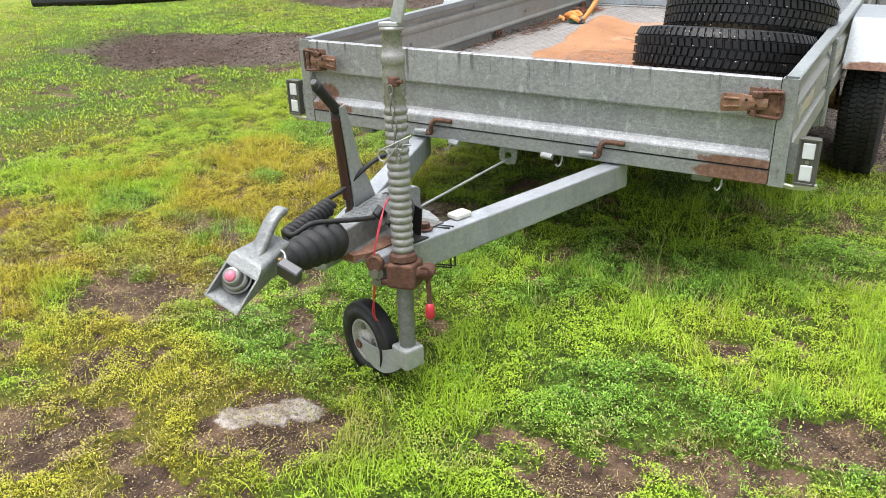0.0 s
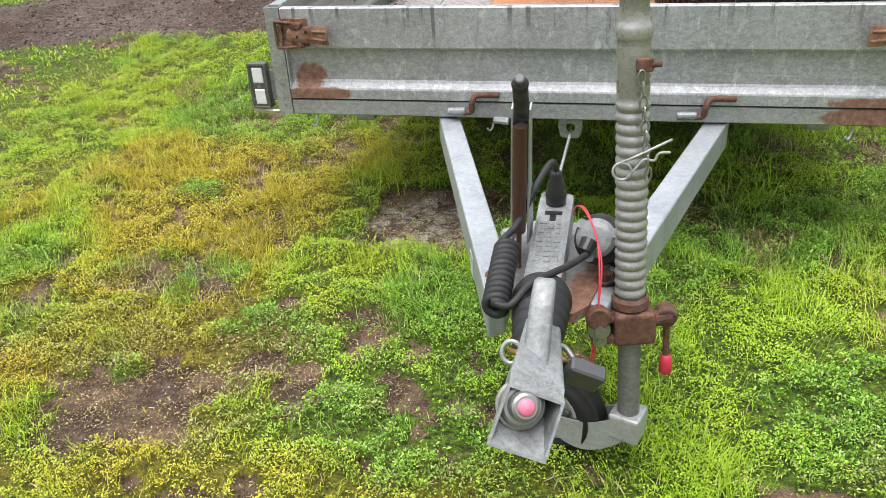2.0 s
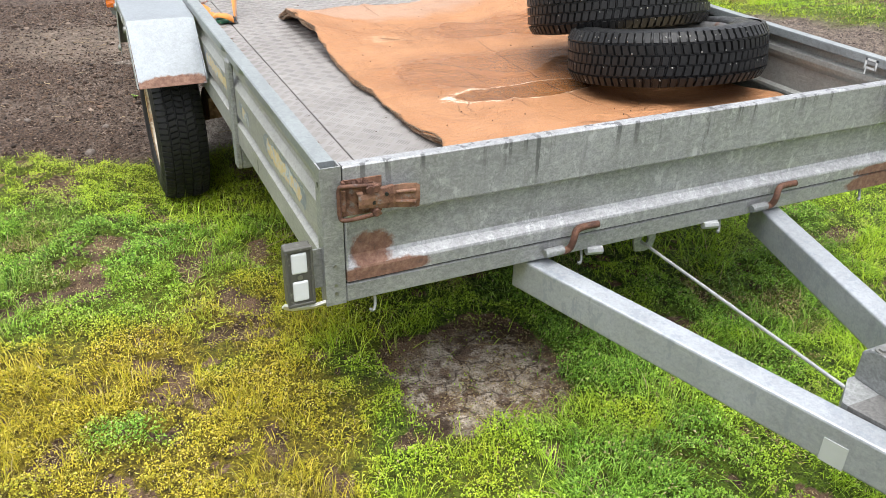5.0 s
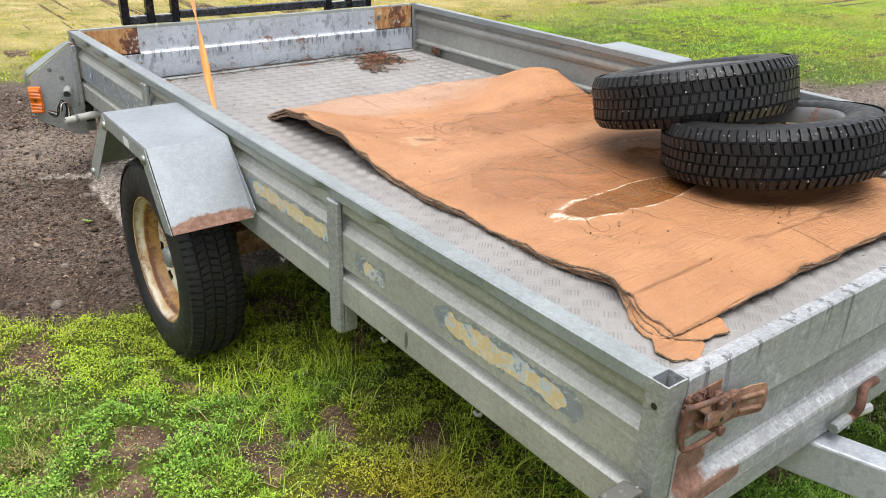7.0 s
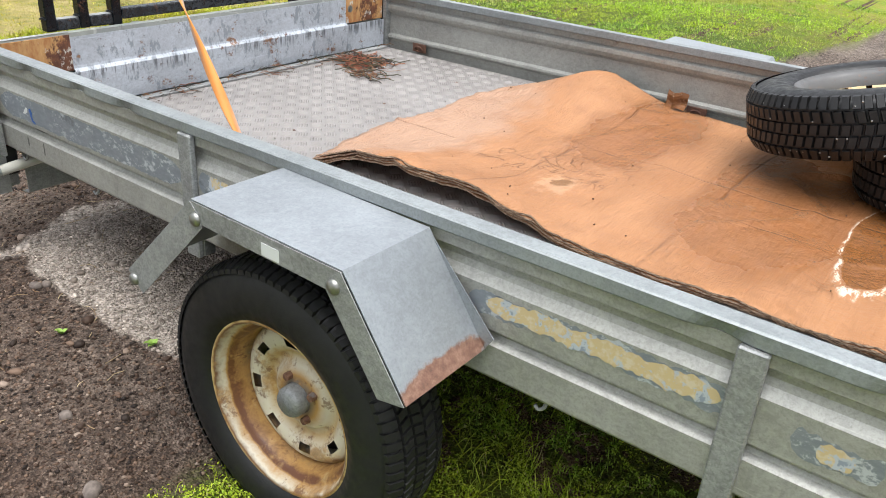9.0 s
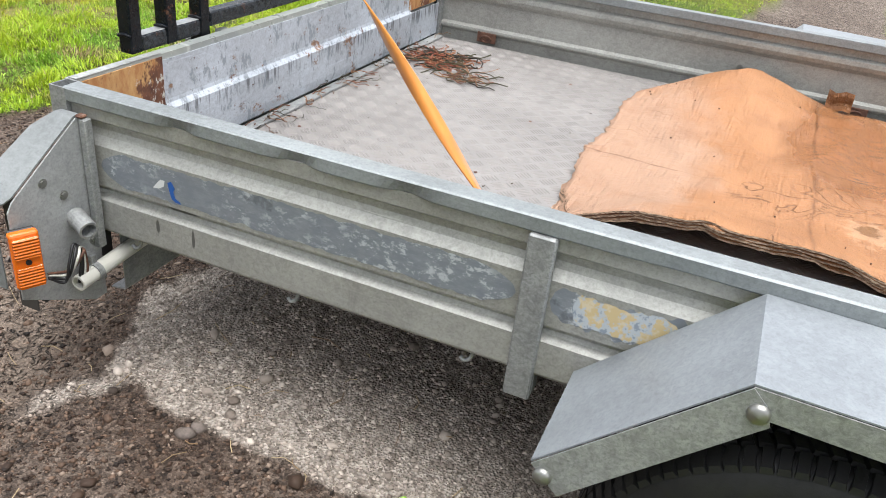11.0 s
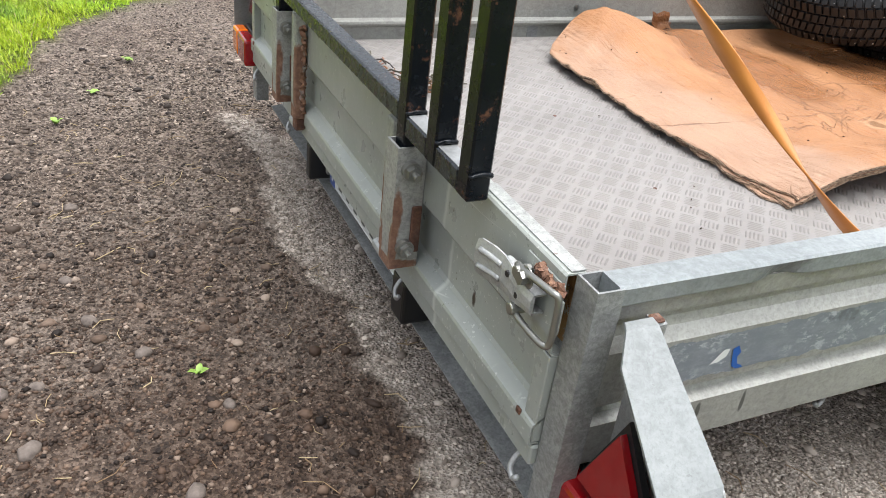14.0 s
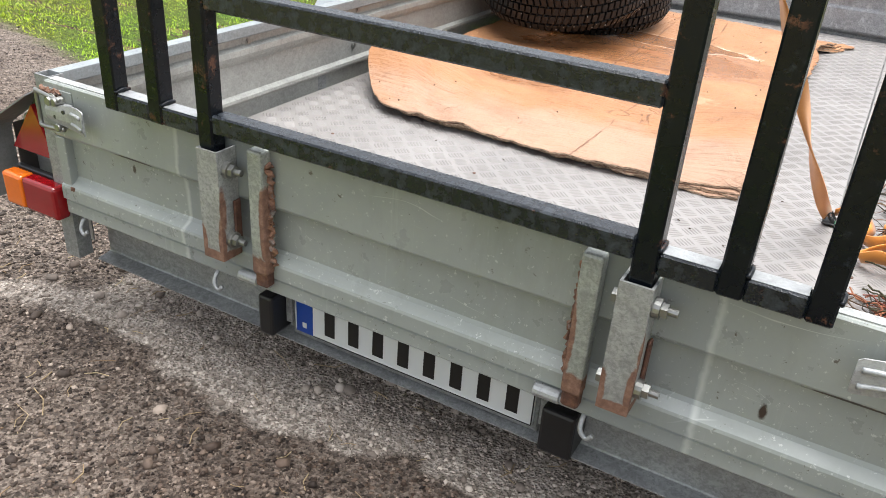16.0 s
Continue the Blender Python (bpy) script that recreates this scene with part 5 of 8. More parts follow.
def wheel(sx):
    cx, cy, cz = sx * 0.970, 1.676, 0.360
    m = pose(cx, cy, cz, 0, sx * 90, 0)
    R, W = 0.308, 0.168
    rows = [(-0.93, -0.56, 0.12, 0.13), (-0.52, -0.20, -0.3, 0.10), (-0.16, 0.16, 0.3, 0.08), (0.20, 0.52, -0.3, 0.10), (0.56, 0.93, 0.12, 0.13)]
    root = part("road_wheel", tyre_mesh(m, R, W, 0.188, 0.006), TYRE_WALL, trailer, "worn road tyre on a rusty cream steel rim")
    tagged(part("tread", tread_mesh(m, R, W, 92, rows, 0.006), TYRE_WALL, root), kind="stuff")
    bm = lathe(B(), [(0.189, 0.060), (0.1955, 0.066), (0.1955, 0.070), (0.190, 0.073), (0.184, 0.069), (0.180, 0.060), (0.178, 0.048), (0.169, 0.044), (0.162, 0.034), (0.158, 0.012), (0.156, -0.006), (0.150, -0.014), (0.148, -0.05), (0.170, -0.058), (0.187, -0.060)], m, 64)
    part("rim", bm, RIM, root, "rusty cream steel rim with a deep lip", smooth=True)
    # disc: a raised ring with slots round a sunken hub face
    bm = lathe(B(), [(0.157, -0.004), (0.150, 0.004), (0.141, 0.012), (0.131, 0.014), (0.112, 0.010), (0.100, 0.000), (0.092, -0.008), (0.080, -0.008), (0.072, 0.002), (0.062, 0.008), (0.040, 0.009), (0.034, 0.012)], m, 72, skip=lambda i, j: i == 3 and j % 9 in (0, 1, 2))
    part("disc", bm, RIM, root, smooth=True)
    part("brake_drum", rod(B(), m @ Vector((0, 0, -0.07)), m @ Vector((0, 0, -0.024)), 0.135, seg=32), BLACK_PLASTIC, root, "dark brake drum")
    bm = lathe(B(), [(0.033, 0.004), (0.033, 0.034), (0.028, 0.042), (0.0, 0.044)], m, 24)
    part("hub_cap", bm, CAST, root, smooth=True)
    for k in range(4):
        a = k * math.pi / 2 + 0.5
        p = Vector((0.049 * math.cos(a), 0.049 * math.sin(a), 0.006))
        part("wheel_nut", rod(B(), m @ p, m @ (p + Vector((0, 0, 0.016))), 0.0095, 0.008, 6), RUST_LIGHTER, root)
    return root


both(wheel)
bm = rod(B(), (-0.88, 1.676, 0.360), (-0.62, 1.660, 0.40), 0.034, seg=16)
rod(bm, (0.88, 1.676, 0.360), (0.62, 1.660, 0.40), 0.034, seg=16)
box(bm, (-0.70, 1.60, 0.385), (0.70, 1.704, 0.455), 0.006)
OCHRE = rusty("ochre_rust", 0.1, 1.0)
part("axle", bm, OCHRE, trailer, "rusty rubber-sprung axle")
for sx in (-1, 1):
    bm = lathe(B(), [(0.0, 0.0), (0.118, 0.0), (0.126, 0.006), (0.126, 0.018), (0.120, 0.024), (0.0, 0.024)], pose(sx * 0.872, 1.676, 0.372, 0, sx * 90, 0), 36)
    part("backing_plate", bm, OCHRE, trailer, "ochre-rusted brake backing plate")
    xa, xb = sorted((sx * 0.70, sx * 0.855))
    part("trailing_arm", prism(B(), [(1.50, 0.395), (1.50, 0.470), (1.60, 0.485), (1.70, 0.420), (1.70, 0.345)], xa, xb, "x"), OCHRE, trailer, "ochre-rusted trailing arm")
for sx in (-1, 1):
    xa, xb = sorted((sx * 0.60, sx * 0.66))
    part("chassis_rail", box(B(), (xa, 0.06, 0.455), (xb, LONG - 0.08, 0.548), 0.004), ZINC, trailer)
for y in (0.35, 0.95, 2.25, 2.70):
    part("cross_member", box(B(), (-0.598, y - 0.02, 0.49), (0.598, y + 0.02, 0.548), 0.003), ZINC, trailer)


# drawbar: two legs that meet at the coupling
def leg(sx):
    p, q = Vector((sx * 0.376, 0.06)), Vector((sx * 0.078, -0.905))
    d = (q - p).normalized()
    n = Vector((-d.y, d.x)) * (0.029 if sx < 0 else -0.029)
    bm = B()
    cut = [q - n - d * 0.075, q - n * 0.1 - d * 0.004, q + n + d * 0.006]
    if abs(cut[0].x) > abs(cut[2].x):
        cut = [q - n + d * 0.006, q + n * 0.1 - d * 0.004, q + n - d * 0.075]
    prism(bm, [tuple(v) for v in (p - n, p + n, cut[2], cut[1], cut[0])], 0.404, 0.486, "z")
    es = [e for e in bm.edges]
    bmesh.ops.bevel(bm, geom=es, offset=0.005, segments=2, affect="EDGES", profile=0.5)
    return part("drawbar_leg", bm, LEG, trailer, "white-bloomed galvanised drawbar leg")


both(leg)


# ---------------------------------------------------------------- coupling
bm = B()
prism(bm, [(-0.118, -0.66), (-0.055, -0.905), (-0.04, -0.935), (0.05, -0.945), (0.075, -0.915), (0.135, -0.66)], 0.470, 0.4905, "z")
part("hitch_plate", bm, HITCH, trailer, "stained steel plate across the drawbar legs")
bm = prism(B(), [(-0.115, -0.66), (-0.115, -0.645), (-0.05, -0.60), (0.05, -0.60), (0.115, -0.645), (0.115, -0.66)], 0.40, 0.488, "z")
part("hitch_gusset", bm, ZINC, trailer)
for x, y in ((-0.102, -0.826), (0.102, -0.826), (0.115, -0.72)):
    part("hitch_bolt", bolt_head(B(), (x, y, 0.486 if x < 0 else 0.4905), (0, 0, 1), 0.013, 0.016), RUSTY, trailer, "rusty hexagon bolt")
# overrun housing
prof = [(-0.955, 0.486), (-0.965, 0.536), (-0.955, 0.551), (-0.64, 0.564), (-0.615, 0.561), (-0.600, 0.548), (-0.600, 0.486)]
bm = prism(B(), prof, -0.037, 0.029, "x")
bmesh.ops.bevel(bm, geom=list(bm.edges), offset=0.006, segments=2, affect="EDGES", profile=0.5)
housing = part("overrun_housing", bm, CAST, trailer, "cast grey overrun housing with raised lettering bars")
slope = Vector((0, -0.315, -0.013)).normalized()
up = Vector((0, -0.041, 0.999)).normalized()
rnd = random.Random(8)
for k in range(9):
    for s in range(3):
        c = Vector((-0.026 + 0.016 * s + rnd.uniform(-0.002, 0.002), -0.745, 0.5598)) + slope * (0.0165 * k)
        w = rnd.uniform(0.007, 0.013)
        m = Matrix.Translation(c) @ Matrix(((1, 0, 0), (0, -slope.y, up.y), (0, -slope.z, up.z))).to_4x4()
        part("raised_bar", box(B(), (0, -0.0042, -0.001), (w, 0.0042, 0.0022), 0.0009, m), CAST, housing)
bm = box(B(), (-0.022, -0.712, 0.558), (0.012, -0.698, 0.5622))
box(bm, (-0.011, -0.735, 0.557), (0.001, -0.712, 0.5614))
part("slot", bm, BLACK_PLASTIC, housing, "dark T-shaped slot")
for x, y, z in ((-0.004, -0.935, 0.552), (-0.024, -0.63, 0.563)):
    part("cap_screw", bolt_head(B(), (x, y, z), up, 0.008, 0.006), BOLT, housing)
# bellows
axis = aim((-0.002, -0.950, 0.528), (0.008, -1.175, 0.551))
prof = [(0.044, 0.0), (0.048, 0.008)]
for k in range(5):
    r = 0.048 - 0.0030 * k
    z = 0.016 + 0.034 * k
    prof += [(r + 0.002, z), (r + 0.003, z + 0.008), (r - 0.002, z + 0.017), (r - 0.010, z + 0.024), (r - 0.003, z + 0.031)]
prof += [(0.028, 0.196), (0.024, 0.215)]
bm = lathe(B(), [(0.0, 0.0), *prof, (0.0, 0.222)], axis, 32)
part("bellows", bm, RUBBER, trailer, "black ribbed rubber bellows", smooth=True)
part("draw_tube", rod(B(), (0.008, -1.15, 0.551), (0.010, -1.215, 0.556), 0.024, seg=20), CAST, trailer)

# coupling head: a tilted hood open to the front
front_ring = [Vector(v) for v in ((-0.036, -1.340, 0.545), (0.040, -1.330, 0.512), (0.060, -1.278, 0.574), (-0.013, -1.288, 0.607))]
shift = [Vector((0.010, 0.135, 0.012)), Vector((-0.012, 0.135, 0.030)), Vector((-0.022, 0.090, 0.012)), Vector((0.004, 0.090, -0.004))]
back_ring = [a + b for a, b in zip(front_ring, shift)]
mid_f, mid_b = sum(front_ring, Vector()) / 4, sum(back_ring, Vector()) / 4
bm = B()
loops = [[bm.verts.new(v) for v in ring] for ring in (front_ring, back_ring, [mid_b.lerp(v, 0.86) for v in back_ring], [mid_f.lerp(v, 0.90) for v in front_ring])]
for a, b in ((0, 1), (2, 3), (3, 0)):
    for k in range(4):
        bm.faces.new((loops[a][k], loops[a][(k + 1) % 4], loops[b][(k + 1) % 4], loops[b][k]))
bm.faces.new(loops[1])
bm.faces.new(loops[2])
head = part("coupling_head", bm, CAST, trailer, "galvanised coupling head, tilted on its shaft")
bm = B()
hump = [Vector(v) for v in ((-0.012, -1.290, 0.604), (0.058, -1.279, 0.573), (0.044, -1.170, 0.590), (-0.006, -1.175, 0.606))]
tops = [v + Vector((0, 0.018, 0.020)) for v in hump]
lo, hi = [bm.verts.new(v) for v in hump], [bm.verts.new(v) for v in tops]
bm.faces.new(hi)
for k in range(4):
    bm.faces.new((lo[k], lo[(k + 1) % 4], hi[(k + 1) % 4], hi[k]))
bmesh.ops.bevel(bm, geom=[e for e in bm.edges if all(v in hi for v in e.verts)], offset=0.008, segments=3, affect="EDGES", profile=0.5)
part("hood", bm, CAST, head)
nrm = (front_ring[1] - front_ring[0]).cross(front_ring[3] - front_ring[0]).normalized()
if nrm.y > 0:
    nrm = -nrm
seat = Vector((0.012, -1.306, 0.584)) - nrm * 0.066
ax = aim(seat, seat + nrm)
bm = lathe(B(), [(0.0, 0.012), (0.022, 0.012), (0.025, 0.016), (0.030, 0.024), (0.034, 0.030), (0.034, 0.034), (0.0305, 0.035), (0.0300, 0.036), (0.0290, 0.043), (0.0255, 0.046), (0.0210, 0.047), (0.0205, 0.058), (0.0185, 0.064), (0.0150, 0.0665), (0.0, 0.067)], ax, 36)
part("ball_lock", bm, BOLT, head, "silver stepped lock in the ball socket")
part("lock_button", lathe(B(), [(0.0, 0.0730), (0.0085, 0.0722), (0.0115, 0.069), (0.0118, 0.066)], ax, 24), plain("pink_button", (0.62, 0.16, 0.24), 0.4), head, "round pink button", smooth=True)
bm = B()
hb, ht = Vector((0.015, -1.247, 0.588)), Vector((0.020, -1.153, 0.672))
f = stand(hb, ht)
grip_line = smooth_line([hb, hb.lerp(ht, 0.35) + Vector((0, 0.002, 0.004)), hb.lerp(ht, 0.75) + Vector((0, -0.002, 0.007)), ht + Vector((0, 0.003, 0.002)), ht + Vector((0, 0.016, -0.006))], 6)
wide = f.to_3x3() @ Vector((1, 0, 0))
rings = []
for k, v in enumerate(grip_line):
    u = k / (len(grip_line) - 1)
    run = (Vector(grip_line[min(k + 1, len(grip_line) - 1)]) - Vector(grip_line[max(k - 1, 0)])).normalized()
    thick = run.cross(wide).normalized()
    hw, ht2 = 0.0185 - 0.004 * u - 0.004 * max(0, u - 0.9) / 0.1, 0.0095 - 0.003 * max(0, u - 0.9) / 0.1
    rings.append([bm.verts.new(Vector(v) + wide * hw * ca + thick * ht2 * sa) for ca, sa in ((1, 0.45), (0.72, 1), (0, 1.05), (-0.72, 1), (-1, 0.45), (-1, -0.45), (-0.72, -0.9), (0.72, -0.9), (1, -0.45))])
for a, b in zip(rings, rings[1:]):
    for j in range(9):
        bm.faces.new((a[j], a[(j + 1) % 9], b[(j + 1) % 9], b[j]))
bm.faces.new(rings[0])
bm.faces.new(list(reversed(rings[-1])))
box(bm, (-0.019, -0.012, -0.012), (0.019, 0.014, 0.022), 0.005, f, 2)
part("coupling_handle", bm, CAST, head, "grey cast coupling lever", smooth=True)
bm = pipe(B(), [(-0.028, -1.19, 0.585), (0.055, -1.20, 0.585)], 0.0045, 8)
part("lock_pin", bm, BRASS, head, "brass cross pin", smooth=True)
bm = pipe(B(), [(-0.022 + 0.014 * math.cos(a), -1.195 + 0.006 * math.sin(a), 0.587 + 0.015 * math.sin(a)) for a in (2 * math.pi * k / 16 for k in range(16))], 0.0034, 8, True)
part("split_ring", bm, ZINC_WHITE, head, smooth=True)
bm = box(B(), (-0.026, -0.012, -0.020), (0.026, 0.012, 0.020), 0.003, pose(0.080, -1.205, 0.566, 20, 24, 8))
part("padlock", bm, plain("padlock_grey", (0.10, 0.10, 0.105), 0.4, 0.5), head, "dark grey padlock body")
bm = pipe(B(), smooth_line([(0.066, -1.197, 0.585), (0.050, -1.186, 0.598), (0.030, -1.20, 0.600), (0.028, -1.226, 0.585)], 5), 0.0038, 8)
part("shackle", bm, BOLT, head, smooth=True)

# hand brake
bm = B()
foot, neck = Vector((-0.062, -0.770, 0.500)), Vector((-0.050, -0.842, 0.825))
f = stand(foot, neck)
ln = (neck - foot).length
for s in (-0.0165, 0.0135):
    pts = [(-0.022, 0.05), (0.060, 0.0), (0.074, 0.02), (0.062, 0.07), (0.034, 0.16), (0.016, ln), (-0.008, ln), (-0.014, 0.20)]
    lo = [bm.verts.new(f @ Vector((s, a, b))) for a, b in pts]
    hi = [bm.verts.new(f @ Vector((s + 0.003, a, b))) for a, b in pts]
    bm.faces.new(lo)
    bm.faces.new(hi)
    for k in range(8):
        bm.faces.new((lo[k], lo[(k + 1) % 8], hi[(k + 1) % 8], hi[k]))
brake = part("brake_lever", bm, ZINC_WHITE, trailer, "galvanised hand-brake lever with a black grip, raised")
part("back_plate", prism(B(), [(0.056, 0.07), (0.060, 0.07), (0.033, 0.16), (0.014, ln * 0.95), (0.011, ln * 0.95), (0.029, 0.16)], -0.0133, 0.0133, "x", f), ZINC, brake)
part("gas_strut", rod(B(), f @ Vector((0, -0.026, 0.085)), f @ Vector((0, -0.010, ln - 0.03)), 0.0122, seg=18), paint("brown_strut", (0.060, 0.026, 0.020), (0.1, 0.05, 0.03), 0.3, 0.4), brake, "brown gas strut")
part("strut_rod", rod(B(), f @ Vector((0, -0.032, 0.0)), f @ Vector((0, -0.026, 0.09)), 0.005, seg=10), RUSTY, brake)
tip = Vector((-0.042, -0.925, 0.898))
ga = aim(neck - Vector((0, -0.004, 0.012)), tip)
gl = (tip - neck).length
prof = [(0.0, 0.0), (0.0125, 0.002), (0.0135, 0.012)]
for k in range(8):
    prof += [(0.0120, 0.018 + 0.0105 * k), (0.0128, 0.0225 + 0.0105 * k)]
prof += [(0.0138, gl - 0.004), (0.011, gl + 0.003), (0.0, gl + 0.003)]
part("grip", lathe(B(), prof, ga, 20), RUBBER, brake, "black rubber grip", smooth=True)
part("release_button", rod(B(), ga @ Vector((0, 0, gl)), ga @ Vector((0, 0, gl + 0.016)), 0.0088, seg=16, bevel=0.003), plain("grey_button", (0.06, 0.06, 0.062), 0.4), brake)
part("pivot_bolt", bolt_head(B(), f @ Vector((-0.018, -0.008, 0.03)), f.to_3x3() @ Vector((-1, 0, 0)), 0.011, 0.009), BOLT, brake)

# plug, coiled lead, socket
bm = lathe(B(), [(0.0, 0.0), (0.020, 0.0), (0.021, 0.030), (0.018, 0.034), (0.0175, 0.050), (0.0130, 0.056), (0.0125, 0.070), (0.0085, 0.078), (0.0, 0.079)], pose(-0.004, -0.662, 0.560, 8), 20)
plug = part("plug", bm, BLACK_PLASTIC, trailer, "black plug parked on the housing", smooth=True)
lead = smooth_line([(-0.004, -0.670, 0.630), (-0.006, -0.684, 0.656), (-0.014, -0.712, 0.667), (-0.034, -0.770, 0.645), (-0.058, -0.835, 0.605), (-0.080, -0.868, 0.588), (-0.087, -0.878, 0.575)], 8)
c0, c1 = Vector((-0.074, -0.872, 0.572)), Vector((-0.070, -1.042, 0.553))
fr = aim(c0, c1)
cl = (c1 - c0).length
coil = [fr @ Vector((0.0165 * math.cos(a), 0.0165 * math.sin(a), cl * k / 220)) for k, a in ((k, 2 * math.pi * 11.3 * k / 220) for k in range(221))]
back = smooth_line([coil[-1], (-0.045, -1.046, 0.566), (-0.018, -1.010, 0.585), (0.010, -0.970, 0.582), (0.042, -0.920, 0.574), (0.066, -0.872, 0.567)], 8)
bm = pipe(B(), lead, 0.0062, 8)
part("lead", bm, RUBBER, plug, "black cable", smooth=True)
part("coiled_lead", pipe(B(), coil, 0.0074, 7), RUBBER, plug, "coiled black cable", smooth=True)
part("lead", pipe(B(), back, 0.0062, 8), RUBBER, plug, smooth=True)
sa = aim((0.088, -0.790, 0.555), (0.074, -0.850, 0.592))
bm = lathe(B(), [(0.0, 0.0), (0.046, 0.0), (0.048, 0.004), (0.046, 0.008), (0.036, 0.010), (0.036, 0.034), (0.0, 0.034)], sa, 28)
socket = part("socket", bm, RUBBER, trailer, "trailer socket with a grey lid and black rubber boot", smooth=False)
bm = lathe(B(), [(0.0, 0.050), (0.020, 0.049), (0.030, 0.046), (0.036, 0.040), (0.036, 0.034)], sa, 28)
for k in range(3):
    a = 2 * math.pi * k / 3 + 0.4
    rod(bm, sa @ Vector((0.036 * math.cos(a), 0.036 * math.sin(a), 0.036)), sa @ Vector((0.036 * math.cos(a), 0.036 * math.sin(a), 0.046)), 0.009, seg=10)
part("lid", bm, CAST, socket, "grey metal lid")
part("gland", rod(B(), (0.062, -0.860, 0.566), (0.070, -0.842, 0.578), 0.013, 0.016, 14), BLACK_PLASTIC, socket)
bm = B()
f = stand((0.100, -0.765, 0.52), (0.112, -0.772, 0.60), (0.25, 0.95, 0))
box(bm, (-0.004, -0.042, -0.03), (0.0, 0.042, 0.060), 0.001, f)
part("socket_bracket", bm, BLACK_PLASTIC, socket, "black bracket")
for o in (0.0, 0.004):
    bm = pipe(B(), smooth_line([(0.034, -0.715, 0.566), (0.040, -0.735, 0.594), (0.056 + o, -0.770, 0.604), (0.080, -0.840 - o, 0.594), (0.090 + o, -0.888, 0.558), (0.092, -0.918 - o, 0.485), (0.086 + o, -0.922, 0.400), (0.078, -0.915 - 2 * o, 0.330), (0.074 + 2 * o, -0.905, 0.296)], 7), 0.0017, 6)
    part("red_wire", bm, RED_WIRE, trailer, "thin red breakaway wire", smooth=True)
bm = box(B(), (-0.020, -0.028, 0.0), (0.020, 0.028, 0.014), 0.004, pose(0.150, -0.600, 0.487, 0, 0, -17), 2)
part("junction_box", bm, WHITE_PLASTIC, trailer, "small white junction box on the drawbar")
for dy in (0.0, 0.016):
    bm = pipe(B(), [(0.105 + 0.27 * dy, -0.70 + dy, 0.488), (0.166 + 0.27 * dy, -0.686 + dy, 0.4885), (0.170 + 0.27 * dy, -0.685 + dy, 0.374), (0.112 + 0.27 * dy, -0.70 + dy, 0.374)], 0.003, 6, True)
    part("cable_tie", bm, BLACK_PLASTIC, trailer)
bm = prism(B(), [(0.105, -0.865), (0.160, -0.838), (0.172, -0.795), (0.12, -0.80)], 0.5025, 0.507, "z")
part("clamp_plate", bm, BLACK_PLASTIC, trailer, "dark plate beside the jockey clamp")
# old sticker plate on the left leg
f = Vector((-0.376, 0.06, 0)).lerp(Vector((-0.078, -0.905, 0)), 0.775) - Vector((0.0282, 0.0088, 0))
m = Matrix.Translation((f.x - 0.0002, f.y, 0.432)) @ pose(0, 0, 0, 0, 0, math.degrees(math.atan2(-0.965, 0.298)))
part("type_plate", box(B(), (-0.022, -0.0008, -0.028), (0.022, 0.0006, 0.022), 0.0004, m), plain("dull_label", (0.42, 0.44, 0.42), 0.5), trailer, "worn type plate with unreadable print")

# ---------------------------------------------------------------- jockey wheel
jb, jt = Vector((0.158, -0.891, 0.240)), Vector((0.124, -0.842, 0.949))
ja = stand(jb, jt)
prof = [(0.024, 0.215), (0.024, 0.232)]
z = 0.236
while z < 0.60:
    prof += [(0.0236, z), (0.0264, z + 0.0026), (0.0279, z + 0.0085), (0.0264, z + 0.0144), (0.0236, z + 0.0168)]
    z += 0.0186
prof += [(0.0262, 0.615), (0.0262, 0.690), (0.0262, 0.700), (0.0272, 0.702), (0.0285, 0.706), (0.0285, 0.718), (0.0272, 0.723), (0.024, 0.727), (0.0225, 0.735), (0.0225, 0.772), (0.027, 0.775), (0.027, 0.782), (0.0, 0.784)]
jockey = part("jockey_wheel", lathe(B(), prof, ja, 28), TUBE, trailer, "ribbed jockey-wheel tube, clamped upright", smooth=True)
part("inner_tube", rod(B(), ja @ Vector((0, 0, -0.005)), ja @ Vector((0, 0, 0.22)), 0.0205, seg=24), zinc("tube_zinc", (0.20, 0.205, 0.20), dirt=0.8), jockey)
bm = B()
f = ja @ pose(0, 0, 0.784, 0, 0, 0)
box(bm, (-0.026, -0.016, -0.002), (0.024, 0.016, 0.010), 0.003, f)
box(bm, (-0.013, -0.014, 0.008), (0.019, -0.006, 0.085), 0.003, f @ pose(0.012, 0.004, 0, 0, 16, 0))
part("crank", bm, ZINC_WHITE, jockey, "galvanised crank arm")
part("crank_grip", rod(B(), f @ Vector((0.040, 0, 0.082)), f @ Vector((0.043, 0, 0.205)), 0.0125, seg=18, bevel=0.003), BLACK_PLASTIC, jockey, "black crank grip")
# rusty clamp
f = ja @ pose(0, 0, 0.205, 0, 0, 12)
bm = B()
box(bm, (-0.034, -0.036, -0.038), (0.040, 0.036, 0.026), 0.008, f, 3)
for z0, z1 in ((-0.034, -0.018), (0.008, 0.020)):
    box(bm, (-0.052, -0.030, z0), (-0.030, 0.030, z1), 0.004, f, 2)
box(bm, (-0.074, -0.034, -0.036), (-0.050, 0.034, 0.024), 0.008, f, 3)
lathe(bm, [(0.0, -0.012), (0.020, -0.012), (0.022, -0.006), (0.022, 0.006), (0.018, 0.010), (0.0, 0.010)], f @ pose(-0.062, -0.030, 0.024, 90), 18)
lathe(bm, [(0.026, 0.028), (0.034, 0.030), (0.033, 0.044), (0.0275, 0.050)], f, 24)
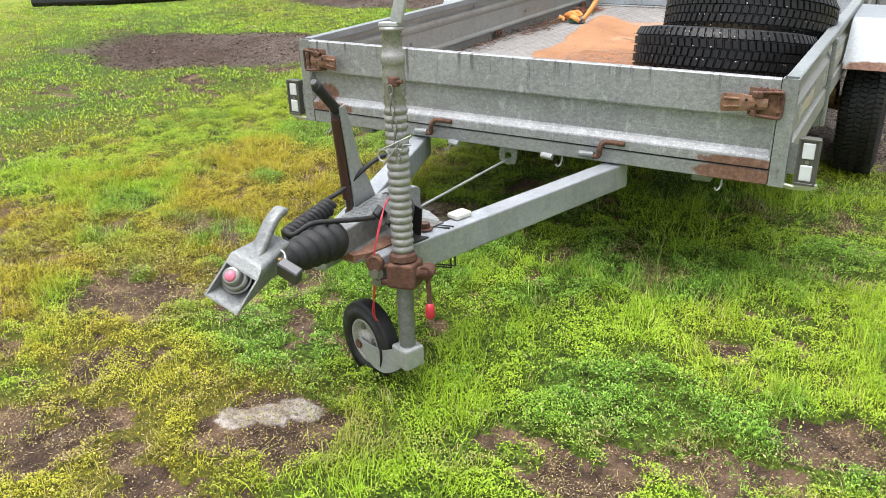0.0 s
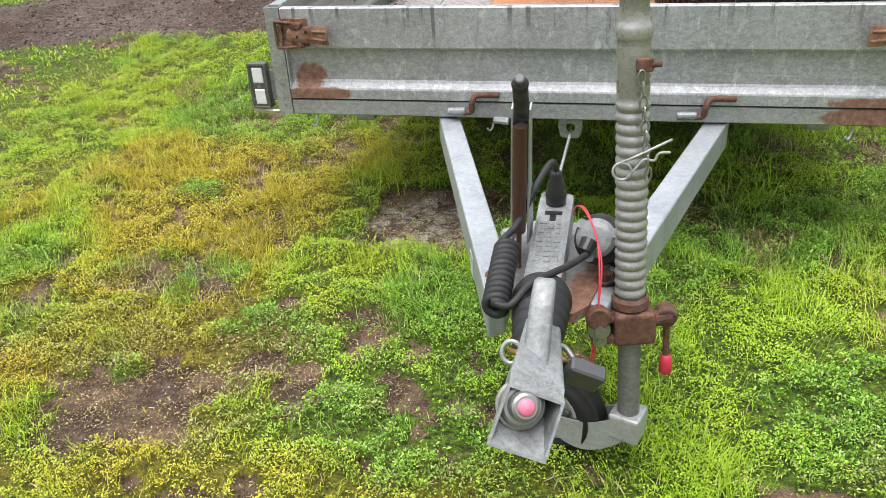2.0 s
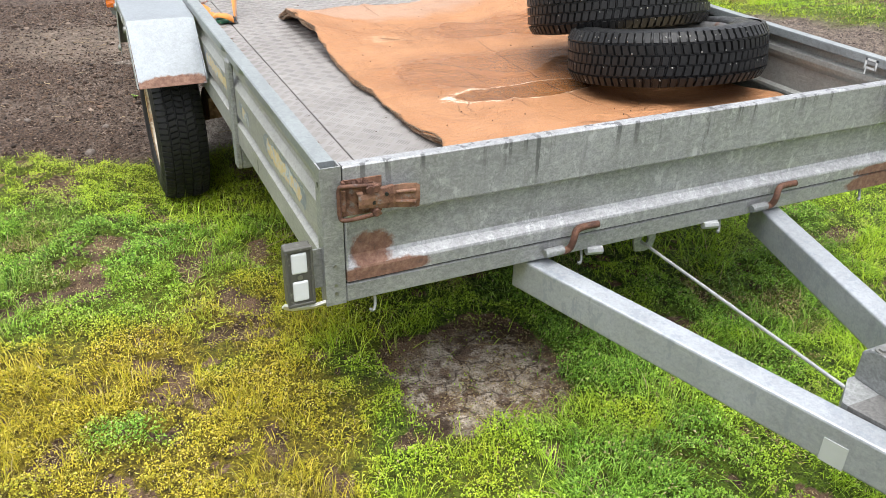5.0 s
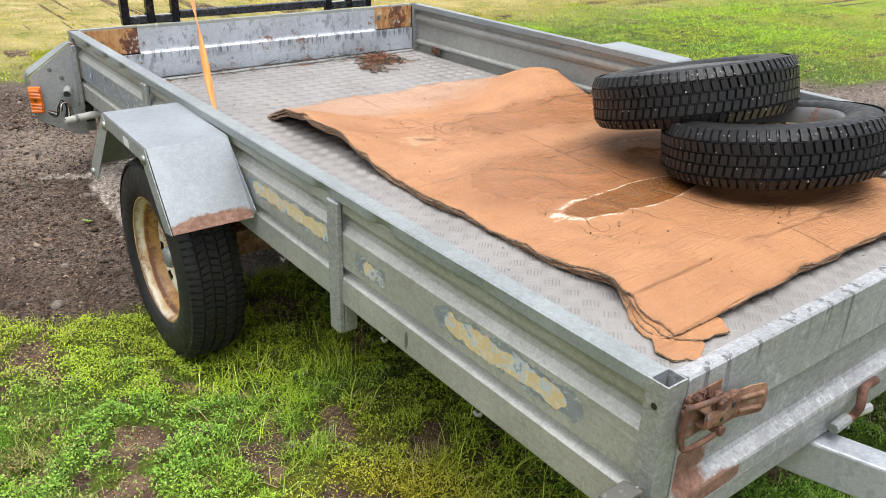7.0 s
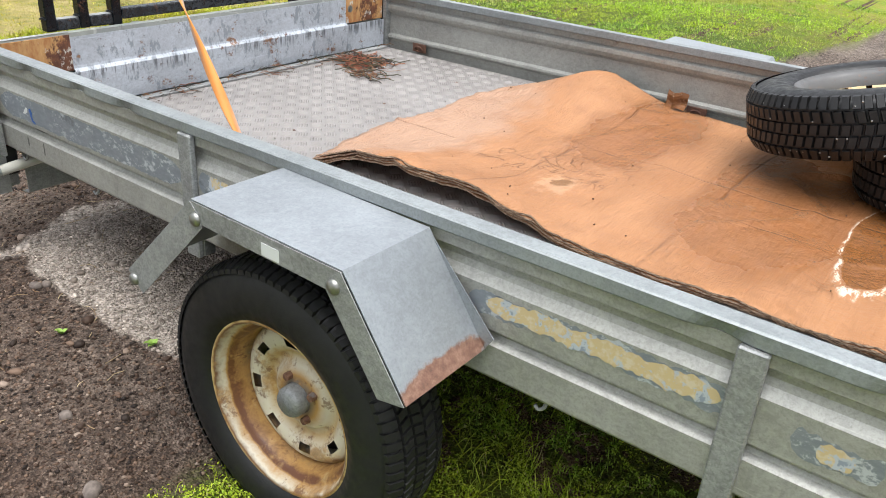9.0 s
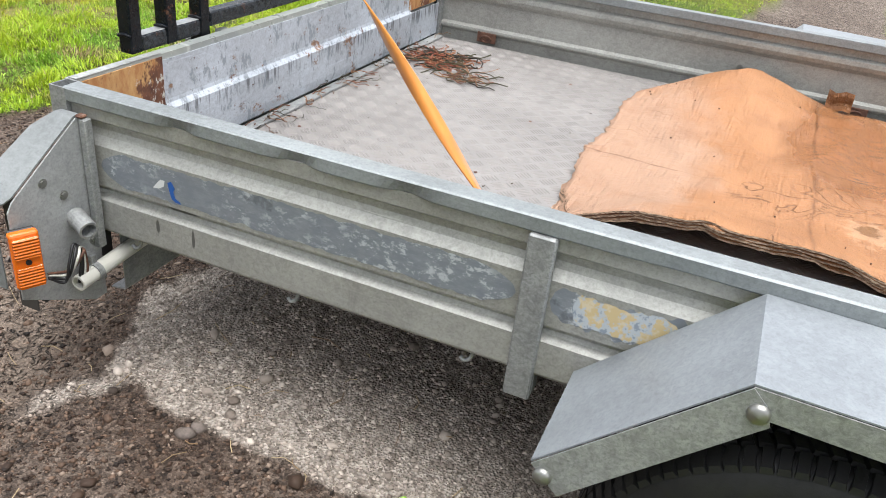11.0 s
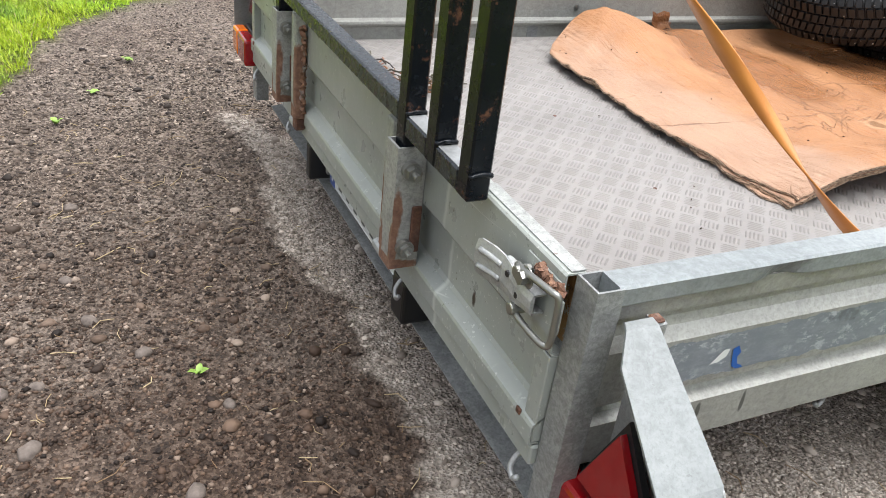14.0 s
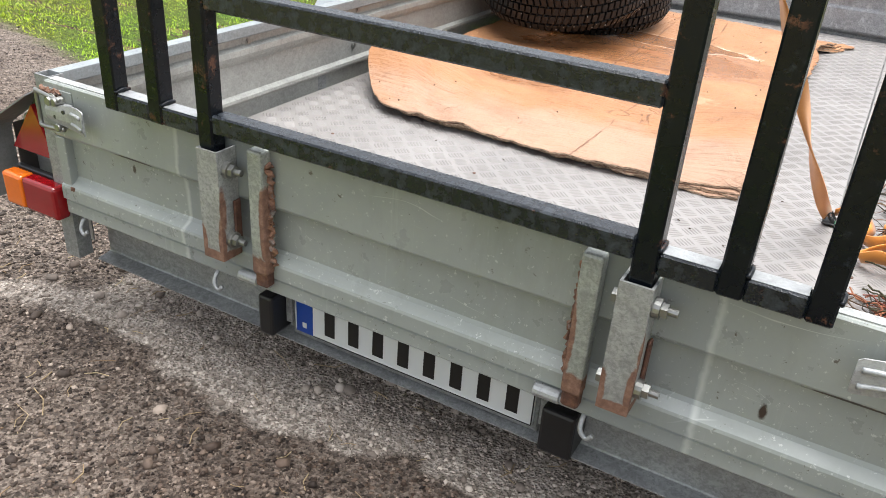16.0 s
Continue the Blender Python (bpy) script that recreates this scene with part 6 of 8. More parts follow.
part("clamp", bm, RUSTY, jockey, "rusted cast clamp")
bm = bolt_head(B(), f @ Vector((-0.060, -0.034, 0.0)), f.to_3x3() @ Vector((0, -1, 0)), 0.012, 0.014)
bolt_head(bm, f @ Vector((-0.060, -0.034, -0.022)), f.to_3x3() @ Vector((0, -1, 0)), 0.008, 0.008)
part("clamp_bolt", bm, BOLT, jockey)
bm = rod(B(), f @ Vector((0.036, -0.01, 0.0)), f @ Vector((0.072, -0.01, 0.006)), 0.0145, seg=14, bevel=0.003)
rod(bm, f @ Vector((0.062, -0.020, 0.004)), f @ Vector((0.064, 0.012, 0.006)), 0.019, seg=16, bevel=0.004)
rod(bm, f @ Vector((0.064, -0.006, 0.0)), f @ Vector((0.066, -0.004, -0.085)), 0.0062, seg=10)
part("clamp_lever", bm, RUSTY, jockey)
bm = lathe(B(), [(0.0, 0.0), (0.009, 0.0), (0.0125, 0.006), (0.0115, 0.030), (0.008, 0.040), (0.0, 0.041)], aim(f @ Vector((0.066, -0.004, -0.120)), f @ Vector((0.066, -0.004, -0.06))), 16)
part("lever_grip", bm, RED_PLASTIC, jockey, "red plastic grip", smooth=True)
# pin, ring and chain
bm = B()
box(bm, (0.004, -0.0325, 0.655), (0.030, -0.020, 0.677), 0.003, ja, 2)
rod(bm, ja @ Vector((0.028, -0.028, 0.666)), ja @ Vector((0.042, -0.030, 0.668)), 0.005, seg=10, bevel=0.001)
part("ring_clip", bm, RUSTY, jockey)
bm, pts = B(), []
for k in range(9):
    c = ja @ Vector((0.012 + 0.0016 * k, -0.0345, 0.648 - 0.0195 * k))
    tw = Matrix.Rotation(radians(90 * (k % 2) + 15), 4, "Z")
    pipe(bm, [Matrix.Translation(c) @ tw @ Vector((0.0055 * math.sin(a), 0, 0.0125 * math.cos(a))) for a in (2 * math.pi * j / 12 for j in range(12))], 0.0017, 6, True)
part("chain", bm, BOLT, jockey, "short steel link chain")
bm = B()
q = ja @ Vector((-0.016, -0.036, 0.498))
ux, uz = Vector((0.86, 0.06, 0.50)).normalized(), Vector((-0.50, 0, 0.86))
pipe(bm, [q + (ux * math.cos(a) + uz * math.sin(a)) * 0.0145 for a in (2 * math.pi * j / 20 for j in range(20))], 0.0022, 7, True)
pipe(bm, [q + uz * 0.0145 - ux * 0.004, q + ux * 0.030 + uz * 0.012, q + ux * 0.092 + uz * 0.010], 0.0022, 7)
pipe(bm, smooth_line([q - uz * 0.0145, q + ux * 0.026 - uz * 0.004, q + ux * 0.040 + uz * 0.001, q + ux * 0.052 - uz * 0.008, q + ux * 0.064 - uz * 0.001, q + ux * 0.080 - uz * 0.008], 5), 0.0022, 7)
part("spring_cotter", bm, ZINC_WHITE, jockey, "bright R-shaped spring cotter", smooth=True)
# fork and wheel
hub = Vector((0.010, -0.848, 0.196))
nv = Vector((-0.35, -0.937, 0)).normalized()
tv = Vector((0.937, -0.35, 0)).normalized()
m = Matrix.Translation(hub) @ Matrix((tv, nv.cross(tv), nv)).transposed().to_4x4()
bm = tyre_mesh(m, 0.111, 0.052, 0.062, 0.001)
part("small_wheel", bm, TYRE_WALL, jockey, "small solid-rubber wheel on a steel disc", smooth=True)
bm = lathe(B(), [(0.064, 0.012), (0.062, 0.020), (0.054, 0.019), (0.050, 0.012), (0.030, 0.014), (0.022, 0.022), (0.014, 0.024), (0.0, 0.024)], m, 36)
lathe(bm, [(0.064, -0.012), (0.062, -0.020), (0.054, -0.019), (0.050, -0.012), (0.0, -0.012)], m, 36)
part("wheel_disc", bm, zinc("disc_zinc", (0.44, 0.43, 0.40), dirt=1.0, speck=0.8), jockey, smooth=True)
for k in range(4):
    a = k * math.pi / 2 + 0.3
    p = m @ Vector((0.040 * math.cos(a), 0.040 * math.sin(a), 0.013))
    part("disc_bolt", bolt_head(B(), p, nv, 0.006, 0.007), BOLT, jockey)
for s in (1, -1):
    a0 = hub + nv * s * 0.034
    b0 = Vector((jb.x, jb.y, 0.212)) + nv * s * 0.022
    bm, lo, hi = B(), [], []
    d = (b0 - a0)
    for k in range(13):
        u = k / 12
        c = a0 + d * u + Vector((0, 0, -0.030 * math.sin(math.pi * u)))
        hgt = 0.019 + 0.012 * math.sin(math.pi * min(1, u * 0.9)) + 0.007 * u
        for lst, zz in ((lo, -hgt), (hi, hgt)):
            lst.append((bm.verts.new(c + Vector((0, 0, zz))), bm.verts.new(c + nv * s * 0.004 + Vector((0, 0, zz)))))
    for k in range(12):
        bm.faces.new((lo[k][0], lo[k + 1][0], hi[k + 1][0], hi[k][0]))
        bm.faces.new((lo[k][1], lo[k + 1][1], hi[k + 1][1], hi[k][1]))
        bm.faces.new((lo[k][0], lo[k + 1][0], lo[k + 1][1], lo[k][1]))
        bm.faces.new((hi[k][0], hi[k + 1][0], hi[k + 1][1], hi[k][1]))
    for k in (0, 12):
        bm.faces.new((lo[k][0], lo[k][1], hi[k][1], hi[k][0]))
    part("fork_plate", bm, ZINC_WHITE, jockey, "bright galvanised fork plate")
    part("axle_end", rod(B(), a0 - nv * s * 0.01, a0 + nv * s * 0.008, 0.012, seg=16), RUSTY, jockey)
bm = box(B(), (-0.030, -0.030, -0.058), (0.030, 0.030, 0.0), 0.006, Matrix.Translation((jb.x, jb.y, 0.243)) @ pose(0, 0, 0, 0, 0, -20), 2)
part("fork_crown", bm, ZINC_WHITE, jockey)

# ---------------------------------------------------------------- rear corner: lamp brackets
def bracket(sx):
    outline = [(0.8755, 0.762), (0.896, 0.760), (1.050, 0.656), (1.061, 0.640), (1.062, 0.470), (0.905, 0.385), (0.8755, 0.385)]
    bm = prism(B(), [(sx * a, b) for a, b in outline], 2.985, 2.988)
    root = part("lamp_bracket", bm, ZINC_WHITE, trailer, "folded sheet-metal lamp bracket on the rear corner")
    # hood: a bent strip, narrower at its top
    bm, rows = B(), []
    for a, b, y0, y1 in ((0.884, 0.7640, 2.988, 3.026), (0.896, 0.7620, 2.988, 3.032), (0.930, 0.7395, 2.988, 3.056), (1.046, 0.6620, 2.988, 3.072), (1.056, 0.6530, 2.996, 3.077), (1.0605, 0.6440, 3.010, 3.078), (1.062, 0.6320, 3.016, 3.078), (1.062, 0.480, 3.018, 3.078)):
        rows.append([bm.verts.new((sx * (a + o), y, b + p)) for o, p, y in ((0, 0, y0), (0, 0, y1), (0.0022, 0.0022, y1), (0.0022, 0.0022, y0))])
    for r0, r1 in zip(rows, rows[1:]):
        for k in range(4):
            bm.faces.new((r0[k], r0[(k + 1) % 4], r1[(k + 1) % 4], r1[k]))
    bm.faces.new(rows[0])
    bm.faces.new(rows[-1])
    part("hood", bm, ZINC_HOOD, root, "pale sloping hood strip with two dark runs")
    # added dark panel: the shade inside the hood, put into its colour
    xa, xb = sorted((sx * 1.030, sx * 1.033))
    part("hood_shade", box(B(), (xa, 2.9885, 0.428), (xb, 3.030, 0.652)), plain("hood_shade_dark", (0.060, 0.052, 0.046), 0.7), root, "added dark panel standing for the shade inside the hood")
    xa, xb = sorted((sx * 0.838, sx * 1.012))
    za, zb = (0.483, 0.567) if sx > 0 else (0.432, 0.516)
    back = 0.0 if sx > 0 else -0.048
    mid = (xa + xb) / 2 + sx * 0.02
    part("lamp_base", box(B(), (xa, 3.040 + back, za), (xb, 3.056 + back, zb), 0.003), BLACK_PLASTIC, root)
    inner, outer = ((xa, mid), (mid, xb)) if sx > 0 else ((mid, xb), (xa, mid))
    part("tail_lens", box(B(), (inner[0], 3.0565 + back, za + 0.003), (inner[1], 3.094 + back, zb - 0.003), 0.008, seg=2), RED_LENS, root, "red rear-lamp lens")
    part("turn_lens", box(B(), (outer[0], 3.0565 + back, za + 0.003), (outer[1], 3.094 + back, zb - 0.003), 0.008, seg=2), AMBER, root, "amber rear-lamp lens")
    low = 0.0 if sx > 0 else 0.065
    part("reflector", prism(B(), [(sx * 0.890, 0.600 - low), (sx * 1.030, 0.600 - low), (sx * 0.940, 0.715 - low)], 3.030, 3.040), RED_LENS, root, "triangular red reflector")
    part("reflector_back", prism(B(), [(sx * 0.880, 0.592 - low), (sx * 1.045, 0.592 - low), (sx * 0.938, 0.730 - low)], 3.020, 3.029), BLACK_PLASTIC, root)
    # amber side lamp on the front face
    m = pose(sx * 1.050, 2.978, 0.504, 0, 0, 26 * sx)
    part("side_lamp_base", box(B(), (-0.022, -0.004, 0.002), (0.022, 0.003, 0.107), 0.002, m), BLACK_PLASTIC, root)
    part("side_lamp_body", box(B(), (-0.024, -0.024, 0.001), (0.024, -0.0045, 0.108), 0.005, m, 2), AMBER, root, "amber side-lamp body")
    for z0, z1 in ((0.004, 0.044), (0.061, 0.100)):
        part("side_lens", box(B(), (-0.021, -0.030, z0), (0.021, -0.0243, z1), 0.0025, m, 2), RIBBED, root, "ribbed amber side-lamp lens")
    part("lens_screw", rod(B(), m @ Vector((0, -0.0243, 0.0525)), m @ Vector((0, -0.027, 0.0525)), 0.005, seg=10), BLACK_PLASTIC, root)
    # loose pipe ends and wiring
    bm = B()
    lathe(bm, [(0.0135, 0.0), (0.0175, 0.0), (0.0175, 0.052), (0.0135, 0.052)], aim((sx * 0.945, 2.935, 0.572), (sx * 0.928, 2.984, 0.582)), 20, closed=True)
    part("pipe_stub", bm, ZINC, root, "short grey pipe stub")
    bm = lathe(B(), [(0.0115, 0.0), (0.0155, 0.0), (0.0155, 0.24), (0.0115, 0.24)], aim((sx * 0.965, 2.958, 0.462), (sx * 0.76, 2.968, 0.474)), 18, closed=True)
    part("cable_tube", bm, WHITE_PLASTIC, root, "white plastic cable tube", smooth=False)
    bm = lathe(B(), [(0.0158, 0.0), (0.019, 0.0), (0.019, 0.012), (0.0158, 0.012)], aim((sx * 0.925, 2.960, 0.4645), (sx * 0.76, 2.968, 0.474)), 18, closed=True)
    box(bm, (min(sx * 0.925, sx * 0.913), 2.960, 0.482), (max(sx * 0.925, sx * 0.913), 2.985, 0.500), 0.001)
    part("tube_clip", bm, ZINC, root)
    for k, mt in enumerate((BLACK_PLASTIC, BLACK_PLASTIC, WHITE_PLASTIC, RUSTY)):
        o = 0.006 * k
        pts = smooth_line([(sx * 1.02, 2.965, 0.50 + o * 0.5), (sx * (0.995 - o), 2.955, 0.482 + o), (sx * (0.985 - o), 2.950 - o, 0.52 + o), (sx * (0.965 - o), 2.955, 0.548 - o), (sx * (0.952 - 0.5 * o), 2.955, 0.520), (sx * (0.960 - o), 2.956, 0.480), (sx * 0.962, 2.9585, 0.463)], 5)
        part("wire", pipe(B(), pts, 0.0026, 6), mt, root, smooth=True)
    for x, z in ((0.893, 0.515), (0.985, 0.668), (0.945, 0.630), (0.935, 0.505)):
        part("bracket_bolt", bolt_head(B(), (sx * x, 2.985, z), (0, -1, 0), 0.0055, 0.004), BOLT, root)
    bm = box(B(), (min(sx * 0.8755, sx * 0.893), 2.968, 0.500), (max(sx * 0.8755, sx * 0.893), 2.984, 0.759), 0.002)
    part("stiffener", bm, ZINC, root)
    part("rust_cap", box(B(), (min(sx * 0.878, sx * 0.894), 2.974, 0.760), (max(sx * 0.878, sx * 0.894), 2.989, 0.7655), 0.002), RUST_LIGHTER, root)


both(bracket)

# ---------------------------------------------------------------- lower rear panel, plate
bm = prism(B(), sheet([(2.978, 0.503), (2.978, 0.374), (2.982, 0.368), (3.018, 0.363)], 0.003), -0.831, 0.831, "x")
part("rear_skirt", bm, ZINC, trailer, "dull galvanised skirt under the tailgate")
plate = part("number_plate", box(B(), (-0.258, 3.0035, 0.387), (0.262, 3.006, 0.497), 0.003), PLATE_WHITE, trailer, "white number plate with a blue end band")
part("plate_backing", box(B(), (-0.266, 2.985, 0.374), (0.270, 3.003, 0.497), 0.002), CAST, plate)
part("blue_band", box(B(), (0.219, 3.0062, 0.386), (0.259, 3.0067, 0.490)), PLATE_BLUE, plate, "blue band")
part("band_bar", box(B(), (0.234, 3.0070, 0.398), (0.244, 3.0074, 0.410)), PLATE_WHITE, plate)
for z0, z1, x0, x1 in ((0.3845, 0.387, -0.255, 0.218), (0.489, 0.4915, -0.255, 0.218), (0.387, 0.489, -0.2565, -0.254)):
    part("border_bar", box(B(), (x0, 3.0062, z0), (x1, 3.0066, z1)), INK, plate)
for k in range(8):
    x = 0.178 - k * 0.0562
    part("character_bar", box(B(), (x - 0.012, 3.0063, 0.399), (x + 0.012, 3.0068, 0.477)), INK, plate)
for x0, x1 in ((0.283, 0.318), (-0.345, -0.285)):
    blk = part("plate_lamp", box(B(), (x0, 2.982, 0.382), (x1, 3.052, 0.472), 0.006, seg=2), BLACK_PLASTIC, trailer, "black number-plate lamp")
    part("lamp_stay", box(B(), (x0 - 0.016 if x0 > 0 else x1 + 0.001, 2.984, 0.40), (x0 - 0.001 if x0 > 0 else x1 + 0.016, 3.012, 0.47), 0.002), ZINC, blk)
for x in (-0.80, -0.36, 0.405, 0.79):
    bm = pipe(B(), smooth_line([(x, 3.05, 0.507), (x + 0.002, 3.066, 0.494), (x, 3.076, 0.478), (x - 0.012, 3.078, 0.468), (x - 0.022, 3.078, 0.478)], 4), 0.0042, 8)
    part("rope_hook", bm, ZINC_WHITE, trailer, smooth=True)

# ---------------------------------------------------------------- ramp frame on the tailgate
FY = LONG + 0.035
steel = BLACK_PAINT
frame_ob = part("ramp_frame", box(B(), (-0.394, FY - 0.018, 0.812), (0.342, FY + 0.016, 0.845), 0.003), BLACK_WET, trailer, "black-painted steel ramp frame, wet and chipped")
part("cross_bar", box(B(), (-0.394, FY - 0.016, 1.018), (0.342, FY + 0.016, 1.052), 0.003), BLACK_WET, frame_ob)
part("cross_bar", box(B(), (-0.394, FY - 0.016, 1.475), (0.342, FY + 0.016, 1.509), 0.003), BLACK_WET, frame_ob)
for xs in ((0.359, 0.476, 0.589), (-0.411, -0.521, -0.628)):
    for k, x in enumerate(xs):
        part("upright", box(B(), (x - 0.0165, FY - 0.0165, 0.600 if k == 0 else 0.7995), (x + 0.0165, FY + 0.0165, 1.509), 0.003), steel, frame_ob)
        part("weld_bead", pipe(B(), smooth_line([(x - 0.017, FY - 0.016, 0.836), (x - 0.0185, FY, 0.839), (x - 0.017, FY + 0.016, 0.835)], 4), 0.0038, 6), BLACK_PAINT, frame_ob, smooth=True)
    lo, hi = sorted((xs[0], xs[2]))
    for z0 in (0.800, 1.476):
        for a, b in ((lo + 0.0166, sorted(xs)[1] - 0.0166), (sorted(xs)[1] + 0.0166, hi - 0.0166)):
            part("rung", box(B(), (a, FY - 0.016, z0), (b, FY + 0.016, z0 + 0.033), 0.003), BLACK_WET, frame_ob)
            # pale strips on the lower rungs imitate the sky mirrored in their wet tops
            if z0 < 1:
                part("top_sheen", box(B(), (a + 0.002, FY - 0.014, z0 + 0.0332), (b - 0.002, FY + 0.0135, z0 + 0.0342), 0.0004), ZINC_WHITE, frame_ob, "added pale strip standing for the sky's reflection on the wet rung")


def channel(x, sx):
    bm = B()
    w = 0.0235
    poly = [(x - w, FY - 0.022), (x - w, FY + 0.026), (x + w, FY + 0.026), (x + w, FY - 0.022), (x + w - 0.004, FY - 0.022), (x + w - 0.004, FY + 0.022), (x - w + 0.004, FY + 0.022), (x - w + 0.004, FY - 0.022)]
    prism(bm, poly, 0.572, 0.784, "z")
    part("frame_channel", bm, zinc("channel_zinc", (0.39, 0.395, 0.38), spots=[((x - w, FY + 0.026, 0.61), (0.009, 0.010, 0.05)), ((x + w, FY + 0.026, 0.60), (0.010, 0.012, 0.04)), ((x, FY + 0.03, 0.577), (0.05, 0.06, 0.014)), ((x - 0.03, FY + 0.02, 0.67), (0.009, 0.012, 0.06))], dirt=0.8, speck=0.7), tail, "steel channel with rusty ends holding the frame")
    part("rust_shim", box(B(), (x - w - 0.006, FY - 0.021, 0.602), (x - w - 0.0005, FY - 0.004, 0.685), 0.002), RUSTY, tail)
    for z in (0.748, 0.612):
        bm = rod(B(), (x - w - 0.034, FY + 0.004, z), (x - w, FY + 0.004, z), 0.0055, seg=10)
        part("channel_bolt", bm, BOLT, tail, "zinc-plated bolt")
        part("nut", rod(B(), (x - w - 0.020, FY + 0.004, z), (x - w - 0.0106, FY + 0.004, z), 0.0115, seg=6), BOLT, tail)
        part("washer", rod(B(), (x - w - 0.0105, FY + 0.004, z), (x - w - 0.0005, FY + 0.004, z), 0.015, seg=16), BOLT, tail)
        part("bolt_head", rod(B(), (x + w, FY + 0.004, z), (x + w + 0.010, FY + 0.004, z), 0.0115, seg=6), BOLT, tail)


channel(0.350, 1)
channel(-0.410, -1)
rnd = random.Random(4)
for x, s in ((0.264, 1), (-0.340, -1)):
    bm = box(B(), (x - 0.016, LONG + 0.0125, 0.556), (x + 0.016, LONG + 0.040, 0.797), 0.005, seg=2)
    part("tailgate_strut", bm, zinc("strut_zinc", (0.39, 0.41, 0.37), spots=[((x, LONG + 0.03, 0.566), (0.04, 0.05, 0.03)), ((x - s * 0.016, LONG + 0.03, 0.65), (0.010, 0.03, 0.08))], dirt=0.6, speck=0.6), tail, "welded strut with rusty seams")
    bm = pipe(B(), [(x - s * 0.0175 + rnd.uniform(-0.005, 0.005), LONG + 0.019 + rnd.uniform(-0.003, 0.006), 0.572 + 0.005 * k) for k in range(41)], 0.0055, 7)
    for v in bm.verts:
        v.co += Vector((rnd.uniform(-1, 1), rnd.uniform(-1, 1), rnd.uniform(-1, 1))) * 0.0022
    part("weld_bead", bm, RUST_LIGHTER, tail, "lumpy rusty weld")
    bm = box(B(), (x - 0.014, LONG + 0.012, 0.528), (x + 0.014, LONG + 0.036, 0.560), 0.004)
    part("hinge_foot", bm, RUSTY, tail, "rusted hinge foot")
    bm = rod(B(), (x + 0.018, LONG + 0.022, 0.530), (x + 0.062, LONG + 0.022, 0.530), 0.011, seg=12, bevel=0.002)
    rod(bm, (x - 0.01, LONG + 0.022, 0.530), (x + 0.02, LONG + 0.022, 0.530), 0.0065, seg=10)
    part("hinge_socket", bm, ZINC_WHITE, trailer, "hinge socket welded on the beam")


# ---------------------------------------------------------------- load: wet cardboard
def wob(a, seed, n=3):
    return sum(math.sin(a * (3.1 + 4.3 * k) + seed * (1.7 + k)) / (1 + 0.8 * k) for k in range(n)) / n


LEFT_Y, LEFT_Z = (0.30, 0.50, 0.72, 0.95, 1.20, 1.45, 1.65, 1.75, 1.90, 2.05, 2.19, 2.32), (0.574, 0.605, 0.585, 0.580, 0.595, 0.600, 0.638, 0.653, 0.652, 0.644, 0.589, 0.582)


def card_top(x, y):
    """Height of the buckled upper sheet."""
    z = FLOOR + 0.024
    z += 0.036 * math.exp(-(abs(y - 0.47 - 0.02 * x) / 0.15) ** 1.25) * (0.75 + 0.25 * math.sin(3 * x + 1))
    z += 0.024 * math.exp(-(abs(y - 1.42 - 0.15 * x) / 0.10) ** 1.2) * math.exp(-((x + 0.1) / 0.5) ** 2)
    z += 0.018 * math.exp(-(abs(y - 1.80 + 0.35 * x) / 0.05) ** 1.1) * math.exp(-((x - 0.25) / 0.30) ** 2)
    z += 0.093 * math.exp(-((x - 0.70) / 0.22) ** 2 - ((y - 1.93) / 0.20) ** 2)
    w = math.exp(-max(0.0, x + 0.41) ** 2 / 0.030)
    z = z * (1 - w) + w * float(np.interp(y, LEFT_Y, LEFT_Z))
    fold = abs(noise.noise((2.6 * x + 3, 2.6 * y, 4.0)))
    return z + 0.006 * (noise.noise((4 * x, 4 * y, 1.0)) + 0.6 * noise.noise((11 * x, 9 * y, 2.0))) + 0.008 * max(0, 0.10 - fold) / 0.10


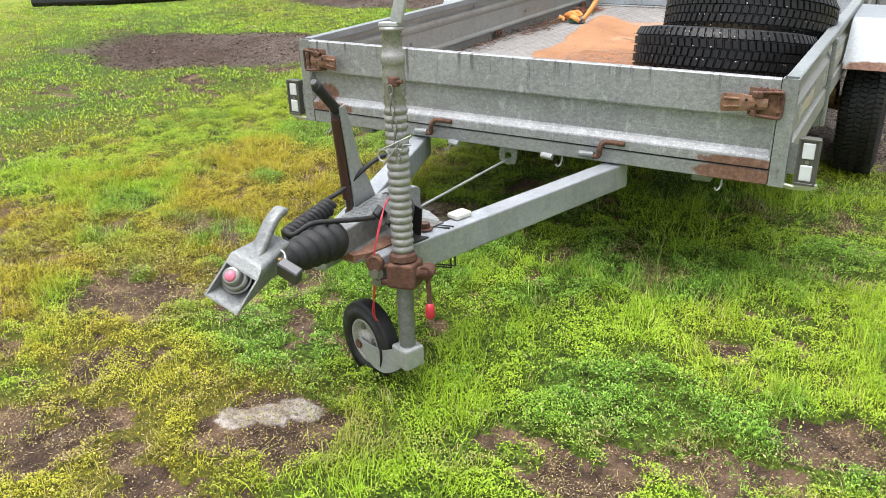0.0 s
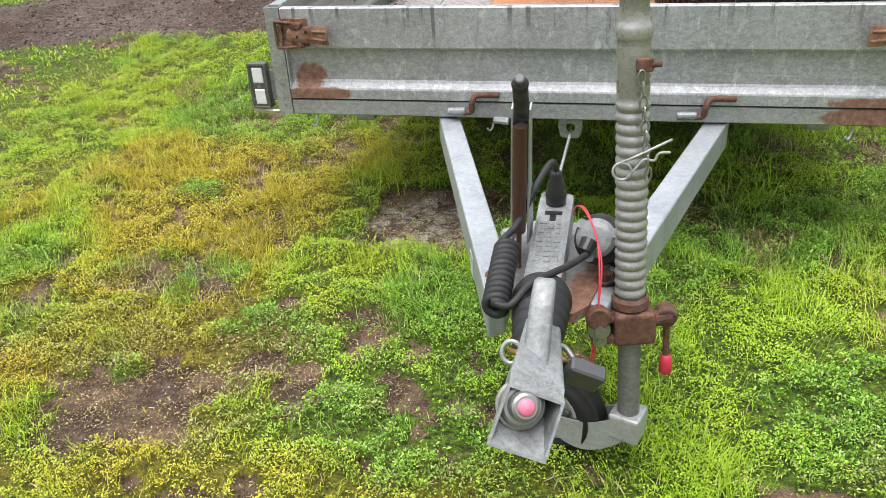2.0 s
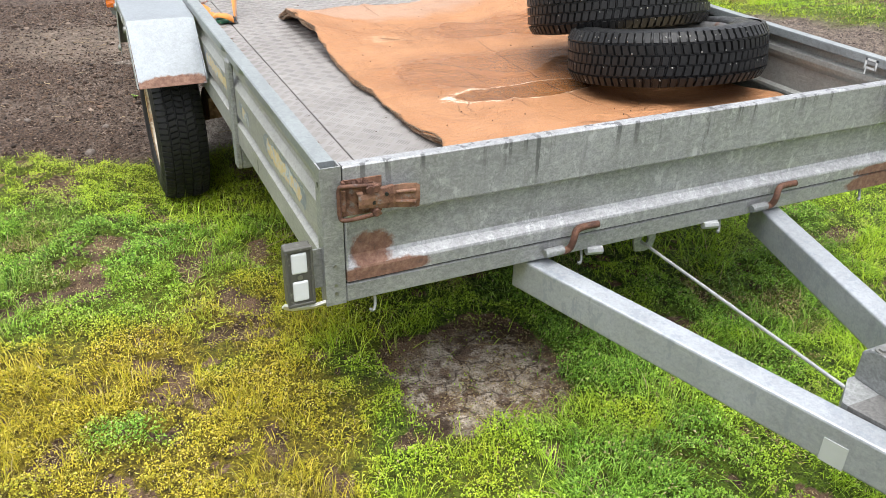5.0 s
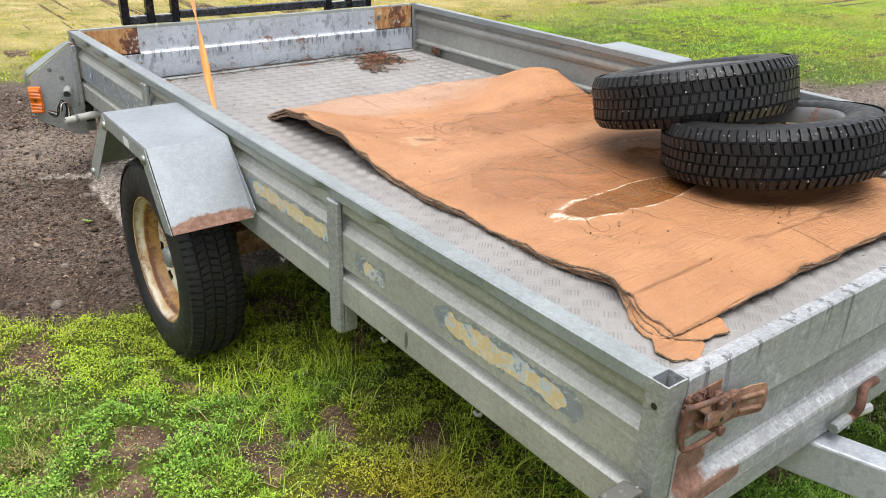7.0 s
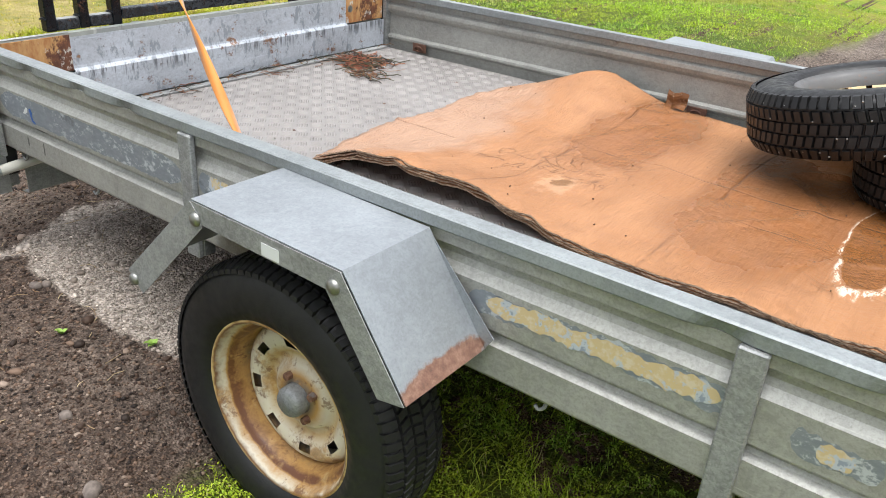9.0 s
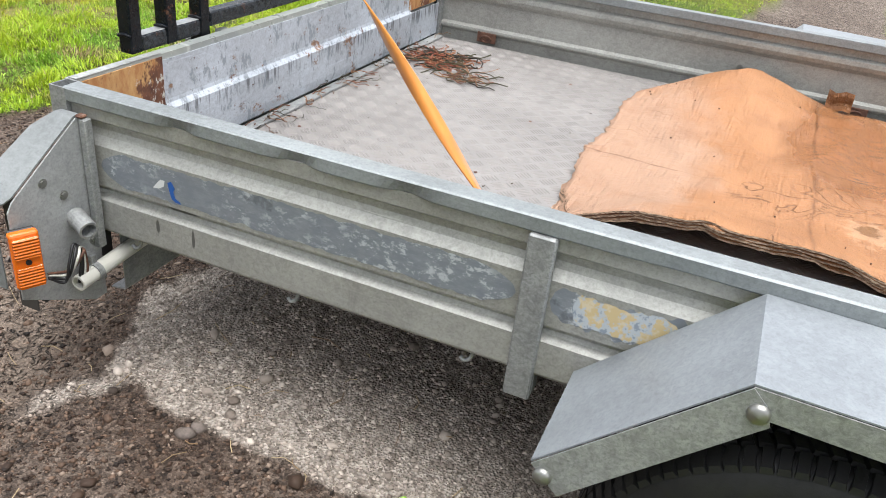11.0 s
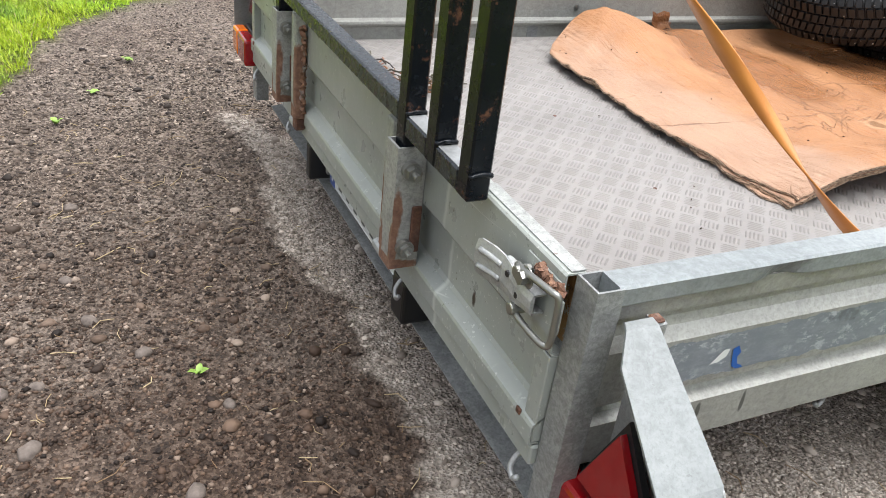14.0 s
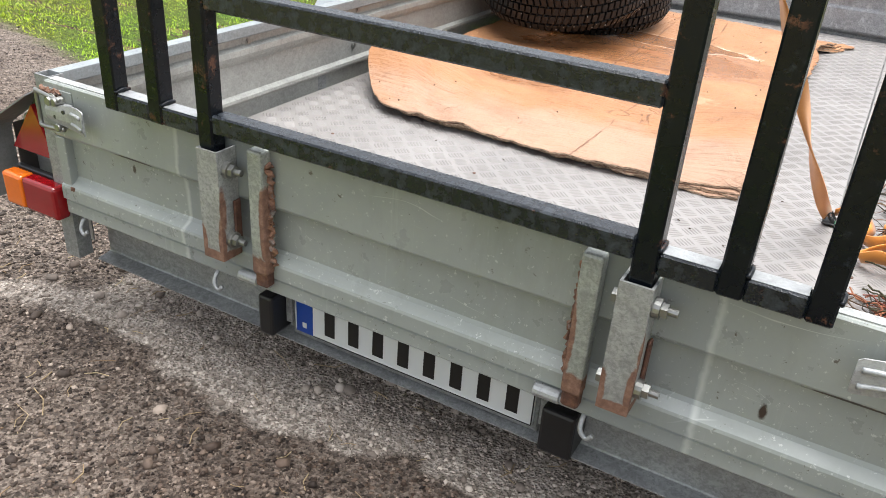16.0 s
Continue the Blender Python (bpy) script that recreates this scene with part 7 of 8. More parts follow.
def card_sheet(parent, layer):
    nu, nv, th = 84, 128, 0.0042
    bm = B()
    up_v, dn_v = {}, {}
    for i in range(nu + 1):
        for j in range(nv + 1):
            u, v = i / nu, j / nv
            xm = -0.42 + 1.22 * u
            tear = noise.noise((23 * xm, 5.0 * layer, 1.5)) + 0.6 * noise.noise((60 * xm, 5.0 * layer, 2.5))
            y0 = 0.300 + 0.14 * max(0, (u - 0.9) / 0.1) ** 1.5 + 0.012 * wob(xm * 3, layer) + 0.004 * tear + 0.006 * layer
            y1 = 2.258 - 0.060 * math.exp(-(u / 0.14) ** 2) - 0.02 * u + 0.016 * wob(xm * 5, 4) + 0.011 * tear + layer * (0.018 * math.exp(-(u / 0.22) ** 2) - 0.011) - 0.16 * max(0, (u - 0.86) / 0.14) ** 2
            y = y0 + (y1 - y0) * v
            fray = noise.noise((21 * y, 7.0 * layer, 8.5)) + 0.6 * noise.noise((70 * y, 7.0 * layer, 9.5))
            x0 = -0.405 + 0.026 * wob(y * 2.4, 1) + 0.009 * fray + 0.004 * layer + 0.040 * math.exp(-((y - 0.52) / 0.08) ** 2) - 0.022 * math.exp(-(v / 0.05) ** 2) - 0.016 * layer * math.exp(-((v - 0.02) / 0.05) ** 2)
            x1 = 0.800 + 0.018 * wob(y * 2.2, layer + 7) - 0.10 * max(0, (v - 0.9) / 0.1) ** 2 - 0.02 * layer
            x = x0 + (x1 - x0) * u
            rim = min(u * 1.2, v * 2.0, (1 - v) * 2.0)
            droop = (0.0035 + 0.003 * fray) * layer * math.exp(-rim / 0.02)
            z = card_top(x, y) - (th + 0.0008) * layer - droop
            z = max(z, FLOOR + 0.0020 + th + 0.0044 * (3 - layer))
            up_v[i, j] = bm.verts.new((x, y, z))
            dn_v[i, j] = bm.verts.new((x, y, z - th))
    for i in range(nu):
        for j in range(nv):
            bm.faces.new((up_v[i, j], up_v[i + 1, j], up_v[i + 1, j + 1], up_v[i, j + 1])).smooth = True
            bm.faces.new((dn_v[i, j + 1], dn_v[i + 1, j + 1], dn_v[i + 1, j], dn_v[i, j])).smooth = True
    for i in range(nu):
        for j in (0, nv):
            bm.faces.new((up_v[i, j], dn_v[i, j], dn_v[i + 1, j], up_v[i + 1, j])).material_index = 1
    for j in range(nv):
        for i in (0, nu):
            bm.faces.new((up_v[i, j], up_v[i, j + 1], dn_v[i, j + 1], dn_v[i, j])).material_index = 1
    return part("sheet", bm, CARD, parent, mats=(CARD_EDGE,))


card = thing("cardboard", (0.2, 1.25, FLOOR), label="soaked brown cardboard sheets lying buckled on the trailer floor", category="cardboard")
for layer in range(4):
    card_sheet(card, layer)
def torn_piece(cx, cy, rx, ry, turn, z, seed):
    """A torn scrap of an under layer, ragged all round."""
    bm = B()
    loops = []
    for dz in (0.0, 0.004):
        ring = []
        for k in range(28):
            a = 2 * math.pi * k / 28
            r = 1 + 0.45 * noise.noise((1.7 * math.cos(a), 1.7 * math.sin(a), seed)) + 0.12 * noise.noise((9 * math.cos(a), 9 * math.sin(a), seed))
            ring.append(bm.verts.new(pose(cx, cy, z + dz, 3, 0, turn) @ Vector((rx * r * math.copysign(abs(math.cos(a)) ** 0.7, math.cos(a)), ry * r * math.copysign(abs(math.sin(a)) ** 0.7, math.sin(a)), 0.0))))
        loops.append(ring)
    bm.faces.new(loops[1])
    bm.faces.new(loops[0])
    for k in range(28):
        bm.faces.new((loops[0][k], loops[0][(k + 1) % 28], loops[1][(k + 1) % 28], loops[1][k])).material_index = 1
    return part("torn_piece", bm, CARD, card, "torn scrap of an under sheet", mats=(CARD_EDGE,))


torn_piece(-0.440, 0.290, 0.050, 0.046, 35, FLOOR + 0.004, 2.5)
torn_piece(-0.365, 0.300, 0.075, 0.042, -8, FLOOR + 0.009, 4.5)
bm = B()
rows = []
for k in range(7):
    a = k / 6
    rows.append([bm.verts.new((0.765 + 0.045 * a + 0.01 * math.sin(5 * a), 1.62 + 0.075 * b, card_top(0.76, 1.64) + 0.006 + 0.050 * a ** 1.5 + 0.006 * math.sin(7 * b))) for b in (0, 0.35, 0.7, 1.0)])
for r0, r1 in zip(rows, rows[1:]):
    for k in range(3):
        bm.faces.new((r0[k], r0[k + 1], r1[k + 1], r1[k]))
bmesh.ops.solidify(bm, geom=list(bm.faces), thickness=0.004)
part("torn_flap", bm, CARD, card, "torn flap bent up against the side", mats=(CARD_EDGE,))

# ---------------------------------------------------------------- two studded winter tyres
ROWS_STUD = [(-0.97, -0.60, 0.10, 0.16), (-0.55, -0.20, 0.22, 0.12), (-0.16, 0.16, 0.10, 0.10), (0.20, 0.55, -0.22, 0.12), (0.60, 0.97, -0.10, 0.16)]


def spare(at, rx, ry, spin, name_label):
    m = pose(*at, rx, ry) @ pose(0, 0, 0, 0, 0, spin)
    root = thing("tyre", at, label=name_label, category="tyre", group="loose tyres in the trailer")
    R, W = 0.318, 0.168
    part("carcass", tyre_mesh(m, R, W, 0.190, 0.0085), TYRE, root)
    tagged(part("tread", tread_mesh(m, R, W, 78, ROWS_STUD, 0.0085), TYRE, root), kind="stuff")
    verts, faces = [], []
    rn = random.Random(6)
    for k in range(100):
        a = 2 * math.pi * k / 100 + rn.uniform(-0.02, 0.02)
        w = rn.choice((-0.80, -0.68, 0.68, 0.80, -0.25, 0.25)) * W / 2
        c = Vector(((R + 0.0012) * math.cos(a), (R + 0.0012) * math.sin(a), w))
        if abs(w) > 0.6 * W / 2:
            c -= Vector((0.0045 * math.cos(a), 0.0045 * math.sin(a), 0))
        t = Vector((-math.sin(a), math.cos(a), 0)) * 0.0022
        n = Vector((math.cos(a), math.sin(a), 0)) * 0.0012
        b = len(verts)
        verts += [m @ (c - t - Vector((0, 0, 0.0022))), m @ (c + t - Vector((0, 0, 0.0022))), m @ (c + t + Vector((0, 0, 0.0022))), m @ (c - t + Vector((0, 0, 0.0022))), m @ (c + n)]
        faces += [(b, b + 1, b + 4), (b + 1, b + 2, b + 4), (b + 2, b + 3, b + 4), (b + 3, b, b + 4)]
    tagged(raw("studs", verts, faces, BOLT, root, "bright steel studs"), kind="stuff")
    bm = lathe(B(), [(0.192, -0.066), (0.196, -0.070), (0.190, -0.074), (0.176, -0.060), (0.166, -0.03), (0.164, 0.03), (0.176, 0.060), (0.190, 0.074), (0.196, 0.070), (0.192, 0.066)], m, 48)
    part("rim", bm, paint("rim_steel_grey", (0.10, 0.10, 0.10), (0.22, 0.11, 0.06), 0.6, 0.5, rust=0.5), root, "grey steel rim spotted with rust", smooth=True)
    bm = lathe(B(), [(0.165, 0.018), (0.150, 0.030), (0.125, 0.034), (0.100, 0.026), (0.080, 0.032), (0.036, 0.032), (0.034, 0.028)], m, 48, skip=lambda i, j: i == 2 and j % 4 == 0)
    part("disc", bm, RIM, root, smooth=True)
    return root


spare((0.518, 0.715, 0.722), -10.5, 0, 12, "studded winter tyre on a steel rim, lying on the cardboard")
spare((0.536, 1.030, 0.803), -14.5, 0, 40, "studded winter tyre leaning on the other tyre")

# ---------------------------------------------------------------- lashing strap
strap = thing("lashing_strap", (-0.605, 2.245, FLOOR), label="orange webbing strap drawn from the floor up to the ramp frame", category="strap")


def ribbon(pts, sides, w, th=0.0016):
    bm = B()
    rings = []
    for p, s in zip(pts, sides):
        s = Vector(s).normalized() * w / 2
        i = pts.index(p)
        t = (Vector(pts[min(i + 1, len(pts) - 1)]) - Vector(pts[max(i - 1, 0)])).normalized()
        n = s.cross(t).normalized() * th
        rings.append([bm.verts.new(Vector(p) + d) for d in (-s - n, s - n, s + n, -s + n)])
    for a, b in zip(rings, rings[1:]):
        for j in range(4):
            bm.faces.new((a[j], a[(j + 1) % 4], b[(j + 1) % 4], b[j]))
    for f in bm.faces:
        f.smooth = True
    bm.edges.ensure_lookup_table()
    for e in bm.edges:
        if len(e.link_faces) == 2 and e.calc_face_angle(0) > 0.9:
            e.smooth = False
    bm.faces.new(rings[0])
    bm.faces.new(list(reversed(rings[-1])))
    return bm


a, b = Vector((-0.600, 2.205, 0.582)), Vector((-0.381, 3.090, 1.405))
pts, sides = [], []
for k in range(97):
    u = k / 96
    pts.append(a.lerp(b, u) + Vector((0.002, 0.036, 0.0)) * (1 - math.exp(-16 * u)) * (1 - u))
    turn = radians(-470 * (u - 0.14))
    sides.append(Vector((0.990, -0.099, -0.102)) * math.cos(turn) + Vector((0.0, 0.719, -0.696)) * math.sin(turn))
part("webbing", ribbon(pts, sides, 0.027), WEB, strap)
loop = [Vector((-0.411, FY, 1.410)) + Vector((0.0, 0.022 * math.cos(q), 0.0)) + Vector((0.022 * math.sin(q), 0, 0)) for q in (2 * math.pi * k / 14 for k in range(15))]
part("top_loop", ribbon(loop, [Vector((0, 0, 1))] * 15, 0.036), WEB, strap)
bm = pipe(B(), smooth_line([(-0.617, 2.190, 0.568), (-0.606, 2.187, 0.582), (-0.600, 2.203, 0.588), (-0.607, 2.221, 0.584), (-0.617, 2.217, 0.570)], 5), 0.0045, 8)
box(bm, (-0.630, 2.184, 0.5665), (-0.592, 2.226, 0.5720), 0.002)
part("floor_hook", bm, paint("hook_black", (0.03, 0.03, 0.03), (0.2, 0.12, 0.07), 0.5, 0.5), strap, "dark hook on a floor ring")
heap = thing("webbing_heap", (-0.70, 2.34, FLOOR), label="crumpled orange webbing with a green ratchet on the trailer floor", category="strap")
def tape(points, sides, w):
    q = smooth_line([(x, y, FLOOR + z) for x, y, z in points], 10)
    v = [Vector(p) for p in sides]
    n = (len(q) - 1) / (len(v) - 1)
    return ribbon(q, [v[min(int(i / n), len(v) - 2)].lerp(v[min(int(i / n), len(v) - 2) + 1], i / n - min(int(i / n), len(v) - 2)) for i in range(len(q))], w)


part("fold", tape(((-0.612, 2.185, 0.020), (-0.640, 2.180, 0.036), (-0.672, 2.200, 0.040), (-0.690, 2.240, 0.026), (-0.672, 2.275, 0.018), (-0.700, 2.300, 0.022), (-0.745, 2.285, 0.034), (-0.765, 2.320, 0.030)), ((0, 0.6, 0.8), (0.3, 0.8, 0.4), (0.7, 0.3, 0.6), (0.2, 0.2, 0.95), (0.6, -0.2, 0.7)), 0.030), WEB, heap)
part("fold", tape(((-0.765, 2.330, 0.020), (-0.735, 2.345, 0.040), (-0.695, 2.350, 0.022), (-0.680, 2.385, 0.018), (-0.715, 2.400, 0.036), (-0.760, 2.395, 0.024), (-0.790, 2.420, 0.020)), ((0.1, 0.3, 0.95), (0.5, 0.7, 0.4), (0.2, 0.2, 0.95), (-0.3, 0.8, 0.5)), 0.031), WEB, heap)
part("fold", tape(((-0.790, 2.30, 0.018), (-0.770, 2.255, 0.026), (-0.735, 2.235, 0.018), (-0.715, 2.205, 0.018)), ((0.2, 0.1, 0.95), (0.7, 0.4, 0.5), (0.1, 0.3, 0.9)), 0.029), WEB, heap)
bm = box(B(), (-0.034, -0.012, 0), (0.034, 0.012, 0.014), 0.003, pose(-0.648, 2.205, FLOOR + 0.003, 0, 6, 35))
box(bm, (-0.030, 0.014, 0.002), (0.020, 0.020, 0.020), 0.002, pose(-0.648, 2.205, FLOOR + 0.003, 0, 6, 28))
part("ratchet", bm, plain("green_ratchet", (0.03, 0.13, 0.07), 0.45), heap, "green painted ratchet")


# ---------------------------------------------------------------- twigs, leaves and fittings in the box
def twigs(name, cx, cy, rx, ry, n, seed, label, thick=1.0, red=0.0):
    rn = random.Random(seed)
    bm = B()
    for k in range(n):
        ang, rr = rn.uniform(0, 2 * math.pi), math.sqrt(rn.random())
        p = Vector((cx + rx * rr * math.cos(ang), cy + ry * rr * math.sin(ang), FLOOR + 0.004 + 0.030 * (1 - rr) * rn.random()))
        h = rn.uniform(0, 2 * math.pi)
        pts = [p]
        ln = rn.uniform(0.006, 0.018) * thick ** 0.5
        for _ in range(6):
            h += rn.uniform(-1.1, 1.1)
            d = Vector((math.cos(h) * ln, math.sin(h) * ln, rn.uniform(-0.007, 0.007)))
            q = pts[-1] + d
            q.z = max(q.z, FLOOR + 0.0035)
            q.x, q.y = max(-0.83, min(0.83, q.x)), min(3.022, q.y)
            pts.append(q)
        pipe(bm, pts, rn.uniform(0.0007, 0.0016) * thick, 5)
    n2 = Nodes(name + "_brown")
    c = n2.ramp(n2.island(), (0.0, (0.018, 0.012, 0.008)), (0.35, (0.05, 0.045, 0.018)), (0.6, (0.13 + red, 0.042, 0.022)), (1.0, (0.24 + red, 0.13, 0.06)))
    n2.set(Base_Color=c, Roughness=0.7)
    ob = part(name, bm, n2.mat)
    return tagged(ob, label, "twigs", kind="stuff")


twigs("twig_pile", 0.53, 2.885, 0.095, 0.085, 130, 3, "tangle of wet reddish twigs and roots on the trailer floor", 1.7, 0.05)
twigs("twig_pile", 0.40, 2.745, 0.060, 0.050, 40, 4, "loose strands of dark roots on the trailer floor", 1.4)
twigs("twig_pile", -0.765, 2.64, 0.055, 0.15, 190, 5, "pile of reddish brown twigs and needles along the side of the box", 1.3, 0.08)
twigs("twig_pile", -0.76, 2.05, 0.05, 0.35, 120, 6, "brown twigs and leaf litter along the side of the box")
twigs("leaf_litter", -0.815, 1.55, 0.012, 0.80, 120, 8, "brown leaf litter along the foot of the side panel")
twigs("leaf_litter", 0.1, 3.012, 0.70, 0.012, 90, 7, "leaf litter in the gap before the tailgate")
bm = B()
rn = random.Random(9)
for k in range(70):
    x, y = rn.uniform(-0.80, 0.80), rn.uniform(0.1, 2.98)
    box(bm, (-0.0028 * rn.uniform(0.4, 1.3), -0.0014, 0), (0.003, 0.0015, 0.0012), 0, pose(x, y, FLOOR + 0.0018, 0, 0, rn.uniform(0, 180)))
tagged(part("floor_crumbs", bm, plain("crumb_brown", (0.055, 0.035, 0.022), 0.8)), "dark crumbs of soil and bark on the floor", "crumbs", kind="stuff")
bm = B()
for k in range(45):
    x, y = rn.uniform(-0.36, 0.74), rn.uniform(0.35, 2.2)
    box(bm, (-0.003 * rn.uniform(0.3, 1.1), -0.0009, -0.002), (0.002, 0.0009, 0.0014), 0, pose(x, y, card_top(x, y) + 0.0022, 0, 0, rn.uniform(0, 180)))
tagged(part("card_crumbs", bm, plain("bark_brown", (0.075, 0.035, 0.018), 0.8)), "bits of bark strewn on the cardboard", "crumbs", kind="stuff")
for sx in (-1, 1):
    for y in (2.842, 1.60, 0.35):
        xi = sx * 0.8625 - sx * 0.0025
        root = part("tie_down", box(B(), (min(sx * 0.8425, sx * 0.8475), y - 0.036, 0.570), (max(sx * 0.8425, sx * 0.8475), y + 0.036, 0.606), 0.002), RUSTY, trailer, "rusty tie-down plate inside the box")
        bm = pipe(B(), [(sx * (0.838 - 0.004 * math.sin(q)), y + 0.018 * math.cos(q), 0.584 + 0.012 * math.sin(q)) for q in (2 * math.pi * k / 14 for k in range(14))], 0.0036, 7, True)
        part("ring", bm, RUSTY, root, smooth=True)
    for y, z in ((1.97, 0.655), (1.95, 0.765), (0.75, 0.66), (1.35, 0.755), (2.45, 0.755)):
        bm = bolt_head(B(), (sx * 0.8598 if z > 0.62 else sx * 0.86, y, z), (-sx, 0, 0), 0.006, 0.004)
        part("panel_bolt", bm, BOLT, trailer)
bm = B()
for z0, z1, y0, y1 in ((0.776, 0.782, 0.172, 0.215), (0.752, 0.758, 0.175, 0.21), (0.752, 0.782, 0.172, 0.178), (0.752, 0.782, 0.208, 0.214), (0.735, 0.752, 0.205, 0.209)):
    box(bm, (0.8352, y0, z0 + 0.014), (0.8364, y1, z1 + 0.014))
part("paint_mark", bm, PLATE_WHITE, trailer, "scrawled white paint mark")

# ---------------------------------------------------------------- lawn clutter
def drain_pipe():
    pts = smooth_line([(-7.4, 3.2, 0), (-6.84, 3.57, 0), (-6.35, 4.05, 0), (-6.0, 4.6, 0), (-5.5, 5.4, 0)], 40)
    bm, rings = B(), []
    for k, p in enumerate(pts):
        q = pts[min(k + 1, len(pts) - 1)] - pts[max(k - 1, 0)]
        s = Vector((-q.y, q.x, 0)).normalized()
        r = 0.062 if k % 2 else 0.054
        c = Vector((p.x, p.y, float(lie(np.array(p.x), np.array(p.y))) + 0.052))
        rings.append([bm.verts.new(c + (s * math.cos(t) + Vector((0, 0, 1)) * math.sin(t)) * r) for t in (2 * math.pi * j / 12 for j in range(12))])
    for a, b in zip(rings, rings[1:]):
        for j in range(12):
            bm.faces.new((a[j], a[(j + 1) % 12], b[(j + 1) % 12], b[j]))
    bm.faces.new(rings[0])
    bm.faces.new(rings[-1])
    return tagged(part("drain_pipe", bm, BLACK_PLASTIC), "black corrugated drain pipe lying in the grass", "pipe")


drain_pipe()


def height(x, y):
    x, y = np.atleast_1d(np.asarray(x, float)), np.atleast_1d(np.asarray(y, float))
    g, s, _ = cover(x, y)
    return relief(x, y, g, s)


def leaf_mat(name, colour):
    n = Nodes(name)
    c = n.mix(n.band(n.noise(60, 3), 0.3, 0.7), colour, tuple(0.6 * v for v in colour))
    n.set(Base_Color=c, Roughness=0.45, Subsurface_Weight=0.0)
    return n.mat


LEAF = leaf_mat("weed_leaf", (0.27, 0.44, 0.07))


def weed(x, y, size, leaves, seed, label):
    rn = random.Random(seed)
    z = float(height(x, y)[0])
    root = thing("weed", (x, y, z), label=label, category="weed", group="weeds on the drive")
    for k in range(leaves):
        a = 2 * math.pi * k / leaves + rn.uniform(-0.4, 0.4)
        bm = B()
        ln, w = size * rn.uniform(0.7, 1.1), size * rn.uniform(0.28, 0.40)
        lift = rn.uniform(0.25, 0.8)
        rows = []
        for i in range(6):
            u = i / 5
            half = w * math.sin(math.pi * min(1, 0.12 + 0.88 * u) ** 0.8) * (0.12 if i == 0 else 1) + 0.0006
            d = Vector((math.cos(a), math.sin(a), 0))
            c = Vector((x, y, z + 0.004)) + d * ln * u + Vector((0, 0, size * lift * math.sin(1.9 * u)))
            s = Vector((-d.y, d.x, 0)) * half
            rows.append([bm.verts.new(c - s + Vector((0, 0, 0.25 * half))), bm.verts.new(c), bm.verts.new(c + s + Vector((0, 0, 0.25 * half)))])
        for r0, r1 in zip(rows, rows[1:]):
            for i in (0, 1):
                bm.faces.new((r0[i], r0[i + 1], r1[i + 1], r1[i])).smooth = True
        part("leaf", bm, LEAF, root)


for k, (x, y, s, n) in enumerate(((0.14, 4.14, 0.065, 4), (0.22, 4.09, 0.05, 3), (0.28, 4.04, 0.035, 3), (-0.20, 3.40, 0.020, 4), (1.70, 3.36, 0.026, 6), (1.37, 3.50, 0.022, 6), (1.11, 3.62, 0.022, 6), (-1.05, 2.47, 0.020, 4), (-0.91, 2.29, 0.022, 5))):
    weed(x, y, s, n, 40 + k, "small green broad-leaved weed growing in the gravel")


# ---------------------------------------------------------------- turf, gravel and straw
def turf_material():
    n = Nodes("grass_blades")
    hue, deep, dead, one = n.attr("hue"), n.attr("deep"), n.attr("dead"), n.island()
    green = n.ramp(one, (0.0, (0.21, 0.355, 0.014)), (0.40, (0.325, 0.515, 0.022)), (0.80, (0.40, 0.60, 0.030)), (1.0, (0.48, 0.66, 0.08)))
    gold = n.ramp(one, (0.0, (0.24, 0.20, 0.012)), (0.40, (0.43, 0.355, 0.020)), (0.80, (0.60, 0.475, 0.034)), (1.0, (0.70, 0.58, 0.14)))
    dark = n.ramp(one, (0.0, (0.050, 0.115, 0.010)), (0.5, (0.17, 0.36, 0.030)), (0.85, (0.28, 0.50, 0.055)), (1.0, (0.46, 0.62, 0.16)))
    brown = n.ramp(one, (0.0, (0.075, 0.042, 0.020)), (0.5, (0.26, 0.18, 0.075)), (1.0, (0.55, 0.44, 0.24)))
    c = n.mix(deep, n.mix(hue, green, gold), dark)
    c = n.mix(dead, c, brown)
    c = n.mix(n.band(one, 0.972, 0.975), c, (0.45, 0.37, 0.20))
    n.set(Base_Color=c, Roughness=0.5, Specular_IOR_Level=0.4)
    trans = n.node("ShaderNodeBsdfTranslucent")
    n.put(trans.inputs["Color"], c)
    both_sides = n.node("ShaderNodeMixShader")
    both_sides.inputs[0].default_value = 0.22
    out = n.tree.nodes["Material Output"]
    n.put(both_sides.inputs[1], n.bsdf.outputs[0])
    n.put(both_sides.inputs[2], trans.outputs[0])
    n.put(out.inputs["Surface"], both_sides.outputs[0])
    return n.mat


GRASS = turf_material()


def shades(r, x, y, each):
    """Colour attributes for leaves at x, y, each with so many corners."""
    n = len(x)
    hue = np.clip(hues(x, y) + r.normal(0, 0.10, n), 0, 1)
    deep = np.clip(lush(x, y) + r.normal(0, 0.10, n), 0, 1)
    dead = np.clip(withered(x, y) * (r.random(n) < 0.75), 0, 1)
    return tuple((key, np.repeat(v, each)) for key, v in (("hue", hue), ("deep", deep), ("dead", dead)))


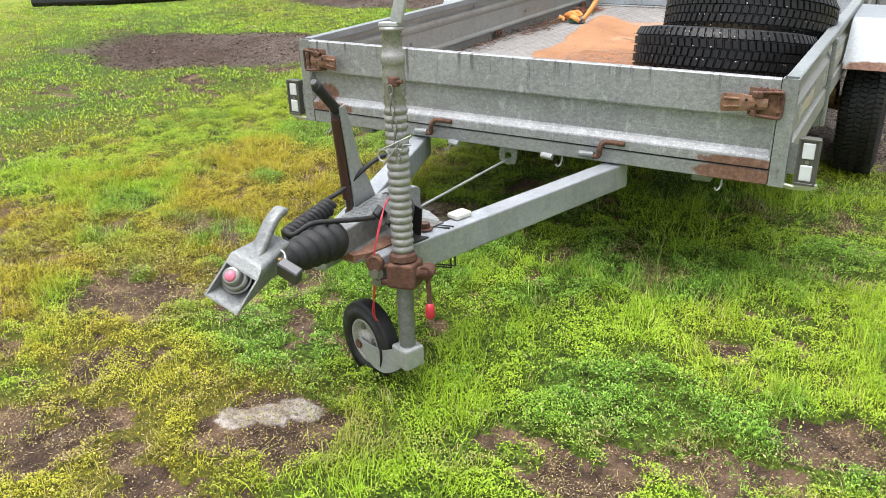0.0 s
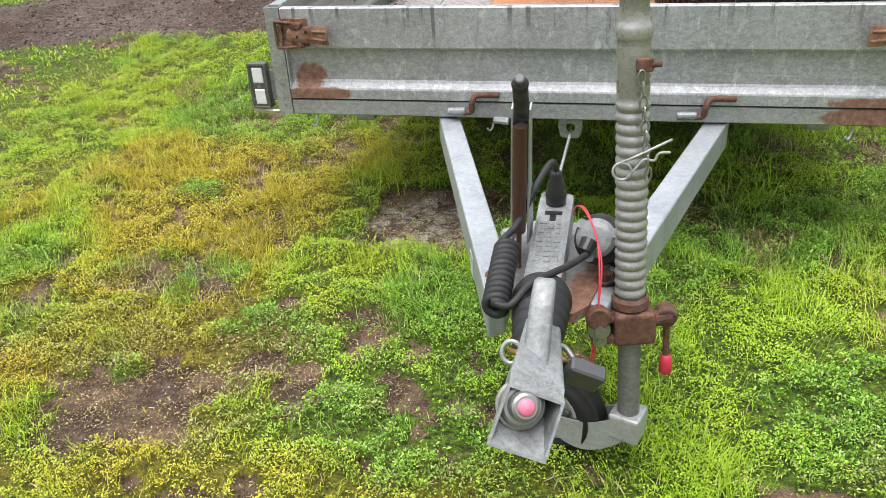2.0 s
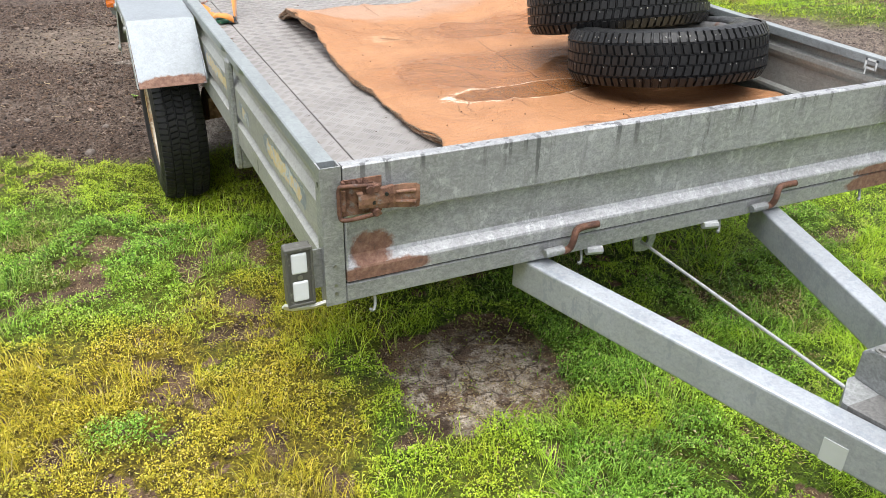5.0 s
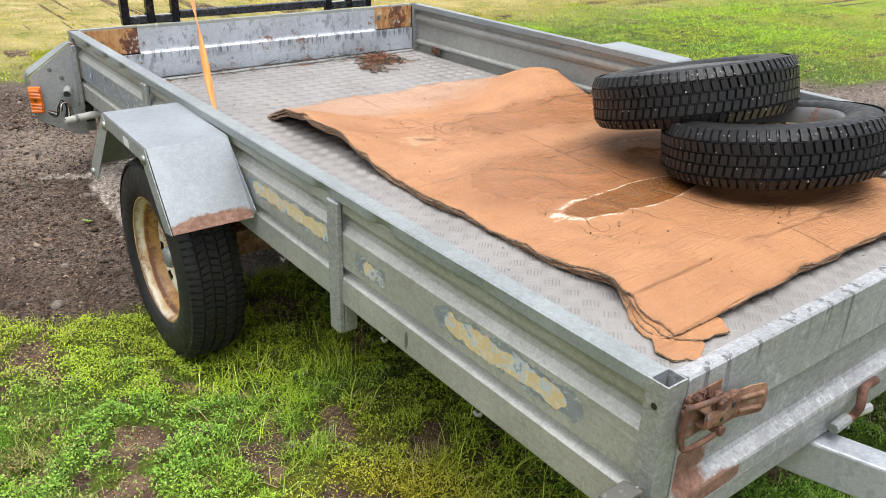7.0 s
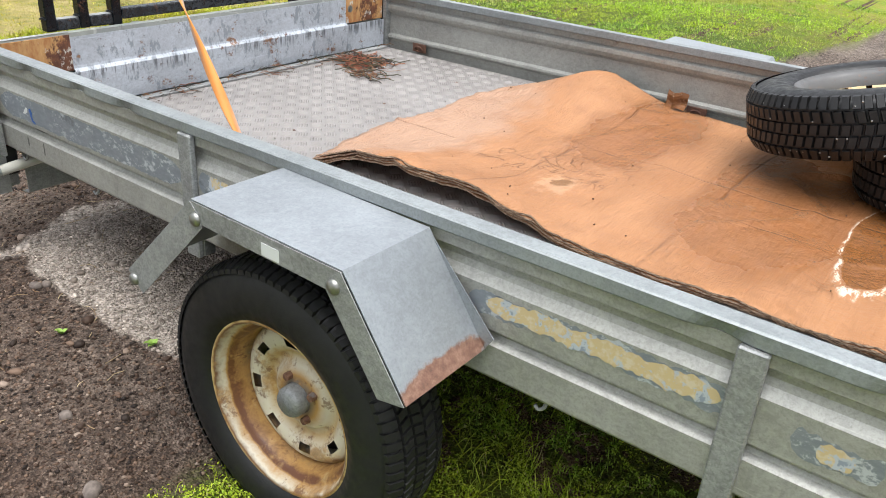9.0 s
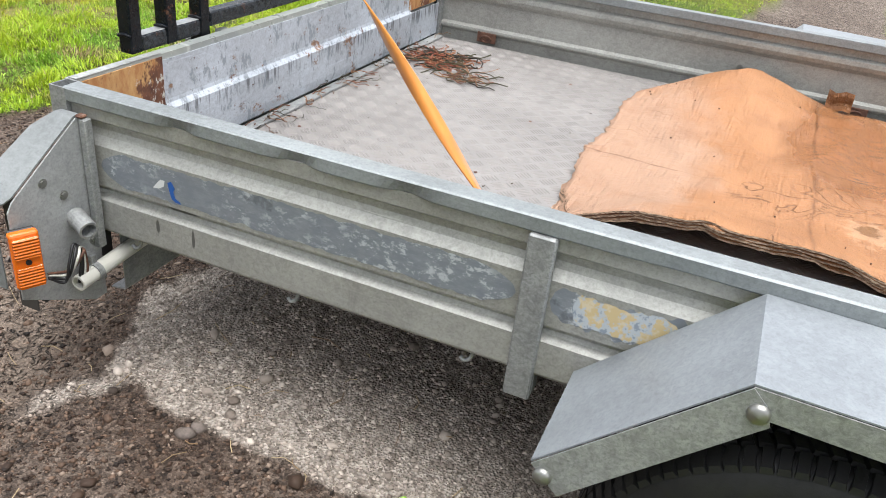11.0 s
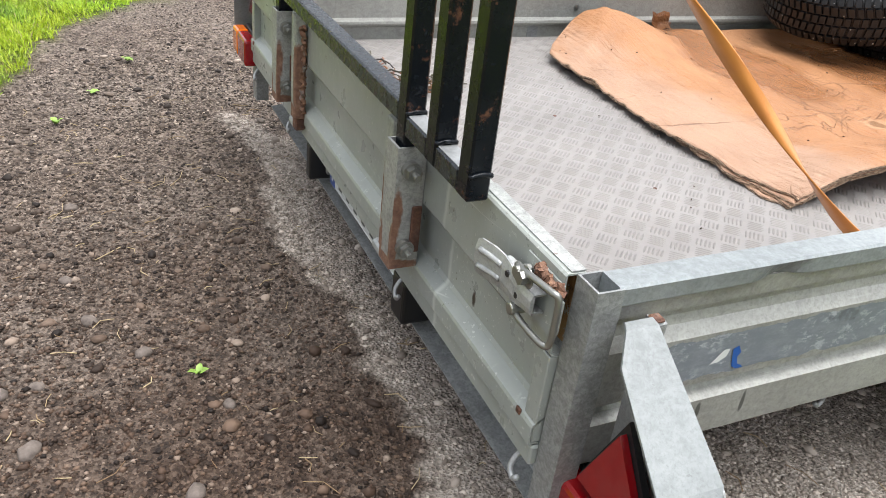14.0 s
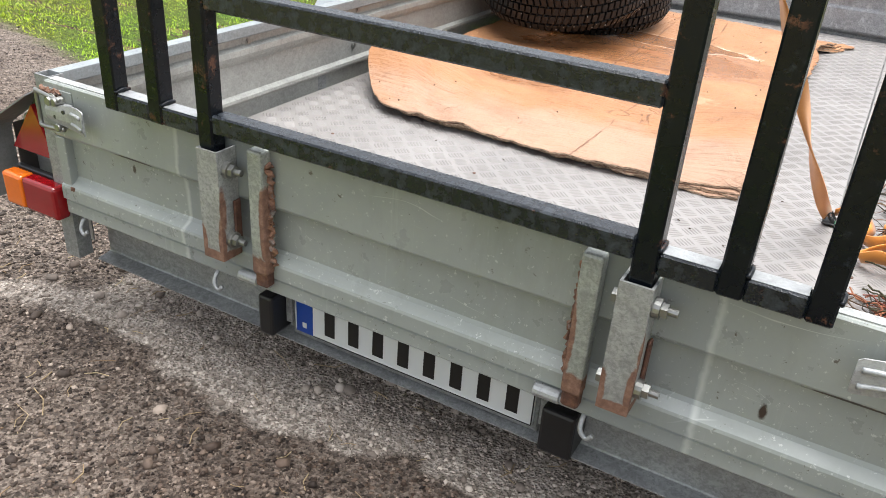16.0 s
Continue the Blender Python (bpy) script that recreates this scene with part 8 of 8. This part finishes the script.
def blades(name, count, x0, x1, y0, y1, length, width, seed, label, thin=None, lean=0.6, grow=None):
    """count bent blades over a rectangle, where the cover lets grass grow."""
    r = np.random.default_rng(seed)
    x, y = r.uniform(x0, x1, count), r.uniform(y0, y1, count)
    g, s, _ = cover(x, y)
    keep = r.random(count) > np.maximum(g * 1.3, s * 0.93)
    if thin is not None:
        keep &= r.random(count) < thin(x, y)
    x, y, g, s = x[keep], y[keep], g[keep], s[keep]
    n = len(x)
    z = relief(x, y, g, s)
    tall = 0.55 + 0.9 * fractal(x, y, 3.5, 71, 3) * r.uniform(0.5, 1.4, n)
    ln = length * tall * (1 + 0.6 * (1 - hues(x, y)))
    if grow is not None:
        ln = ln * grow(x, y)
    a = r.uniform(0, 2 * np.pi, n)
    b = a + r.uniform(-1.2, 1.2, n)
    t = r.uniform(0.15, lean, n) * 1.4
    w = width * r.uniform(0.6, 1.3, n)
    base = np.stack([x, y, z - 0.003], -1)
    side = np.stack([-np.sin(a), np.cos(a), np.zeros(n)], -1) * w[:, None] / 2
    out = np.stack([np.cos(b) * np.sin(t), np.sin(b) * np.sin(t), np.cos(t)], -1)
    t2 = np.minimum(t * 2.1, 1.5)
    out2 = np.stack([np.cos(b) * np.sin(t2), np.sin(b) * np.sin(t2), np.cos(t2)], -1)
    mid = base + out * (ln * 0.55)[:, None]
    top = mid + out2 * (ln * 0.5)[:, None]
    v = np.stack([base - side, base + side, mid + side * 0.8, mid - side * 0.8, top], 1).reshape(-1, 3)
    k = np.arange(n)[:, None] * 5
    tris = np.concatenate([k + [0, 1, 2], k + [0, 2, 3], k + [3, 2, 4]], 1).reshape(-1, 3)
    return tagged(fill(name, v, tris, 3, GRASS, shades(r, x, y, 5)), label, "grass", kind="stuff")


def leaflets(name, count, x0, x1, y0, y1, length, width, seed, label):
    """Moss and clover: small leaves that lie every way, heaped in cushions with gaps between."""
    r = np.random.default_rng(seed)
    x, y = r.uniform(x0, x1, count), r.uniform(y0, y1, count)
    g, s, _ = cover(x, y)
    cushion = step(0.30, 0.66, fractal(x, y, 13, 63, 3))
    lump = fractal(x, y, 42, 64, 2)
    hidden = 0.7 * step(-0.55, -0.2, x) * step(0.5, 0.9, y)
    keep = (r.random(count) > np.maximum(np.maximum(g * 1.3, s * 0.95), hidden)) & (r.random(count) < 0.07 + 1.1 * cushion) & (r.random(count) < 0.25 + 1.3 * lump)
    x, y, g, s, cushion, lump = (v[keep] for v in (x, y, g, s, cushion, lump))
    n = len(x)
    leafy = lush(x, y)
    z = relief(x, y, g, s) + (0.024 * cushion * (1 + 0.5 * leafy) + 0.014 * lump) * r.uniform(0.55, 1.0, n) * (1 - 0.6 * withered(x, y))
    size = 1 + 0.40 * leafy * r.random(n)
    ln, w = length * r.uniform(0.6, 1.5, n) * size, width * r.uniform(0.6, 1.4, n) * size
    a, t = r.uniform(0, 2 * np.pi, n), r.uniform(0.25, 1.35, n)
    d = np.stack([np.cos(a) * np.sin(t), np.sin(a) * np.sin(t), np.cos(t)], -1)
    q = np.stack([-np.sin(a), np.cos(a), r.uniform(-0.4, 0.4, n)], -1)
    p = np.stack([x, y, z], -1)
    mid = p + d * (0.55 * ln)[:, None]
    tip = p + d * ln[:, None]
    tip[:, 2] -= 0.25 * ln
    v = np.stack([p, mid + q * (w / 2)[:, None], tip, mid - q * (w / 2)[:, None]], 1).reshape(-1, 3)
    k = np.arange(n)[:, None] * 4
    return tagged(fill(name, v, (k + [0, 1, 2, 3]), 4, GRASS, shades(r, x, y, 4)), label, "moss", kind="stuff")


def thatch(name, count, x0, x1, y0, y1, seed, label):
    """Dead fibres and crumbs lying on the bare soil."""
    r = np.random.default_rng(seed)
    x, y = r.uniform(x0, x1, count), r.uniform(y0, y1, count)
    g, s, _ = cover(x, y)
    keep = (s > 0.15) & (g < 0.2) & (r.random(count) < 0.15 + 1.2 * step(0.40, 0.62, fractal(x, y, 12, 95, 3)))
    x, y, g, s = x[keep], y[keep], g[keep], s[keep]
    n = len(x)
    a, t = r.uniform(0, 2 * np.pi, n), r.uniform(-0.15, 0.45, n)
    long = r.random(n) < 0.45
    ln = np.where(long, r.uniform(0.008, 0.022, n), r.uniform(0.003, 0.007, n))
    w = np.where(long, r.uniform(0.0008, 0.0016, n), r.uniform(0.002, 0.005, n))
    p = np.stack([x, y, relief(x, y, g, s) + 0.001 + r.uniform(0, 0.005, n)], -1)
    d = np.stack([np.cos(a) * np.cos(t), np.sin(a) * np.cos(t), np.sin(t)], -1) * ln[:, None]
    q = np.stack([-np.sin(a), np.cos(a), r.uniform(-0.5, 0.5, n)], -1) * w[:, None] / 2
    v = np.stack([p - q, p + d * 0.5 - q, p + d, p + d * 0.5 + q], 1).reshape(-1, 3)
    k = np.arange(n)[:, None] * 4
    one = np.ones(4 * n)
    return tagged(fill(name, v, (k + [0, 1, 2, 3]), 4, GRASS, (("hue", one), ("deep", 0 * one), ("dead", one))), label, "thatch", kind="stuff")


def sward(name, count, x0, x1, y0, y1, length, width, seed, label, even=0.0):
    """Short grass: narrow blades that lean every way, in uneven tufts."""
    r = np.random.default_rng(seed)
    x, y = r.uniform(x0, x1, count), r.uniform(y0, y1, count)
    g, s, _ = cover(x, y)
    tuft = fractal(x, y, 10, 67, 3)
    wisp = np.maximum(patches(WISPY, x, y), step(0.50, 0.62, fractal(x, y, 3.1, 68, 3)))
    bare = np.maximum(np.maximum(g * 1.25, s * 0.96), step(0.50, 0.34, tuft) * 0.9)
    keep = (r.random(count) > bare) & (r.random(count) < np.maximum(even, 0.22 + 0.85 * wisp))
    x, y, g, s, tuft, wisp = (v[keep] for v in (x, y, g, s, tuft, wisp))
    n = len(x)
    z = relief(x, y, g, s)
    ln = length * (0.45 + 1.1 * tuft) * r.uniform(0.5, 1.5, n) * (1 + 0.5 * wisp)
    a = r.uniform(0, 2 * np.pi, n)
    comb = 2 * np.pi * fractal(x, y, 5, 69, 2)
    b = np.where(r.random(n) < 0.5, comb * 2, a) + r.uniform(-0.5, 0.5, n)
    t = r.uniform(0.25, 1.25, n)
    w = width * r.uniform(0.7, 1.4, n)
    side = np.stack([-np.sin(a), np.cos(a), np.zeros(n)], -1) * w[:, None] / 2
    base = np.stack([x, y, z - 0.002], -1)
    mid = base + np.stack([np.cos(b) * np.sin(0.6 * t), np.sin(b) * np.sin(0.6 * t), np.cos(0.6 * t)], -1) * (0.6 * ln)[:, None]
    tip = mid + np.stack([np.cos(b) * np.sin(1.5 * t), np.sin(b) * np.sin(1.5 * t), np.cos(1.5 * t)], -1) * (0.5 * ln)[:, None]
    v = np.stack([base - side, mid - side * 0.8, tip, mid + side * 0.8], 1).reshape(-1, 3)
    k = np.arange(n)[:, None] * 4
    return tagged(fill(name, v, (k + [0, 1, 2, 3]), 4, GRASS, shades(r, x, y, 4)), label, "grass", kind="stuff")


leaflets("moss", 1250000, -2.6, 1.8, -1.9, 2.15, 0.0074, 0.0035, 1, "bright green and yellow moss and small clover leaves")
thatch("thatch", 420000, -2.4, 1.7, -1.9, 1.95, 19, "dead brown fibres and crumbs on the bare soil")
sward("grass", 330000, -2.6, 1.8, -1.9, 2.15, 0.030, 0.0023, 15, "thin lawn grass in uneven tufts, bright to dark green")
blades("turf", 120000, -8.0, -2.6, -1.5, 6.5, 0.016, 0.0065, 2, "short green lawn", lean=1.0)
blades("turf", 150000, 1.8, 7.5, -2.0, 6.0, 0.015, 0.0055, 3, "short green lawn", lean=1.0)
sward("grass", 230000, -0.6, 3.4, 3.0, 5.6, 0.026, 0.0045, 17, "fresh green grass beside the drive", 0.9)
blades("turf", 150000, -4.5, 7.5, 2.6, 9.5, 0.016, 0.006, 4, "rough green and straw-coloured grass behind the drive", lean=1.0)
blades("turf", 40000, -7.0, 6.0, -5.0, -1.9, 0.030, 0.010, 18, "short green lawn", lean=1.0)
blades("long_grass", 30000, -2.6, 1.8, -1.9, 2.0, 0.058, 0.0022, 5, "longer tufts of thin grass", thin=lambda x, y: np.maximum(patches(WISPY, x, y), 0.6 * step(0.60, 0.76, fractal(x, y, 4.5, 81, 3))), lean=0.9)
blades("long_grass", 7000, -1.1, 1.0, 0.15, 1.75, 0.065, 0.0028, 6, "thin long grass in the shade of the trailer", thin=lambda x, y: step(0.5, 0.7, fractal(x, y, 3.5, 83, 3)), lean=0.9)
blades("grass_edge", 16000, -0.2, 3.0, 3.2, 4.5, 0.036, 0.0035, 8, "fringe of fresh grass along the drive", thin=lambda x, y: step(0.5, 0.62, fractal(x, y, 3.0, 85, 3)))


def pebble_material():
    n = Nodes("pebbles")
    dry, one = n.attr("dry"), n.island()
    wet = n.ramp(one, (0.0, (0.014, 0.008, 0.005)), (0.5, (0.080, 0.047, 0.030)), (0.88, (0.20, 0.135, 0.095)), (1.0, (0.36, 0.29, 0.235)))
    pale = n.ramp(one, (0.0, (0.20, 0.165, 0.138)), (0.6, (0.42, 0.365, 0.315)), (1.0, (0.66, 0.59, 0.52)))
    rear = n.ramp(one, (0.0, (0.018, 0.012, 0.009)), (0.5, (0.110, 0.084, 0.066)), (0.88, (0.25, 0.200, 0.162)), (1.0, (0.52, 0.44, 0.37)))
    wet = n.mix(n.band(n.split()[0], -0.3, 0.9, 0, 1), wet, rear)
    n.set(Base_Color=n.mix(0.4, n.mix(dry, wet, pale), n.ramp(n.noise(120, 4), (0.3, (0.05, 0.04, 0.035)), (0.7, (0.24, 0.21, 0.19))), "SOFT_LIGHT"), Roughness=n.band(dry, 0, 1, 0.7, 0.9), Specular_IOR_Level=0.35, Normal=n.bump(n.noise(200, 4), 0.4, 0.001))
    return n.mat


PEBBLE = pebble_material()
ICO = bmesh.new()
bmesh.ops.create_icosphere(ICO, subdivisions=1, radius=1)
ICO_V = np.array([v.co[:] for v in ICO.verts])
ICO_F = np.array([[v.index for v in f.verts] for f in ICO.faces])
ICO.free()
OCT_V = np.array([(1, 0, 0), (-1, 0, 0), (0, 1, 0), (0, -1, 0), (0, 0, 1), (0, 0, -1)], float)
OCT_F = np.array([(0, 2, 4), (2, 1, 4), (1, 3, 4), (3, 0, 4), (2, 0, 5), (1, 2, 5), (3, 1, 5), (0, 3, 5)])


def pebbles(name, count, x0, x1, y0, y1, small, big, seed, label, fine=False):
    ico_v, ico_f = (OCT_V, OCT_F) if fine else (ICO_V, ICO_F)
    r = np.random.default_rng(seed)
    x, y = r.uniform(x0, x1, count), r.uniform(y0, y1, count)
    g, s, d = cover(x, y)
    mud = step(1.15, 0.75, np.hypot((x + 1.15) / 0.48, (y - 3.42) / 0.40))
    keep = r.random(count) < np.maximum(g, 0.5 * s) * (0.35 + 0.9 * fractal(x, y, 2.0, 91, 3)) * (1 - 0.75 * mud)
    x, y, g, s, d = x[keep], y[keep], g[keep], s[keep], d[keep]
    n = len(x)
    size = small + (big - small) * r.random(n) ** 4
    z = relief(x, y, g, s) + 0.15 * size
    sc = np.stack([size * r.uniform(0.8, 1.35, n), size * r.uniform(0.7, 1.1, n), size * r.uniform(0.45, 0.8, n)], -1)
    a = r.uniform(0, 2 * np.pi, n)
    v = ico_v[None] * (1 + r.uniform(-0.32, 0.32, (n, len(ico_v), 1))) * sc[:, None]
    ca, sa = np.cos(a)[:, None], np.sin(a)[:, None]
    v = np.stack([v[..., 0] * ca - v[..., 1] * sa, v[..., 0] * sa + v[..., 1] * ca, v[..., 2]], -1) + np.stack([x, y, z], -1)[:, None]
    f = ico_f[None] + (np.arange(n) * len(ico_v))[:, None, None]
    ob = fill(name, v.reshape(-1, 3), f.reshape(-1, 3), 3, PEBBLE, (("dry", np.repeat(d, len(ico_v))),))
    if not fine:
        ob.data.shade_smooth()
    return tagged(ob, label, "gravel", kind="stuff")


pebbles("soil_crumbs", 40000, -2.4, 1.7, -1.9, 1.7, 0.0015, 0.006, 16, "crumbs of soil and small stones in the bare spots", True)
pebbles("gravel", 190000, -1.7, 1.7, 1.7, 4.5, 0.0018, 0.0075, 11, "fine brown and grey drive gravel", True)
pebbles("gravel", 4600, -2.0, 2.0, 1.8, 4.6, 0.005, 0.016, 12, "larger loose stones on the drive")
pebbles("gravel", 24000, -5.0, -2.0, 1.5, 5.0, 0.0035, 0.010, 13, "wood chips and stones on the far drive")
pebbles("gravel", 20000, 1.7, 5.0, 0.8, 3.6, 0.003, 0.007, 14, "stones on the far drive")


def stone(x, y, size, seed):
    rn = random.Random(seed)
    bm = B()
    bmesh.ops.create_icosphere(bm, subdivisions=2, radius=1)
    for v in bm.verts:
        v.co = v.co * (1 + 0.22 * noise.noise(v.co * 1.4 + Vector((seed, 0, 0))))
        v.co = Vector((v.co.x * size * 1.15, v.co.y * size * 0.9, v.co.z * size * 0.7))
    bmesh.ops.transform(bm, matrix=pose(x, y, float(height(x, y)[0]) + 0.10 * size, 0, 0, rn.uniform(0, 180)), verts=bm.verts)
    for f in bm.faces:
        f.smooth = True
    n = STONE
    return tagged(part("stone", bm, n), "rounded grey-brown stone lying on the gravel", "stone", "loose stones on the drive")


sn = Nodes("loose_stone")
sn.set(Base_Color=sn.ramp(sn.noise(70, 5), (0.3, (0.085, 0.066, 0.055)), (0.7, (0.19, 0.155, 0.132))), Roughness=0.75, Normal=sn.bump(sn.noise(180, 4), 0.5, 0.002))
STONE = sn.mat
for k, (x, y, s) in enumerate(((-0.49, 3.45, 0.017), (-0.16, 3.74, 0.016), (-0.18, 3.94, 0.017), (-0.13, 3.97, 0.014), (0.03, 3.58, 0.017), (-0.10, 3.49, 0.017), (-0.32, 3.69, 0.020), (-0.15, 3.68, 0.014), (-0.80, 3.60, 0.016), (-0.84, 3.69, 0.016), (-0.98, 2.72, 0.017), (-0.955, 2.71, 0.015), (-0.55, 3.75, 0.015), (0.2, 3.62, 0.015), (-0.3, 3.36, 0.013), (-0.7, 3.48, 0.014), (0.55, 3.6, 0.016), (-1.2, 2.2, 0.016), (-1.28, 1.97, 0.022), (-1.5, 2.3, 0.015))):
    stone(x, y, s, k)

# straws and fallen stems
bm = B()
rn = random.Random(77)
for k in range(760):
    x, y = (rn.uniform(-2.2, 1.6), rn.uniform(-1.9, 4.6)) if k < 420 else (rn.uniform(-1.6, 1.3), rn.uniform(2.2, 4.2))
    z = float(height(x, y)[0]) + 0.004
    h, ln = rn.uniform(0, 6.28), (rn.uniform(0.012, 0.055) if k % 9 else rn.uniform(0.06, 0.10))
    d = Vector((math.cos(h), math.sin(h), 0)) * ln
    q = Vector((-d.y, d.x, 0)) * rn.uniform(-0.25, 0.25)
    pipe(bm, [Vector((x, y, z)), Vector((x, y, z + 0.002)) + d * 0.5 + q, Vector((x, y, z)) + d], rn.uniform(0.0006, 0.0013), 4)
sm = Nodes("straw")
sm.set(Base_Color=sm.ramp(sm.island(), (0.0, (0.20, 0.12, 0.06)), (1.0, (0.48, 0.38, 0.22))), Roughness=0.7)
for p, q in (((-0.83, 1.02), (-0.71, 1.07)), ((-0.80, 0.97), (-0.70, 1.00))):
    za, zb = float(height(*p)[0]) + 0.03, float(height(*q)[0]) + 0.03
    pipe(bm, [(*p, za), (*q, zb)], 0.0016, 5)
tagged(part("straw", bm, sm.mat), "pale straws and stems strewn over grass and gravel", "straw", kind="stuff")
